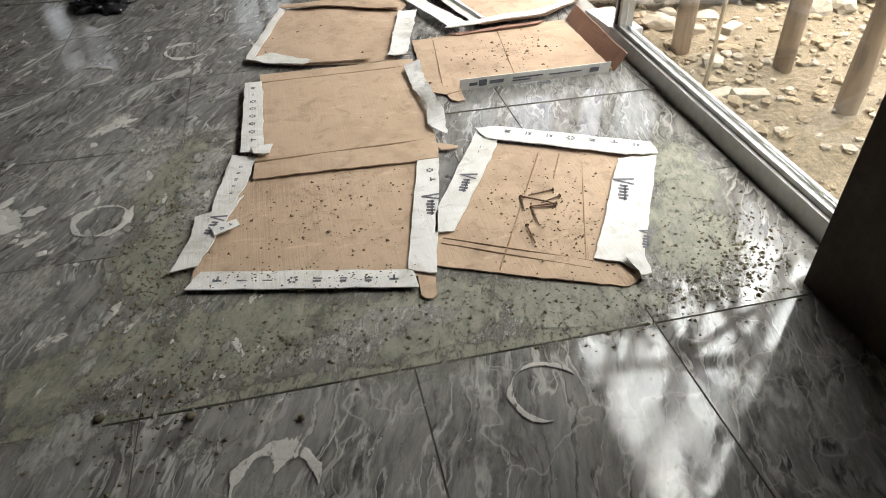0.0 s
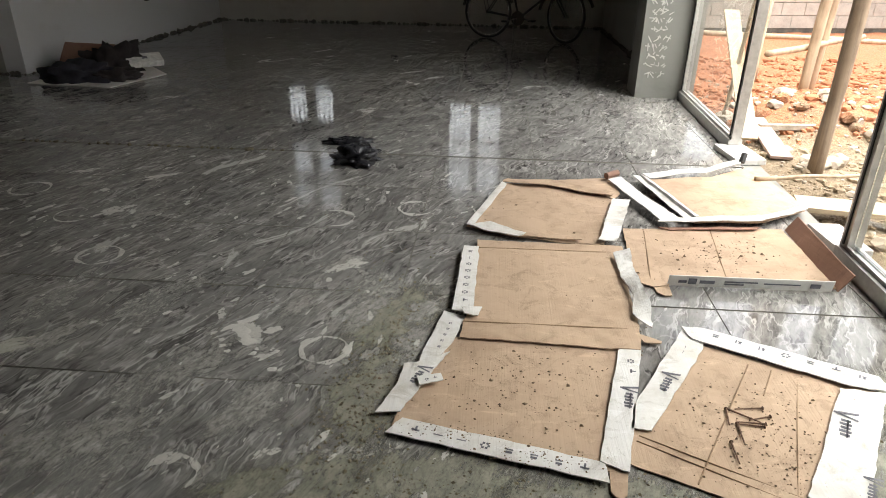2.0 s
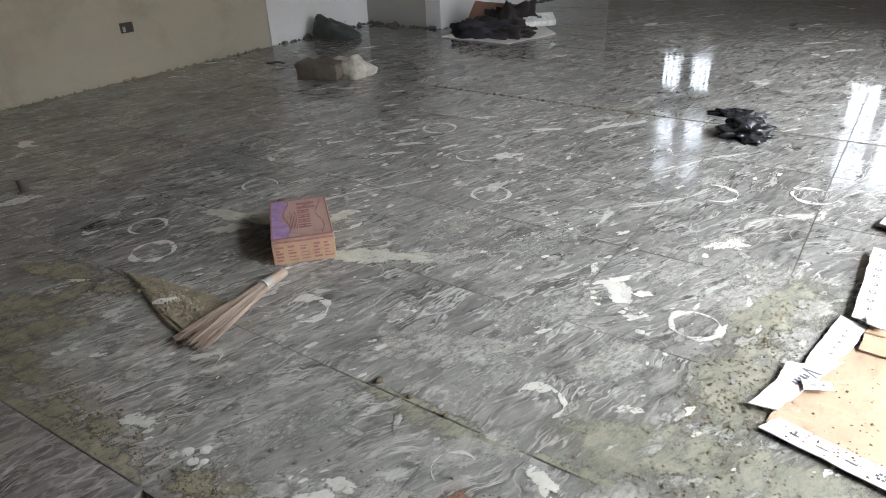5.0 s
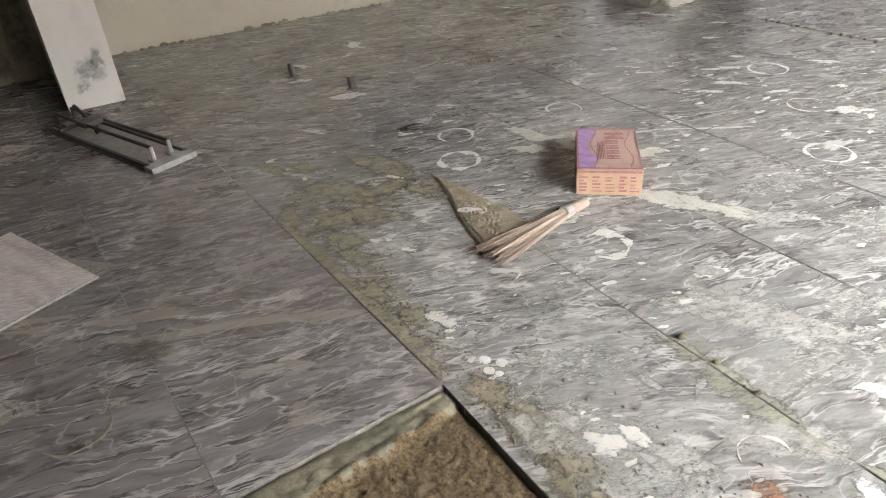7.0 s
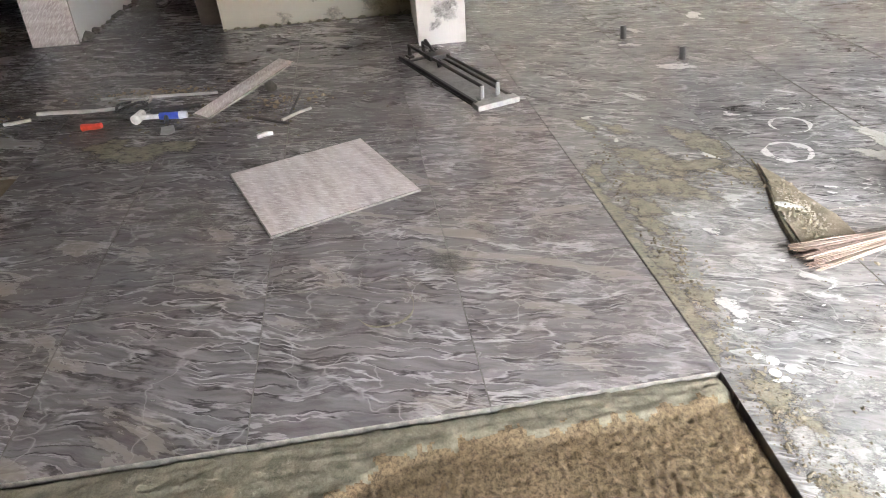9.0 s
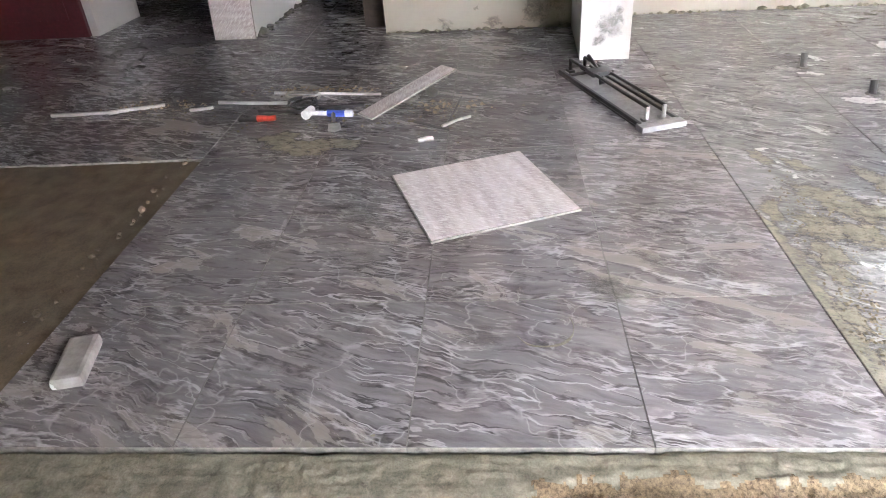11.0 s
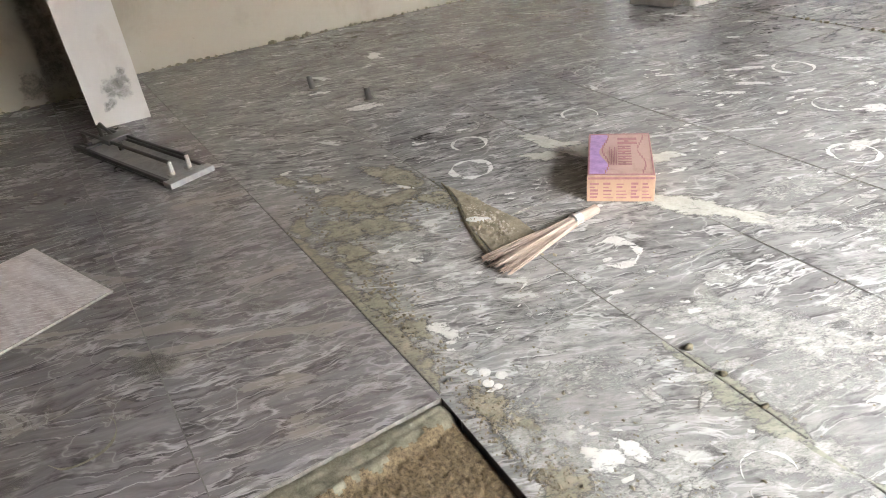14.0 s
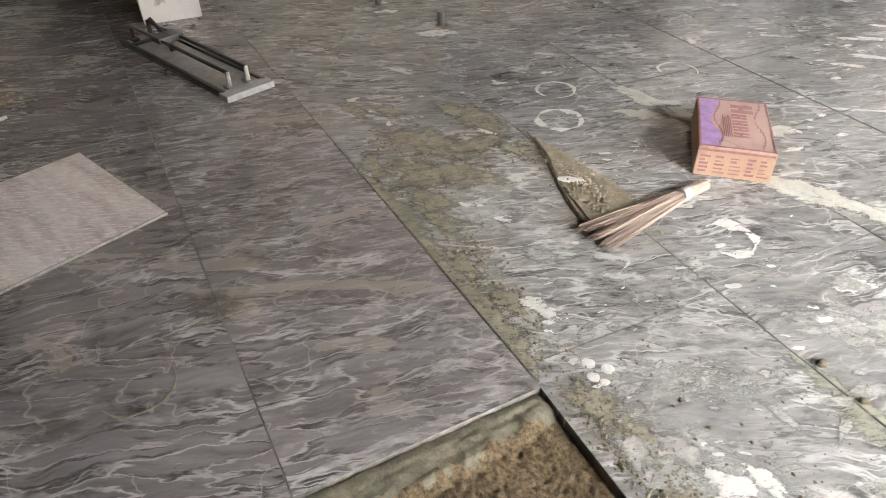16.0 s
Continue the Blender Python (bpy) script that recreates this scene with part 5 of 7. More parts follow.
# ---- the bicycle at the far end ----
def bicycle():
    b = thing("bicycle", "old black roadster bicycle parked by the far wall", "bicycle", (0.0, 9.86, 0), -22)
    R, base = 0.35, 1.12

    def wheel(x, turn):
        w = part("wheel", tube((0, -0.035, 0), (0, 0.035, 0), 0.022, sides=10), BRIGHT, b)
        w.matrix_basis = pose(x, 0, R, 0, 0, turn)
        for name, rr, mi, mat in (("tyre", R - 0.017, 0.017, BLACK_RUBBER), ("rim", R - 0.042, 0.011, BRIGHT)):
            bm = bmesh.new()
            rows = [[bm.verts.new(((rr + mi * math.cos(p)) * math.cos(q), mi * math.sin(p), (rr + mi * math.cos(p)) * math.sin(q))) for p in (6.2832 * k / 8 for k in range(8))] for q in (6.2832 * i / 48 for i in range(48))]
            for i in range(48):
                for k in range(8):
                    bm.faces.new((rows[i][k], rows[i][(k + 1) % 8], rows[(i + 1) % 48][(k + 1) % 8], rows[(i + 1) % 48][k]))
            part(name, bm, mat, w, "black tyre" if name == "tyre" else "steel rim", True)
        bm = bmesh.new()
        for i in range(28):
            q = 6.2832 * i / 28
            add_tube(bm, (0.02 * math.cos(q + 0.9), 0.025 * (-1) ** i, 0.02 * math.sin(q + 0.9)), ((R - 0.045) * math.cos(q), 0, (R - 0.045) * math.sin(q)), 0.0014, None, 4)
        tagged(part("spokes", bm, BRIGHT, w, "thin steel spokes"), kind="stuff")
        return w

    wheel(0, 0)
    wheel(base, -28)

    def frame_tube(name, a, c, r, mat=BLACK_RUBBER):
        part(name, tube(a, c, r, sides=10), mat, b)

    crank, seat, head_lo, head_hi = (0.46, 0, 0.29), (0.30, 0, 0.82), (0.93, 0, 0.66), (0.90, 0, 0.84)
    frame_tube("seat_tube", crank, seat, 0.015)
    frame_tube("down_tube", crank, head_lo, 0.016)
    frame_tube("top_tube", seat, head_hi, 0.014)
    frame_tube("head_tube", (0.945, 0, 0.6), (0.89, 0, 0.9), 0.018)
    for s in (-0.05, 0.05):
        frame_tube("chain_stay", (0, s, R), (0.46, s * 0.5, 0.29), 0.009)
        frame_tube("seat_stay", (0, s, R), (0.305, s * 0.4, 0.8), 0.008)
        frame_tube("fork", (0.945, s, 0.62), (base, s, R), 0.011)
    frame_tube("seat_post", seat, (0.275, 0, 0.92), 0.012, BRIGHT)
    part("saddle", crumple(0.11, 0.35, 1.0, 1.35, 0.7, 0.1, 1.0, 3), BLACK_RUBBER, b).matrix_basis = pose(0.27, 0, 0.92)
    frame_tube("handlebar_stem", (0.89, 0, 0.9), (0.87, 0, 1.0), 0.012, BRIGHT)
    frame_tube("handlebar", (0.87, -0.26, 1.0), (0.87, 0.26, 1.0), 0.011, BRIGHT)
    for s in (-1, 1):
        frame_tube("grip", (0.87, s * 0.26, 1.0), (0.75, s * 0.28, 1.0), 0.016)
        frame_tube("crank_arm", (0.46, s * 0.06, 0.29), (0.46 + s * 0.15, s * 0.07, 0.25), 0.01, BRIGHT)
        part("pedal", box(-0.045, 0.045, -0.045, 0.045, -0.012, 0.012, 0.003), BLACK_RUBBER, b).matrix_basis = pose(0.46 + s * 0.15, s * 0.115, 0.25)
    part("chain_wheel", tube((0.46, -0.055, 0.29), (0.46, -0.048, 0.29), 0.095, sides=24), STEEL_DARK, b)
    for x in (0.0, base):
        bm = bmesh.new()
        pts = [(x + (R + 0.025) * math.cos(q), 0, R + (R + 0.025) * math.sin(q)) for q in (radians(20 + 150 * k / 16) for k in range(17))]
        for p, q in zip(pts, pts[1:]):
            add_tube(bm, p, q, 0.022, None, 6)
        part("mudguard", bm, STEEL_DARK, b, "dark curved mudguard")
    frame_tube("kickstand", (0.40, -0.05, 0.29), (0.46, -0.17, 0.004), 0.008, BRIGHT)
    part("carrier", box(-0.2, 0.18, -0.06, 0.06, 0.76, 0.775, 0.003), STEEL_DARK, b)
    for s in (-0.055, 0.055):
        frame_tube("carrier_stay", (0, s, R), (-0.12, s, 0.76), 0.005, STEEL_DARK)


bicycle()


# ---- stains and runs on the walls ----
def upright_patch(name, x, rows, material, label, seed, lift=0.0015):
    """Stains on a wall facing the room, each an uneven thin patch."""
    rng = random.Random(seed)
    g = thing(name, label, "wall stain", kind="structure")
    for y, z, r, s in rows:
        bm = add_blob(bmesh.new(), 0, 0, r, 0.0, lift, rng, s, 1.571, 30, 0.45)
        part("stain", bm, material, g).matrix_basis = Matrix.Translation((x, y, z)) @ Matrix.Rotation(radians(90), 4, "Y") @ Matrix.Rotation(radians(90), 4, "Z")


upright_patch("wall_stain", -4.384, ((0.14, 0.2, 0.07, 0.8), (0.19, 0.26, 0.035, 1.2), (0.08, 0.12, 0.03, 1.0)), SMUDGE, "dark scuffs on the pale wall end", 1)
upright_patch("paint_run", -5.249, ((-1.16, 0.42, 0.016, 7.0), (-1.20, 0.55, 0.011, 8.0), (-1.10, 0.62, 0.012, 6.0), (-0.62, 0.3, 0.008, 3.0)), SPLASH, "white paint runs down the stained wall", 2)
upright_patch("wall_stain", -5.249, ((-0.14, 0.4, 0.10, 4.0), (-0.3, 0.12, 0.09, 1.2), (-0.95, 0.05, 0.07, 0.6), (-0.6, 0.05, 0.08, 0.5)), STAIN, "brown damp stains on the alcove wall", 3)


# ---- mortar beds where tiles are still missing ----
def bed(name, x0, x1, y0, y1, step, height, material, label, parent=None):
    nx, ny = int((x1 - x0) / step), int((y1 - y0) / step)
    verts = [(x0 + (x1 - x0) * i / nx, y0 + (y1 - y0) * j / ny, 0.0) for j in range(ny + 1) for i in range(nx + 1)]
    verts = [(x, y, height(x, y)) for x, y, _ in verts]
    n = nx + 1
    faces = [(j * n + i, j * n + i + 1, (j + 1) * n + i + 1, (j + 1) * n + i) for j in range(ny) for i in range(nx)]
    me = bpy.data.meshes.new(name)
    me.from_pydata(verts, [], faces)
    for m in material if isinstance(material, tuple) else (material,):
        me.materials.append(m)
    me.polygons.foreach_set("use_smooth", [True] * len(me.polygons))
    if isinstance(material, tuple):
        for p in me.polygons:
            c = p.center
            p.material_index = 0 if is_smooth(c.x, c.y) else 1
        for v in me.vertices:
            v.co.x += (Y0 - v.co.y) * math.tan(radians(ASKEW))
    return tagged(new(name, me), label, "mortar bed", kind="structure")


def strip_width(y):
    """How far the trowelled band of mortar reaches out from the laid tiles."""
    w = 0.08 + 0.035 * noise.noise((y * 2.3, 0.5, 0)) + 0.02 * noise.noise((y * 9, 1.5, 0))
    if y < -0.25:
        w += min(1.0, (-0.25 - y) / 0.3) * (0.12 + 0.08 * noise.noise((y * 3.1, 4.5, 0)))
    return w


def is_smooth(x, y):
    return x - X_NEW < strip_width(y) + 0.035 * noise.noise((x * 14, y * 14, 0)) + 0.025 * noise.noise((x * 45, y * 45, 4))


def bed_height(x, y):
    w = strip_width(y)
    d = x - X_NEW
    k = min(1.0, max(0.0, (d - w) / 0.03))
    smooth = -0.005 + 0.004 * noise.noise((x * 9, y * 9, 0)) + 0.0025 * noise.noise((x * 30, y * 30, 3)) - 0.006 * max(0.0, 1 - d / 0.02)
    smooth += 0.004 * noise.noise((x * 75, y * 11, 11)) + 0.003 * noise.noise((x * 40, y * 22, 12))
    comb = 0.002 * math.sin(y * 2 * math.pi / 0.05 + 2.5 * noise.noise((x * 2, y * 3, 0))) * max(0.0, 0.4 + noise.noise((x * 2.0, y * 2.0, 9)))
    grain = 0.0095 * noise.noise((x * 68, y * 92, 1)) + 0.007 * noise.noise((x * 135, y * 140, 2)) + 0.002 * noise.noise((x * 18, y * 18, 6))
    smooth += 0.009 * max(0.0, noise.noise((x * 17, y * 17, 5)) + 0.15) * math.exp(-((d - w) / 0.02) ** 2) + 0.003 * noise.noise((x * 70, y * 70, 7)) + 0.006 * max(0.0, noise.noise((x * 22, y * 22, 8))) - 0.012 * max(0.0, 1 - d / 0.014) * (1.0 if y < -0.05 else 0.2)
    h = smooth * (1 - k) + (-0.019 + comb + grain) * k
    edge = min(1.0, (Y0 - 0.004 - y) / 0.012)
    return h - 0.014 * (1 - max(0.0, edge))


bed("mortar_bed", X_NEW + 0.0015, -0.35, -2.45, Y0 - 0.003, 0.006, bed_height, (MORTAR, SCREED), "rough sandy screed with a trowelled mortar edge")
bed("mortar_bed", -0.35, 1.42, -3.5, Y0 - 0.003, 0.06, lambda x, y: -0.018 + 0.006 * noise.noise((x * 9, y * 9, 0)), SCREED, "rough sandy screed waiting for tiles")
skew(bed("mortar_bed", X_NEW + 0.0015 - 3 * PITCH_NEW, X_NEW, -3.6, Y0 - 4 * PITCH_NEW - 0.002, 0.02,
    lambda x, y: -0.010 + 0.005 * noise.noise((x * 7, y * 7, 0)) + 0.003 * noise.noise((x * 25, y * 25, 3)) - 0.012 * max(0.0, 1 - (Y0 - 4 * PITCH_NEW - y) / 0.03), SCREED_WET, "damp trowelled brown screed beside the tiles"))
bed("mortar_bed", X_NEW, -0.35, -5.8, -2.45, 0.1, lambda x, y: -0.024, SCREED, "rough sandy screed waiting for tiles")


# ---- mortar left on the tiles ----
mr = random.Random(31)


def patches(name, label, category, material, rows, rough=0.42, high=0.0022, piece="patch"):
    """A set of dried patches that belong together, each a part of its own."""
    g = thing(name, label, category, group=category + "es")
    for x, y, r, s, q in rows:
        part(piece, add_blob(bmesh.new(), x, y, r, 0.0006, high, mr, s, q, 26, rough), material, g)
    return g


for x0, x1, y, w, mat, label in ((-2.42, -1.345, Y0, 0.085, MORTAR_FILM, "olive mortar smeared along a tile joint"), (-0.15, 1.0, Y0 + PITCH, 0.062, FILM, "thin grey-green mortar wiped along a joint"),
                                 (-1.12, -0.72, Y0 + PITCH, 0.04, FILM, "thin grey-green mortar wiped along a joint"), (-1.16, -0.62, Y0 + PITCH - 0.002, -0.08, FILM, "thin grey-green mortar wiped along a joint"),
                                 (-0.6, -0.2, Y0 + PITCH, 0.05, FILM, "thin grey-green mortar wiped along a joint")):
    smear = solo("mortar_smear", add_band(bmesh.new(), x0, x1, y, w, 0.0006, 0.0012, x0 * 7), mat, label, "mortar smear", "mortar smears")
    if x1 < X_NEW:
        skew(smear)
patches("mortar_patch", "drying patches of olive mortar on the tiles", "mortar patch", MORTAR_FILM,
        ((-2.5, 0.78, 0.11, 1.6, 0.4), (-2.32, 0.66, 0.08, 1.5, 1.0), (-2.62, 1.02, 0.09, 2.0, 0.2), (-2.42, 0.92, 0.07, 1.6, 1.2), (-2.15, 0.62, 0.06, 1.4, 0.2), (-2.82, 0.74, 0.05, 1.6, 0.3)), 0.5, 0.003)
patches("mortar_patch", "thin damp mortar film on fresh tiles", "mortar patch", DAMP,
        ((-1.95, -0.12, 0.05, 1.9, 1.2), (-2.12, 0.05, 0.045, 1.6, 0.9), (-1.78, 0.14, 0.03, 1.4, 0.3), (-1.95, -1.22, 0.04, 1.7, 0.5), (-2.2, -1.32, 0.05, 1.5, 1.5), (-2.05, 0.25, 0.04, 1.8, 0.8)), 0.5, 0.001)
patches("sand_spill", "thin spill of olive sand beside the tools", "sand spill", MORTAR_FILM, ((-3.12, -1.45, 0.13, 1.7, 1.5), (-3.22, -1.6, 0.09, 1.4, 1.2), (-3.15, -1.25, 0.07, 1.6, 1.7)), 0.5, 0.002)
patches("cement_splash", "pale dried cement smears beside a joint", "cement splash", SPLASH_SOFT,
        ((-2.02, 0.72, 0.06, 2.2, 1.1), (-1.75, 0.78, 0.033, 1.8, 0.6), (-2.12, 0.83, 0.045, 2.0, 1.2), (-1.45, 0.63, 0.026, 2.6, 0.9), (-1.55, 0.62, 0.026, 1.6, 0.2)), 0.5)
patches("cement_splash", "four round drops of white cement", "cement splash", CEMENT, ((-1.31, 0.69, 0.013, 1.1, 0), (-1.345, 0.66, 0.013, 1.1, 0), (-1.28, 0.66, 0.009, 1.1, 0), (-1.305, 0.645, 0.012, 1.1, 0)), 0.12, piece="drop")

# wiped cement, spread wider so its pale colour also paints the glazing's sheen
patches("cement_film", "broad thin films of pale cement, also carrying the window sheen", "cement splash", SPLASH_DIM,
        ((-0.98, 0.68, 0.16, 1.5, 0.2), (-0.62, 0.72, 0.12, 1.4, 0.6), (-0.85, 1.32, 0.12, 1.8, 1.1), (-0.9, 1.7, 0.1, 2.2, 1.1), (-0.3, 2.35, 0.13, 1.7, 1.2), (-1.1, 2.2, 0.12, 2.3, 1.1), (-0.12, 1.85, 0.1, 1.4, 0.6),
         (-0.25, 1.35, 0.12, 1.5, 0.9), (0.35, 1.27, 0.1, 2.6, 0.1), (0.8, 1.23, 0.09, 2.4, -0.1), (1.2, 1.3, 0.12, 1.4, 0.4), (-1.5, 2.1, 0.1, 2.3, 1.2), (-1.2, 0.85, 0.08, 2.2, 1.0), (-0.4, 0.75, 0.14, 1.7, 0.9), (0.05, 0.75, 0.12, 1.6, 1.0)), 0.5, 0.0006, "film")

patches("cement_film", "broken white cement dried thin across the tiles", "cement splash", SPLASH_SOFT,
        ((-0.9, 0.71, 0.13, 1.4, 0.5), (-1.06, 0.61, 0.06, 2.0, 0.1), (-1.07, 1.37, 0.10, 1.7, 0.6), (-0.93, 1.44, 0.09, 1.6, 0.9), (-1.18, 1.28, 0.07, 1.9, 0.8), (-0.72, 1.06, 0.09, 1.5, 0.8), (-0.55, 1.6, 0.09, 1.9, 1.1),
         (-0.47, 2.58, 0.06, 2.2, 1.0), (-0.57, 2.2, 0.05, 2.6, 1.1), (-0.31, 2.18, 0.08, 1.8, 1.2),
         (-0.1, 2.2, 0.07, 1.6, 1.3), (-0.11, 2.0, 0.07, 1.6, 1.5), (-0.8, 1.8, 0.08, 2.0, 1.1), (-0.35, 1.1, 0.07, 1.6, 0.6), (-1.35, 1.9, 0.07, 2.4, 1.2)), 0.5, 0.001, "film")
patches("cement_splash", "pale cement wiped beside the olive joint", "cement splash", SPLASH,
        ((-2.02, 0.745, 0.045, 2.6, 0.75), (-1.565, 0.66, 0.032, 2.0, 0.6), (-3.55, 1.3, 0.06, 2.2, 1.25), (-3.98, 1.2, 0.035, 2.0, 1.2), (-1.262, 1.469, 0.035, 1.8, 0.9), (-0.52, 1.06, 0.03, 2.4, -0.5), (-0.93, 0.79, 0.03, 1.5, 0.4)), 0.5)
patches("cement_splash", "long pale smears of cement dragged over dark tiles", "cement splash", SPLASH,
        ((-2.51, 3.12, 0.034, 3.2, 0.9), (-2.34, 2.94, 0.03, 3.4, 0.8), (-1.74, 3.03, 0.045, 3.0, 1.0), (-1.75, 3.56, 0.036, 3.6, 0.7), (-2.22, 3.61, 0.028, 3.4, 0.6), (-2.1, 3.01, 0.024, 3.0, 1.1),
         (-2.32, 2.76, 0.03, 2.6, 0.9), (-2.96, 3.55, 0.024, 3.0, 0.8), (-3.15, 3.9, 0.02, 3.4, 0.7), (-2.6, 3.35, 0.02, 3.2, 0.8), (-1.95, 3.3, 0.02, 2.6, 0.9), (-2.75, 2.75, 0.022, 2.6, 1.0)), 0.55)
patches("cement_splash", "spattered cluster of thick white cement", "cement splash", CEMENT,
        ((-0.735, 2.05, 0.022, 2.4, 0.9), (-0.70, 1.985, 0.026, 1.9, 2.3), (-0.655, 1.935, 0.024, 1.8, 2.4), (-0.61, 2.02, 0.018, 1.4, 0.2), (-0.765, 1.94, 0.009, 1.2, 0), (-0.745, 1.905, 0.011, 1.2, 0), (-0.72, 1.875, 0.008, 1.2, 0),
         (-0.58, 1.9, 0.008, 1.4, 0), (-0.63, 1.87, 0.009, 1.3, 1), (-0.54, 1.79, 0.011, 1.2, 0.6)), 0.45, piece="drop")
patches("mortar_patch", "olive mortar trodden along the joint with the fresh tiles", "mortar patch", MORTAR_FILM,
        ((-2.44, 0.53, 0.04, 2.6, 0.0), (-2.25, 0.79, 0.08, 1.6, 0.3), (-2.3, 1.06, 0.06, 1.8, 0.2), (-1.81, 0.56, 0.04, 2.2, 0.1), (-1.62, 0.6, 0.04, 1.8, 0.2), (-2.05, 0.6, 0.05, 2.0, 0.3), (-2.9, 0.62, 0.04, 2.4, 0.1)), 0.5, 0.002)
patches("mortar_patch", "dark wet patches of mortar around the tools", "mortar patch", DAMP,
        ((-4.2, -2.05, 0.09, 1.8, 0.6), (-3.68, -1.95, 0.12, 1.7, 1.4), (-3.47, -1.62, 0.12, 1.9, 1.5), (-3.77, -2.55, 0.1, 2.2, 1.5), (-3.35, -1.32, 0.1, 1.7, 1.4), (-3.6, -0.95, 0.1, 1.6, 1.3), (-3.95, -1.5, 0.08, 2.2, 1.5),
         (-2.45, -1.05, 0.07, 2.0, 1.5), (-2.1, -0.95, 0.07, 1.6, 1.3), (-1.95, -0.1, 0.05, 2.0, 0.6), (-2.3, 0.1, 0.06, 1.7, 1.2), (-1.7, -0.5, 0.045, 1.5, 1.2)), 0.5, 0.001)
patches("rust_stain", "faint rusty stain on the tiles", "rust stain", RUST, ((-0.657, 0.903, 0.035, 1.3, 0.4), (-0.62, 0.86, 0.02, 1.4, 1.0)), 0.5, 0.0005, "stain")
patches("cement_splash", "feathery pale cement smears behind the box", "cement splash", SLURRY, ((-2.54, 1.72, 0.03, 3.0, 0.4), (-2.42, 1.73, 0.025, 3.2, 0.6), (-2.26, 1.74, 0.022, 3.4, 0.5), (-2.15, 1.95, 0.035, 1.8, 1.2)), 0.5)

patches("dust_film", "matt olive-grey dust film trodden round the cartons", "dust film", OLIVE_DUST,
        ((0.0, 1.32, 0.17, 1.7, 0.1), (0.45, 1.28, 0.15, 1.9, 0.0), (0.85, 1.24, 0.13, 1.9, -0.1), (1.25, 1.42, 0.17, 1.3, 1.2), (1.4, 1.75, 0.15, 1.5, 1.4), (-0.2, 1.7, 0.14, 1.9, 1.5), (-0.2, 2.15, 0.14, 2.0, 1.4), (-0.35, 1.3, 0.14, 1.5, 0.5)), 0.35, 0.0006, "film")
patches("cement_splash", "ragged white cement spread over the tile corner", "cement splash", SPLASH_SOFT,
        ((-1.06, 0.69, 0.036, 1.8, 0.3), (-1.03, 0.948, 0.022, 1.8, 0.2), (-0.825, 0.827, 0.045, 1.7, 0.5), (-0.93, 0.78, 0.03, 1.6, 0.9), (-1.168, 1.327, 0.034, 2.0, 0.8), (-0.7, 0.68, 0.03, 1.5, 0.2), (-1.95, 0.73, 0.03, 2.0, 0.5)), 0.5)

patches("mortar_patch", "olive mortar film with grit beside the open bed", "mortar patch", MORTAR_FILM,
        ((-1.24, 0.6, 0.05, 1.6, 0.1), (-1.1, 0.62, 0.06, 1.6, 0.3), (-0.95, 0.6, 0.05, 1.9, 0.0), (-0.78, 0.6, 0.05, 1.8, 0.1)), 0.5, 0.001)

# a broken-out wedge of mortar with a dark crack along its edge
wedge = thing("mortar_wedge", "raised wedge of sandy mortar with a dark cracked edge", "mortar patch")
part("patch", sheet([(-2.36, 1.135), (-2.24, 1.115), (-2.12, 1.075), (-2.02, 1.045), (-1.92, 1.02), (-1.815, 1.002), (-1.80, 1.10), (-1.815, 1.185), (-1.95, 1.20), (-2.15, 1.175)], 0.001, 0.006, 6, 0.012, None, 2.0), SAND, wedge)
bm = bmesh.new()
pts = [(-2.42, 1.145), (-2.33, 1.128), (-2.24, 1.102), (-2.15, 1.078), (-2.05, 1.042), (-1.93, 1.01), (-1.83, 0.99), (-1.80, 0.992)]
for i, (p, q) in enumerate(zip(pts, pts[1:])):
    add_tube(bm, (*p, 0.0), (*q, 0.0), 0.004 + 0.007 * min(1, i / 4), 0.004 + 0.007 * min(1, (i + 1) / 4), 6)
part("crack", bm, CRUMB, wedge, "dark open crack")
part("spill", add_blob(bmesh.new(), -2.04, 1.085, 0.022, 0.012, 0.004, mr, 1.5, 0.9, 16, 0.4), CEMENT, wedge, "pale cement spill")

# ---- rings where buckets stood, and larger splashes ----
ring_rng = random.Random(41)
for x, y, r, w, a0, a1, sq in ((-0.40, 1.915, 0.078, 0.026, 0, 360, 1.0), (-1.535, 2.53, 0.09, 0.018, 0, 360, 1.0), (-0.66, 1.31, 0.07, 0.036, -30, 170, 1.0), (-1.572, 1.318, 0.078, 0.04, -60, 190, 1.0),
                               (-0.63, 3.05, 0.10, 0.028, -90, 120, 1.0), (-0.24, 3.23, 0.09, 0.028, 60, 330, 1.0), (-2.35, 3.28, 0.1, 0.02, 0, 360, 1.0), (-2.908, 1.54, 0.085, 0.02, 0, 360, 1.0),
                               (-2.69, 1.45, 0.08, 0.02, -30, 300, 1.0), (-2.45, 1.31, 0.085, 0.03, 0, 360, 1.0), (-3.09, 2.515, 0.08, 0.016, 0, 360, 1.0), (0.672, 0.985, 0.08, 0.016, 20, 260, 1.0),
                               (0.08, 0.89, 0.085, 0.04, -10, 200, 1.0), (-0.72, 0.98, 0.06, 0.01, 60, 250, 1.0), (-1.75, -0.32, 0.09, 0.006, -60, 120, 1.0),
                               (-2.62, 2.05, 0.085, 0.014, 30, 280, 1.0), (-1.9, 2.95, 0.09, 0.016, 90, 330, 1.0)):
    solo("cement_ring", add_arc(bmesh.new(), x, y, r, w, 0.0006, 0.0022, ring_rng, a0, a1, sq), MORTAR if w < 0.007 else SPLASH if x > -2.8 else SPLASH_SOFT, "dried white bucket ring of cement", "cement ring", "cement rings")

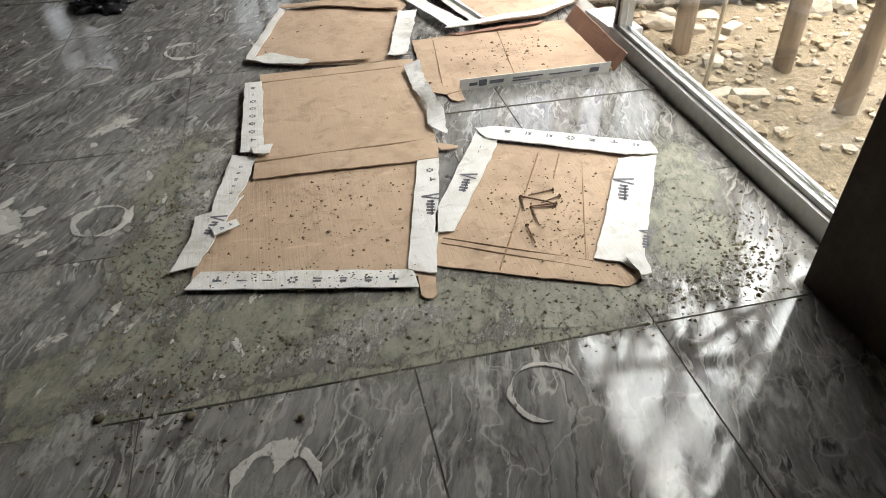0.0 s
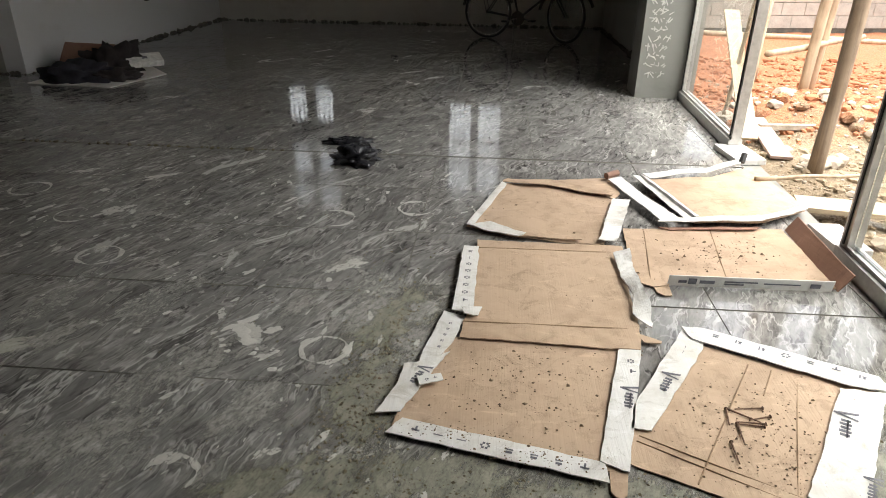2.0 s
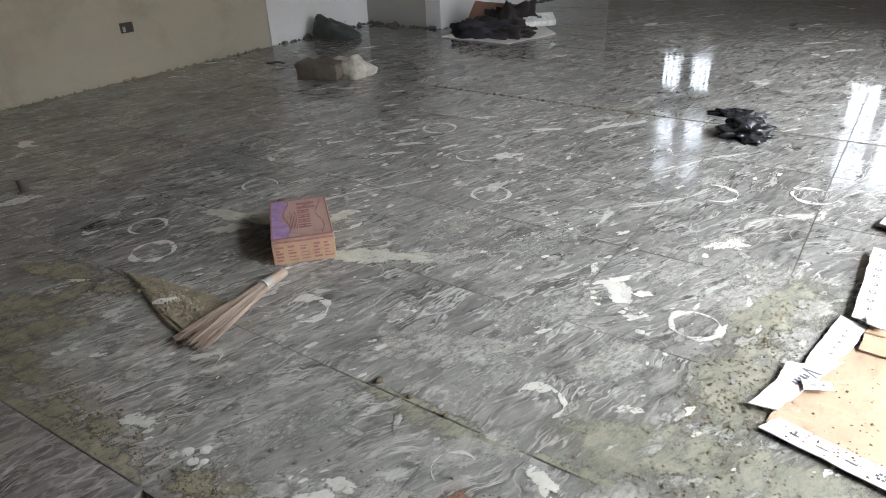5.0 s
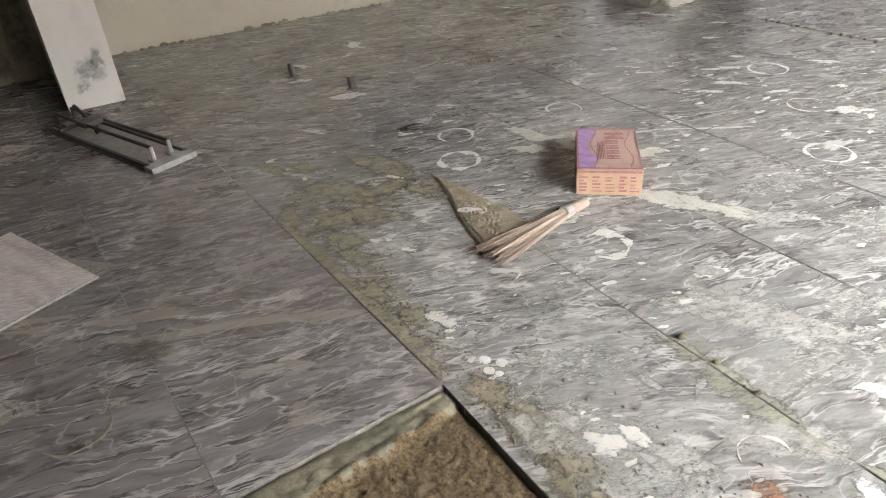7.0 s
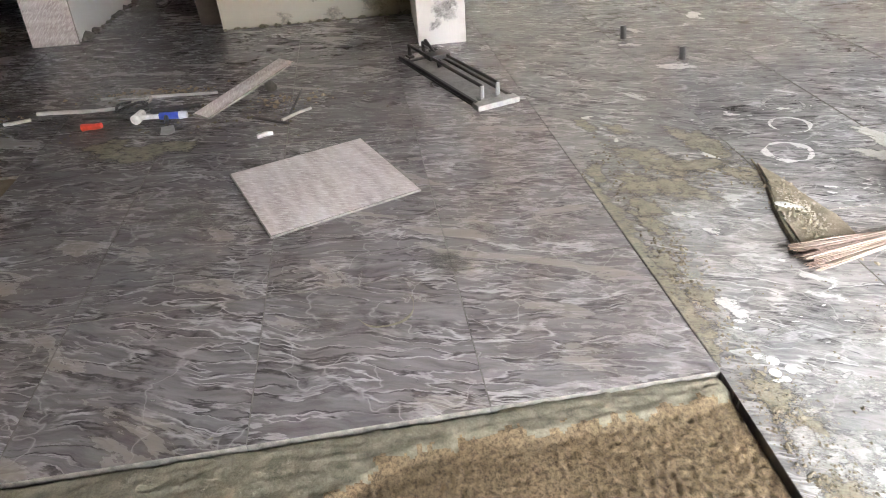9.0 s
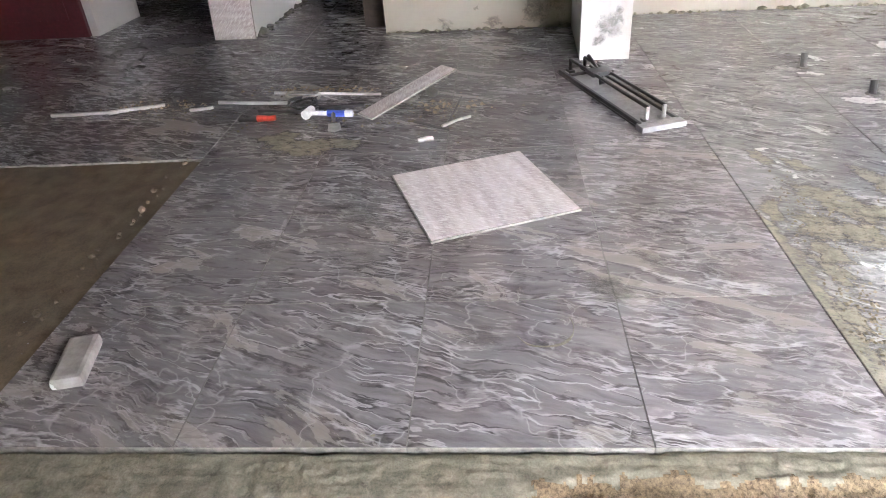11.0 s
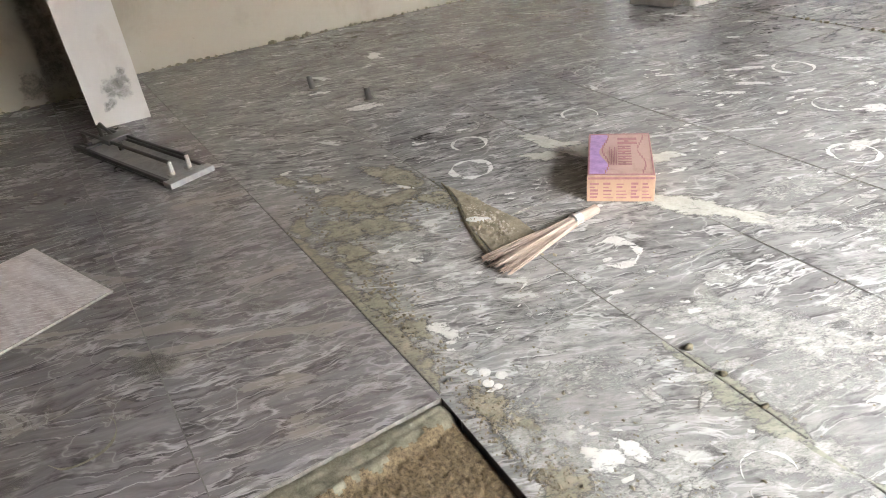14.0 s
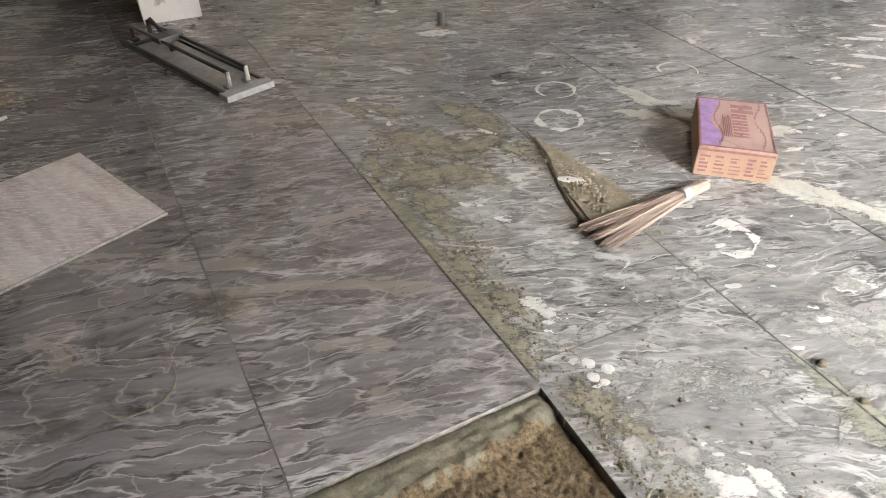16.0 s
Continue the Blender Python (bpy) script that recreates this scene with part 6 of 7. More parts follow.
for x, y, r, s, q in ((-0.67, 1.99, 0.04, 2.2, 2.1), (-0.60, 1.90, 0.022, 1.8, 2.4), (-0.73, 1.91, 0.014, 1.2, 0), (-0.71, 1.95, 0.012, 1.2, 0), (-0.45, 2.55, 0.05, 2.0, 0.9), (-0.38, 2.49, 0.02, 2.2, 2.2),
                      (-1.27, 1.46, 0.035, 1.9, 1.0), (-1.55, 3.0, 0.045, 2.6, 1.1), (-2.1, 3.38, 0.04, 3.0, 0.9), (-1.3, 2.95, 0.03, 1.8, 1.1), (-0.53, 1.05, 0.032, 2.2, -0.6),
                      (-0.95, 0.72, 0.04, 1.5, 0.3), (-0.78, 0.66, 0.035, 1.5, 1.3), (-1.1, 0.6, 0.035, 1.7, 0.2), (-0.52, 0.86, 0.02, 2.0, 1.9), (-2.3, 2.6, 0.03, 2.2, 1.2), (-3.65, 1.30, 0.07, 2.1, 1.3),
                      (-3.62, 1.45, 0.05, 1.6, 0.9), (-4.08, 1.1, 0.05, 1.7, 1.2), (-2.9, 1.86, 0.03, 2.0, 1.2), (-3.3, 0.62, 0.03, 2.0, 1.4), (-0.09, 1.02, 0.02, 1.8, 0.9)):
    solo("cement_splash", add_blob(bmesh.new(), x, y, r, 0.0006, 0.0022, ring_rng, s, q, 30, 0.55), SPLASH if r > 0.034 and x > -1.0 else SPLASH_SOFT, "dried white cement splash on the tiles", "cement splash", "cement splashes")

# the pale slurry run beside the printed box
patches("cement_slurry", "pale run of dried cement slurry by the box", "cement splash", SLURRY,
        ((-1.70, 1.71, 0.06, 1.8, 0.5), (-1.60, 1.76, 0.062, 2.2, 0.5), (-1.49, 1.82, 0.04, 2.2, 0.5), (-1.43, 1.82, 0.02, 3.0, 0.6), (-1.45, 1.87, 0.016, 3.4, 0.4), (-2.44, 1.7, 0.022, 3.6, 0.2), (-2.43, 1.74, 0.02, 3.6, 0.6), (-2.38, 1.78, 0.022, 3.4, 1.0), (-2.31, 1.82, 0.02, 3.4, 1.3), (-2.35, 1.62, 0.045, 2.2, 0.9), (-2.5, 1.72, 0.03, 2.4, 0.6), (-2.28, 1.78, 0.04, 1.6, 0.3), (-2.0, 1.98, 0.045, 1.8, 1.2)), 0.55)

# ---- countless small droplets and crumbs ----
dr = random.Random(51)


def splatter(name, n, x0, x1, y0, y1, lo, hi, material, label, turn=1.2, limit=0.0, skip=None):
    bm = bmesh.new()
    made = 0
    while made < n:
        x, y = dr.uniform(x0, x1), dr.uniform(y0, y1)
        if noise.noise((x * 1.3, y * 1.3, 3.0)) < limit - 0.35 * dr.random() or (skip and skip(x, y)):
            continue
        r = lo * (hi / lo) ** (dr.random() ** 2.2)
        add_blob(bm, x, y, r * 0.8, 0.0005, min(0.0018, r * 0.12), dr, dr.uniform(1.0, 3.6), turn + dr.gauss(0, 0.3), 11, 0.55)
        made += 1
    return solo(name, bm, material, label, "cement droplets", kind="stuff")


def off_floor(x, y):
    return (x > -1.36 and y < 0.54) or x > facade_x(y) - 0.05


splatter("cement_droplets", 520, -3.0, 0.1, 0.6, 3.8, 0.004, 0.024, SPLASH, "many small white cement droplets", 1.3, 0.1, off_floor)
splatter("cement_droplets", 420, -1.5, -0.02, 0.65, 2.5, 0.004, 0.03, SPLASH_SOFT, "dense white streaks of spattered cement", 1.15, -0.1, off_floor)
splatter("cement_droplets", 1900, -4.4, 0.3, 0.6, 4.8, 0.003, 0.02, SPLASH_DIM, "thin grey cement droplets", 1.35, 0.05, off_floor)
splatter("cement_droplets", 380, -4.6, -1.4, -2.0, 0.6, 0.002, 0.011, SPLASH_DIM, "few small cement specks on fresh tiles", 1.8, 0.1, off_floor)
splatter("cement_droplets", 350, -0.9, 1.4, 0.55, 1.2, 0.002, 0.008, SPLASH_DIM, "small cement specks on the near tiles", 1.2, 0.0, off_floor)


def crumbs(name, n, spots, lo, hi, material, label, z=0.0005):
    bm = bmesh.new()
    for _ in range(n):
        x, y, s, sy = spots[dr.randrange(len(spots))]
        px, py = dr.gauss(x, s), dr.gauss(y, sy)
        if px > facade_x(py) - 0.02 or (px > X_NEW and py < Y0):
            continue
        add_crumb(bm, px, py, z, lo * (hi / lo) ** (dr.random() ** 2), dr)
    return solo(name, bm, material, label, "crumbs", kind="stuff")


crumbs("crumbs", 2600, [(0.1, 1.25, 0.2, 0.06), (0.45, 1.3, 0.25, 0.08), (0.9, 1.2, 0.2, 0.06), (-0.2, 1.2, 0.12, 0.12), (-0.2, 2.0, 0.1, 0.3), (-0.22, 1.6, 0.08, 0.3)], 0.002, 0.008, CRUMB, "dark crumbs scattered round the cartons")
crumbs("crumbs", 900, [(1.3, 1.5, 0.1, 0.16), (1.38, 1.35, 0.08, 0.1), (1.25, 1.25, 0.1, 0.06)], 0.002, 0.009, CRUMB, "brown sweepings beside the glazing")
crumbs("crumbs", 1000, [(-1.5, 0.6, 0.1, 0.03), (-1.75, 0.6, 0.12, 0.04), (-2.0, 0.65, 0.15, 0.05), (-2.3, 0.8, 0.15, 0.12), (-1.95, 1.12, 0.12, 0.04), (-1.2, 0.58, 0.08, 0.03), (-1.0, 0.58, 0.1, 0.03), (-0.9, 0.62, 0.15, 0.05)], 0.002, 0.009, SAND, "sandy mortar crumbs along the joints")
crumbs("crumbs", 1100, [(-2.3, 0.82, 0.14, 0.12), (-2.45, 0.62, 0.2, 0.05), (-2.05, 0.62, 0.16, 0.05), (-2.4, 1.02, 0.12, 0.06), (-1.7, 0.58, 0.15, 0.03)], 0.002, 0.009, CRUMB, "dark gritty crumbs over the olive mortar")
crumbs("crumbs", 900, [(-1.2, 0.6, 0.08, 0.03), (-1.05, 0.62, 0.12, 0.04), (-0.85, 0.6, 0.12, 0.03)], 0.0015, 0.007, SAND, "olive grit along the open bed")
crumbs("crumbs", 700, [(-0.95, 0.62, 0.22, 0.06), (-1.15, 0.6, 0.1, 0.05), (-0.8, 0.8, 0.2, 0.12)], 0.002, 0.007, CRUMB, "dark grit beside the open bed")
crumbs("crumbs", 900, [(-0.9, 1.3, 0.6, 0.3), (-1.2, 0.9, 0.5, 0.2), (-0.3, 2.6, 0.5, 0.6)], 0.0015, 0.006, CRUMB, "dark grit on the tiles")
crumbs("crumbs", 1500, [(0.25, 1.75, 0.16, 0.14), (0.4, 2.4, 0.17, 0.2), (0.9, 1.65, 0.14, 0.14), (0.4, 3.2, 0.17, 0.15), (1.15, 2.8, 0.15, 0.12), (0.98, 1.5, 0.1, 0.1)], 0.0012, 0.0055, FLECK, "brown flecks on the cardboard", 0.012)
crumbs("crumbs", 170, [(0.25, 1.75, 0.16, 0.14), (0.4, 2.4, 0.17, 0.2), (0.9, 1.65, 0.14, 0.14), (0.4, 3.2, 0.17, 0.15), (1.15, 2.8, 0.15, 0.12)], 0.004, 0.011, FLECK, "brown clods of dirt on the cardboard", 0.012)
crumbs("crumbs", 380, [(0.25, 1.8, 0.2, 0.2), (0.4, 2.4, 0.22, 0.25), (0.95, 1.7, 0.18, 0.18), (0.4, 3.2, 0.2, 0.2)], 0.0015, 0.006, FLECK, "brown crumbs on the cardboard", 0.012)
crumbs("crumbs", 450, [(-2.0, 1.1, 0.1, 0.035), (-1.9, 1.08, 0.06, 0.04), (-2.15, 1.13, 0.08, 0.02)], 0.002, 0.012, SAND, "broken sandy crumbs on a mortar wedge", 0.013)
crumbs("crumbs", 300, [(-1.93, 1.1, 0.06, 0.03), (-2.05, 1.12, 0.06, 0.02)], 0.002, 0.009, STONE, "pale granules on a mortar wedge", 0.013)
crumbs("crumbs", 260, [(0.05, 1.53, 0.12, 0.02), (0.3, 1.45, 0.1, 0.02)], 0.0012, 0.005, FLECK, "brown crumbs on the printed flap", 0.016)
crumbs("crumbs", 900, [(-0.19, 1.75, 0.05, 0.2), (-0.17, 2.1, 0.05, 0.15), (-0.24, 1.6, 0.06, 0.1)], 0.0015, 0.009, SAND, "pale olive crumbs beside the cartons")
crumbs("crumbs", 420, [(-3.98, -1.75, 0.03, 0.14), (-3.95, -1.45, 0.03, 0.14), (-3.75, -2.5, 0.05, 0.16), (-3.62, -0.8, 0.06, 0.1)], 0.004, 0.018, SAND_CLOD, "pale mortar rubble swept together behind the tools")
crumbs("crumbs", 300, [(-3.5, -1.5, 0.15, 0.3), (-3.5, -0.9, 0.15, 0.2), (-3.65, -2.3, 0.1, 0.3)], 0.003, 0.014, CRUMB, "rubble crumbs around the tools")
for x, y, r in ((-1.1, 1.148, 0.013), (-0.09, 1.10, 0.011), (-0.28, 1.14, 0.012), (-0.98, 1.14, 0.01), (-0.85, 1.13, 0.009), (0.14, 1.04, 0.01)):
    solo("mortar_lump", add_lump(bmesh.new(), x, y, r * 0.5, r, dr, 0.7, 2), CRUMB, "small dark lump of mortar on a joint", "mortar lump", "mortar lumps", smooth=True)
for i in range(5):
    y = dr.uniform(-1.2, 0.4)
    r = dr.uniform(0.005, 0.016)
    solo("mortar_lump", add_lump(bmesh.new(), X_NEW + dr.uniform(0.012, 0.04), y + dr.uniform(-0.015, 0.015), -0.006, r, dr, 0.45, 2), MORTAR, "small lump of mortar at the tile edge", "mortar lump", "mortar lumps", smooth=True)


# ---- outside: timber props, planks, rubble ----
def prop(x, y, r, top, lean, seed, material, label):
    """A rough pole standing in the soil."""
    z = ground_height(x, y) - 0.05
    p = solo("timber_prop", tube((x, y, z), (x + lean[0], y + lean[1], top), r, r * 0.85, 12, 0.03, 14, seed), material, label, "prop", "props outside", smooth=True)
    return p


prop(2.167, 4.265, 0.048, 3.4, (0.12, 0.1), 1.0, TIMBER, "rough round timber prop standing in sand")
prop(2.02, 2.80, 0.046, 3.4, (0.05, 0.12), 2.0, TIMBER, "rough round timber prop standing in sand")
prop(2.36, 2.52, 0.044, 3.4, (-0.05, 0.06), 3.0, TIMBER, "rough round timber prop standing in sand")
prop(2.30, 2.06, 0.042, 3.4, (0.08, 0.02), 4.0, TIMBER, "rough round timber prop standing in sand")
prop(2.62, 3.55, 0.05, 3.4, (0.1, 0.1), 14.0, TIMBER, "rough round timber prop standing in sand")
prop(2.87, 6.25, 0.045, 3.4, (0.15, 0.1), 5.0, BAMBOO, "pale bamboo prop standing in red soil")
prop(3.05, 6.55, 0.035, 3.4, (0.1, -0.2), 6.0, BAMBOO, "pale bamboo prop standing in red soil")
prop(3.55, 6.95, 0.04, 3.2, (0.0, 0.1), 7.0, BAMBOO, "pale bamboo prop standing in red soil")
prop(2.9, 7.6, 0.045, 3.2, (-0.15, 0.2), 8.0, TIMBER, "weathered timber prop standing in red soil")
prop(2.25, 0.2, 0.05, 3.4, (0.05, 0.05), 9.0, TIMBER, "rough round timber prop standing in sand")
prop(2.3, -1.6, 0.05, 3.4, (0.0, 0.1), 10.0, TIMBER, "rough round timber prop standing in sand")


def brace(a, b, r, seed, material, label):
    return solo("timber_brace", tube(a, b, r, r * 0.9, 8, 0.02, 10, seed), material, label, "brace", "braces outside", smooth=True)


brace((2.30, 1.75, 0.5), (2.42, 2.75, 2.3), 0.03, 1.0, TIMBER, "slanting timber brace between props")
brace((2.36, 2.75, 0.6), (2.25, 1.55, 2.2), 0.03, 2.0, TIMBER, "slanting timber brace between props")
brace((2.20, 1.2, 1.25), (2.25, 3.2, 1.3), 0.028, 3.0, TIMBER, "level timber brace between props")
brace((2.12, 2.6, 1.9), (2.2, 4.6, 1.95), 0.028, 4.0, TIMBER, "level timber brace between props")
brace((2.30, 1.80, 1.2), (2.30, 3.45, 3.1), 0.045, 14.0, TIMBER, "slanting timber brace between props")
brace((2.34, 3.4, 1.15), (2.34, 1.9, 3.0), 0.045, 15.0, TIMBER, "slanting timber brace between props")
brace((2.26, 1.5, 1.85), (2.26, 3.0, 1.9), 0.04, 16.0, TIMBER, "level timber brace between props")
brace((2.4, 6.0, 0.42), (3.6, 6.9, 0.47), 0.028, 5.0, BAMBOO, "level bamboo rail tied to props")
brace((2.2, 7.2, 0.9), (4.6, 7.0, 0.92), 0.035, 6.0, BAMBOO, "level bamboo rail tied to props")
brace((2.15, 8.2, 0.35), (4.9, 7.6, 0.32), 0.03, 7.0, BAMBOO, "level bamboo rail tied to props")
brace((2.0, 5.2, 0.0), (2.35, 5.9, 1.5), 0.018, 8.0, BAMBOO, "thin bamboo leaning beside the glazing")
brace((1.98, 5.5, 0.0), (2.2, 5.7, 1.7), 0.018, 9.0, BAMBOO, "thin bamboo leaning beside the glazing")
brace((1.80, 2.25, -0.04), (2.0, 2.6, 1.9), 0.008, 10.0, BAMBOO, "thin yellow cane leaning outside the glazing")
brace((1.64, 3.81, 0.045), (2.32, 3.97, 0.03), 0.013, 11.0, BAMBOO, "thin pale stick lying over the doorway")
brace((2.2, -1.6, 0.4), (2.3, 0.4, 2.4), 0.03, 12.0, TIMBER, "slanting timber brace between props")
brace((2.3, 0.3, 0.4), (2.2, -1.5, 2.2), 0.03, 13.0, TIMBER, "slanting timber brace between props")


def plank(a, b, width, thick, material, label, z0, z1, seed):
    a, b = Vector((*a, z0)), Vector((*b, z1))
    length = (b - a).length
    bm = bmesh.new()
    add_box(bm, 0, length, -width / 2, width / 2, -thick / 2, thick / 2, 0.003)
    ob = solo("plank", bm, material, label, "plank", "planks outside")
    d = (b - a).normalized()
    w = Vector((-d.y, d.x, 0)).normalized()
    m = Matrix((d, w, d.cross(w))).transposed().to_4x4()
    ob.matrix_basis = Matrix.Translation(a) @ m
    return ob


plank((1.80, 3.60), (3.6, 3.20), 0.20, 0.028, PLANK, "pale yellow plank lying across the doorway", -0.02, 0.0, 1)
plank((2.36, 6.45), (2.05, 4.47), 0.14, 0.02, PLANK_BROWN, "pinkish brown plank lying on the soil", 0.03, -0.025, 2)
plank((2.15, 5.2), (2.75, 5.25), 0.05, 0.04, STONE, "pale rough batten half buried in soil", 0.0, 0.0, 3)
plank((2.08, 6.1), (1.98, 4.9), 0.12, 0.02, PLANK, "pale plank leaning outside the glazing", 0.75, -0.02, 4)


def white_slab(at, turn, w, d, label):
    s = thing("foam_block", label, "foam block", at, turn, "white blocks by the doorway")
    part("body", box(0, w, 0, d, 0, 0.035, 0.004), CARD_WHITE, s)
    bm = bmesh.new()
    rng = random.Random(int(w * 100))
    for _ in range(9):
        x, y = rng.uniform(0.03, w - 0.05), rng.uniform(0.03, d - 0.05)
        add_box(bm, x, x + rng.uniform(0.01, 0.03), y, y + 0.008, 0.0352, 0.0358)
    part("specks", bm, PRINT, s, "small dark specks")


white_slab((1.66, 4.19, 0.0), 6, 0.19, 0.36, "flat white printed card block at the door frame")
white_slab((1.69, 2.86, 0.0), 3, 0.15, 0.31, "flat white printed card block behind the carton tray")

rub = random.Random(61)
for i in range(46):
    x, y = rub.uniform(1.95, 4.2), rub.uniform(1.4, 6.4)
    r = rub.uniform(0.035, 0.10)
    ob = solo("rubble_stone", add_lump(bmesh.new(), 0, 0, 0, r, rub, 0.6, 2), STONE, "pale lump of rubble on the sand", "stone", "rubble stones")
    ob.matrix_basis = pose(x, y, ground_height(x, y) + r * 0.25)
for i in range(22):
    x, y = rub.gauss(2.75, 0.3), rub.gauss(5.55, 0.35)
    r = rub.uniform(0.03, 0.08)
    ob = solo("rubble_stone", add_lump(bmesh.new(), 0, 0, 0, r, rub, 0.7, 2), STONE if i % 3 else SOIL, "lump of rubble in the red soil heap", "stone", "rubble stones")
    ob.matrix_basis = pose(x, y, ground_height(x, y) + r * 0.3)
for x, y, turn in ((1.96, 2.36, 20), (2.05, 2.3, -10), (2.4, 3.0, 35), (2.2, 3.05, -15)):
    ob = solo("broken_block", box(-0.075, 0.075, -0.03, 0.03, 0, 0.04, 0.008), STONE, "broken pale block lying on the sand", "block", "broken blocks")
    ob.matrix_basis = pose(x, y, ground_height(x, y) - 0.012, 4, 3, turn)
bm = bmesh.new()
for _ in range(1500):
    x, y = rub.uniform(1.85, 4.6), rub.uniform(1.2, 7.5)
    add_lump(bm, x, y, ground_height(x, y) + 0.004, 0.007 * (5.0 ** (rub.random() ** 2)), rub, 0.7, 1)
solo("gravel", bm, STONE, "loose gravel and lumps on the sand", "gravel", kind="stuff")
bm = bmesh.new()
for _ in range(2600):
    x, y = rub.uniform(1.85, 3.6), rub.uniform(1.2, 5.4)
    if noise.noise((x * 2.2, y * 2.2, 9.0)) > rub.uniform(-0.35, 0.35):
        add_lump(bm, x, y, ground_height(x, y) + 0.004, 0.008 * (5.0 ** (rub.random() ** 1.8)), rub, 0.65, 1)
solo("sand_clods", bm, SAND_CLOD, "loose brown clods and rubble on the sand", "clods", kind="stuff")
bm = bmesh.new()
for _ in range(1500):
    x, y = rub.uniform(2.0, 5.5), rub.uniform(5.0, 9.0)
    add_lump(bm, x, y, ground_height(x, y) + 0.005, 0.014 * (5.0 ** (rub.random() ** 1.8)), rub, 0.65, 1)
solo("soil_clods", bm, RED_CLOD, "loose clods of red soil", "clods", kind="stuff")
heap("cement_sack", (3.72, 4.9, -0.07), 30, crumple(0.3, 0.7, 12.0, 1.3, 0.9, 0.5, 1.8), SACK, "pale woven sack slumped on the ground", "sack")
heap("cement_sack", (4.1, 5.5, -0.07), 70, crumple(0.32, 0.8, 14.0, 1.3, 0.9, 0.5, 1.8), SACK_GREY, "grey cement sack slumped on the ground", "sack")


# ---- low block wall and greenery at the far edge of the yard ----
yard = thing("boundary_wall", "low grey wall of concrete blocks round the yard", "wall", (2.2, 11.5, 0), 9.5, "", "structure")
part("footing", box(0, 24, 0.01, 0.17, -0.3, 0.0), GROUT, yard)
block_mesh = mesh_of("block", box(-0.197, 0.197, -0.09, 0.09, -0.097, 0.097, 0.006), BLOCK)
block_rng = random.Random(71)
for row in range(4):
    for i in range(26):
        ob = new("block", block_mesh)
        ob.parent = yard
        ob.matrix_basis = pose(0.2 + 0.4 * i + (0.2 if row % 2 else 0), 0.09 + block_rng.uniform(-0.004, 0.004), 0.1 + 0.2 * row)


def bush(x, y, w, h, seed):
    b = thing("bush", "leafy green bush behind the block wall", "bush", (x, y, -0.1), 0, "bushes")
    rng, stems, leaves = random.Random(seed), bmesh.new(), bmesh.new()
    for i in range(14):
        q = rng.uniform(0, 6.3)
        tip = Vector((w * rng.uniform(0.2, 1) * math.cos(q), w * rng.uniform(0.2, 1) * math.sin(q), h * rng.uniform(0.5, 1)))
        add_tube(stems, (0.1 * math.cos(q), 0.1 * math.sin(q), 0), tip, 0.02, 0.006, 6, 0.08, 5, seed + i)
        for _ in range(90):
            c = tip * rng.uniform(0.35, 1.05) + Vector((rng.gauss(0, 0.16), rng.gauss(0, 0.16), rng.gauss(0, 0.14)))
            u = Vector((rng.gauss(0, 1), rng.gauss(0, 1), rng.gauss(0, 0.6))).normalized() * rng.uniform(0.05, 0.1)
            k = u.orthogonal().normalized() * u.length * 0.4
            leaves.faces.new([leaves.verts.new(p) for p in (c - u, c + k, c + u, c - k)])
    part("stems", stems, TIMBER, b)
    tagged(part("leaves", leaves, LEAF, b), kind="stuff")


for i in range(9):
    bush(2.6 + 1.15 * i, 13.0 + 0.2 * i + 0.4 * (i % 2), 0.8, 1.7 + 0.4 * (i % 3), 80 + i)


# ---- floor tiles, joints open between them ----
def tile_mesh(name, w, d, material, worn=0.0012):
    bm = bmesh.new()
    add_box(bm, -w / 2, w / 2, -d / 2, d / 2, -0.03, 0.0)
    top = [e for e in bm.edges if all(v.co.z > -0.001 for v in e.verts)]
    bmesh.ops.bevel(bm, geom=top, offset=worn, segments=1, affect="EDGES")
    me = mesh_of(name, bm, (material, TILE_EDGE, GROUT if worn > 0.001 else JOINT_FRESH))
    for p in me.polygons:
        p.material_index = 0 if p.normal.z > 0.9 else 2 if p.normal.z > 0.3 else 1
    return me


floor_old = thing("floor", "polished grey marble-patterned floor tiles under cement splashes", "floor", kind="structure")
floor_new = thing("floor_fresh", "freshly laid grey marble-patterned floor tiles smeared with mortar", "floor", kind="structure")
tile_rng = random.Random(7)
tile_store = {}
tile_rest = []


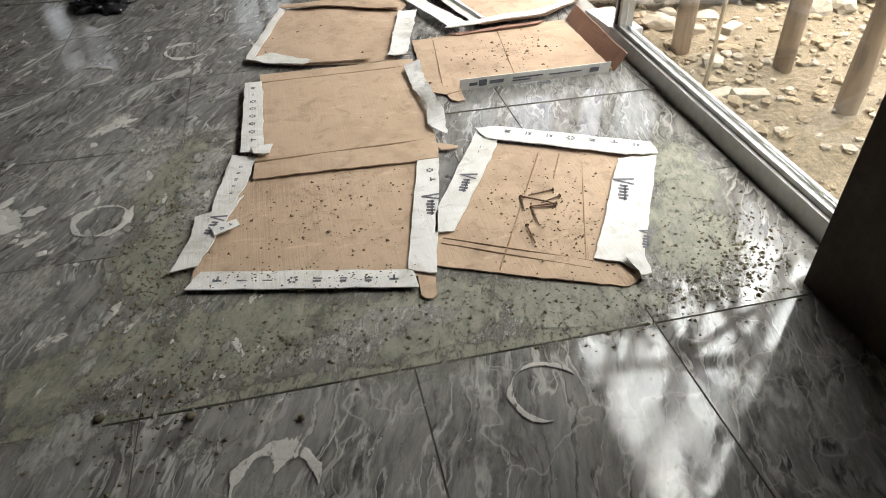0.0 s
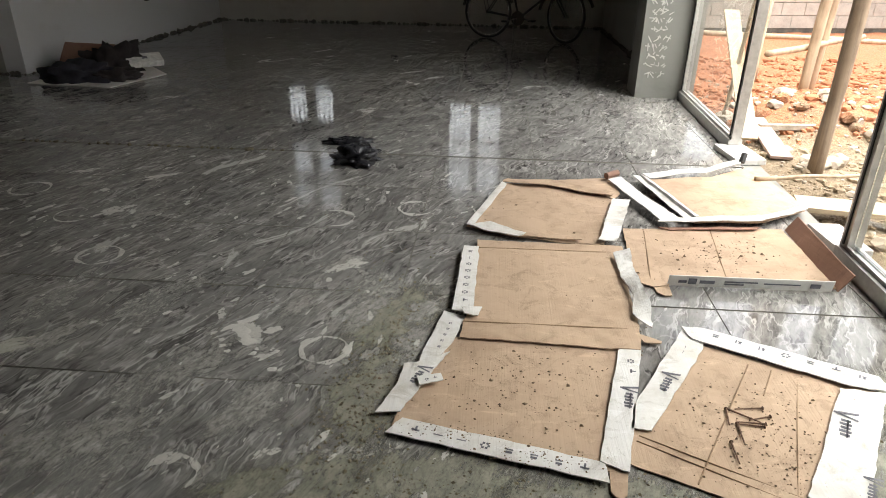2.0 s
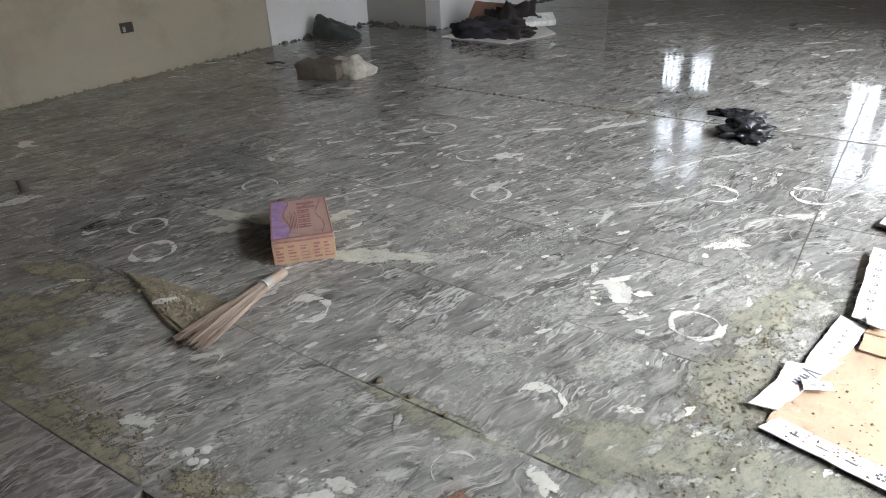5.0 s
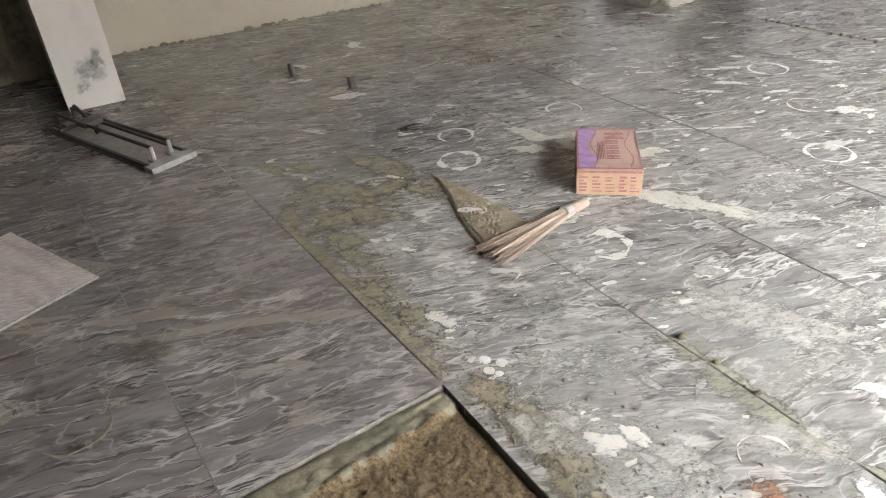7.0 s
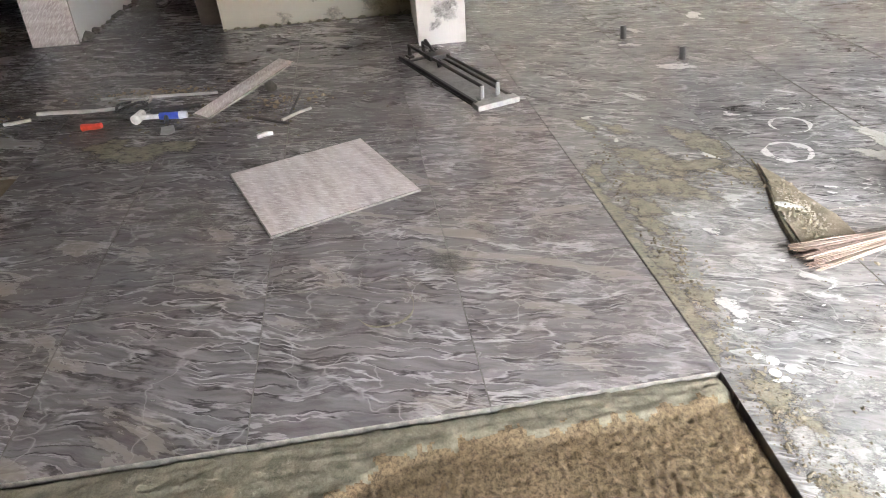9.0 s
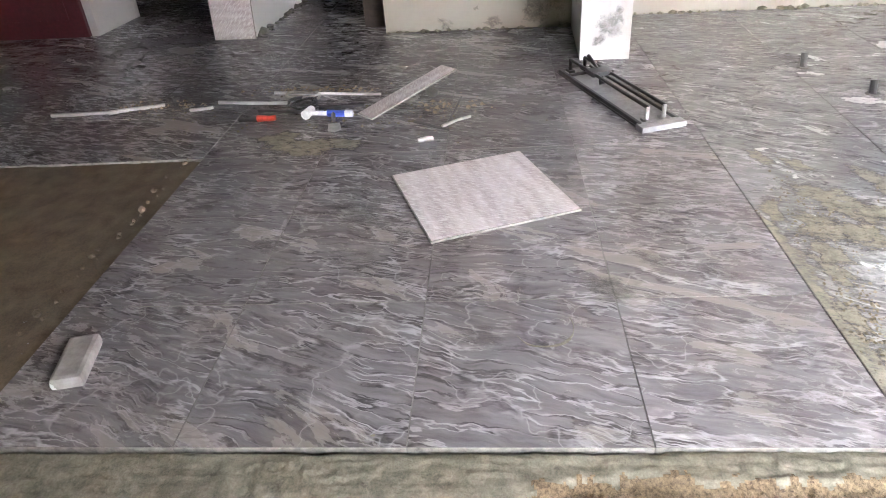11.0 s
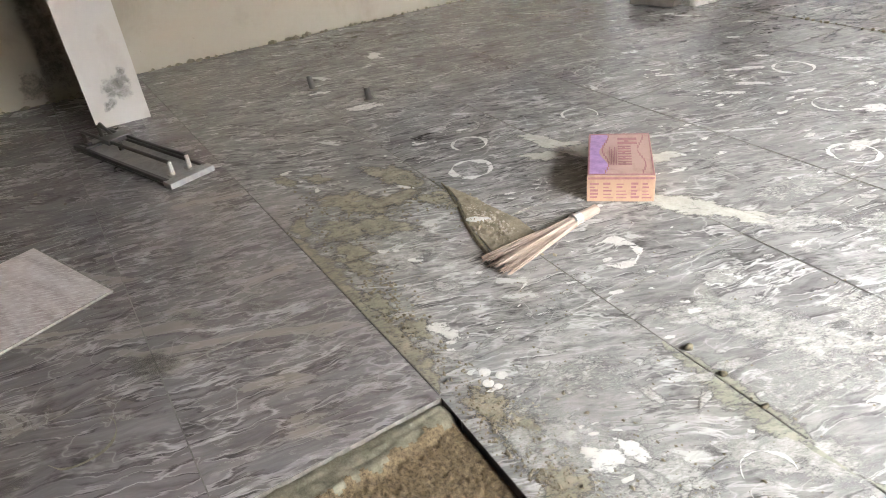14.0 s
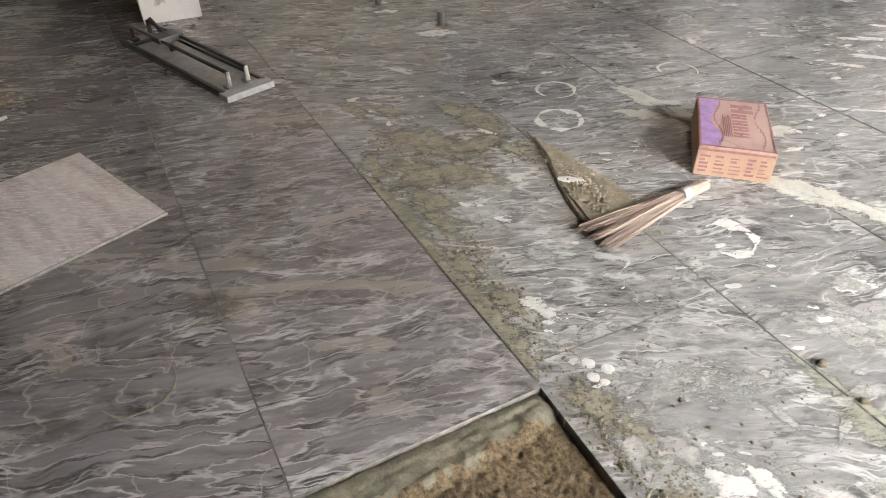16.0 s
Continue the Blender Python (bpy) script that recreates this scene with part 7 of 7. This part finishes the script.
def lay(x0, x1, y0, y1, parent, material, single=True):
    w, d = round(x1 - x0 - 0.0025, 4), round(y1 - y0 - 0.0025, 4)
    if w < 0.02 or d < 0.02:
        return
    place = ((x0 + x1) / 2, (y0 + y1) / 2, tile_rng.uniform(-0.0008, 0.0004))
    lean = (tile_rng.uniform(-0.07, 0.07), tile_rng.uniform(-0.07, 0.07))
    if not single:
        tile_rest.append((w, d, place))
        return
    key = (w, d, material.name)
    if key not in tile_store:
        tile_store[key] = tile_mesh("tile", w, d, material, 0.0006 if material is TILE_NEW else 0.0012)
    ob = new("tile", tile_store[key])
    ob.parent = parent
    ob.matrix_basis = pose(*place, *lean, 0)


for j in range(18):
    ya, yb = Y0 + PITCH * j + (0.02 if j == 6 else 0.005 if j == 3 else 0.0), min(Y0 + PITCH * (j + 1), FAR_Y - 0.002)
    for i in range(-10, 5):
        xa, xb = X_OLD + PITCH * i, X_OLD + PITCH * (i + 1)
        ym = 0.5 * (ya + yb)
        lo, hi = (WEST_X if ym < 6.3 else -4.43), (facade_x(ym) - 0.004 if ym < 6.1 else 1.8)
        xa, xb = max(xa, lo + 0.002), min(xb, hi)
        if xb - xa > 0.02 and (j > 0 or i > -2):
            lay(xa, xb, ya, yb, floor_old, TILE_OLD, ym < 8.2)
for j in range(-10, 0):
    ya, yb = Y0 + PITCH_NEW * j, Y0 + PITCH_NEW * (j + 1)
    for i in range(-13, 0):
        xa, xb = X_NEW + PITCH_NEW * i, X_NEW + PITCH_NEW * (i + 1)
        if (j < -4 and i >= -3) or (xb < WEST_X and ya > -1.2):
            continue
        lay(xa, xb, ya, yb, floor_new, TILE_NEW, xa > -7.5 or j >= -4)
skew(floor_new)
# the tiles of the first old row are cut along the joint with the askew floor
for i in range(-10, -1):
    xa, xb = max(X_OLD + PITCH * i, WEST_X) + 0.00125, X_OLD + PITCH * (i + 1) - 0.00125
    bm = bmesh.new()
    add_box(bm, xa, xb, 0.0, 1.0, -0.03, -0.0004)
    for v in bm.verts:
        v.co.y = Y0 + PITCH - 0.00125 if v.co.y > 0.5 else Y0 + min(0.0, (v.co.x - X_NEW) * math.tan(radians(ASKEW))) + 0.0012
    part("tile", bm, TILE_OLD, floor_old)
rest = bmesh.new()
for w, d, (x, y, z) in tile_rest:
    add_box(rest, x - w / 2, x + w / 2, y - d / 2, y + d / 2, -0.03, z)
tagged(part("far_tiles", rest, TILE_OLD, floor_old), kind="stuff")
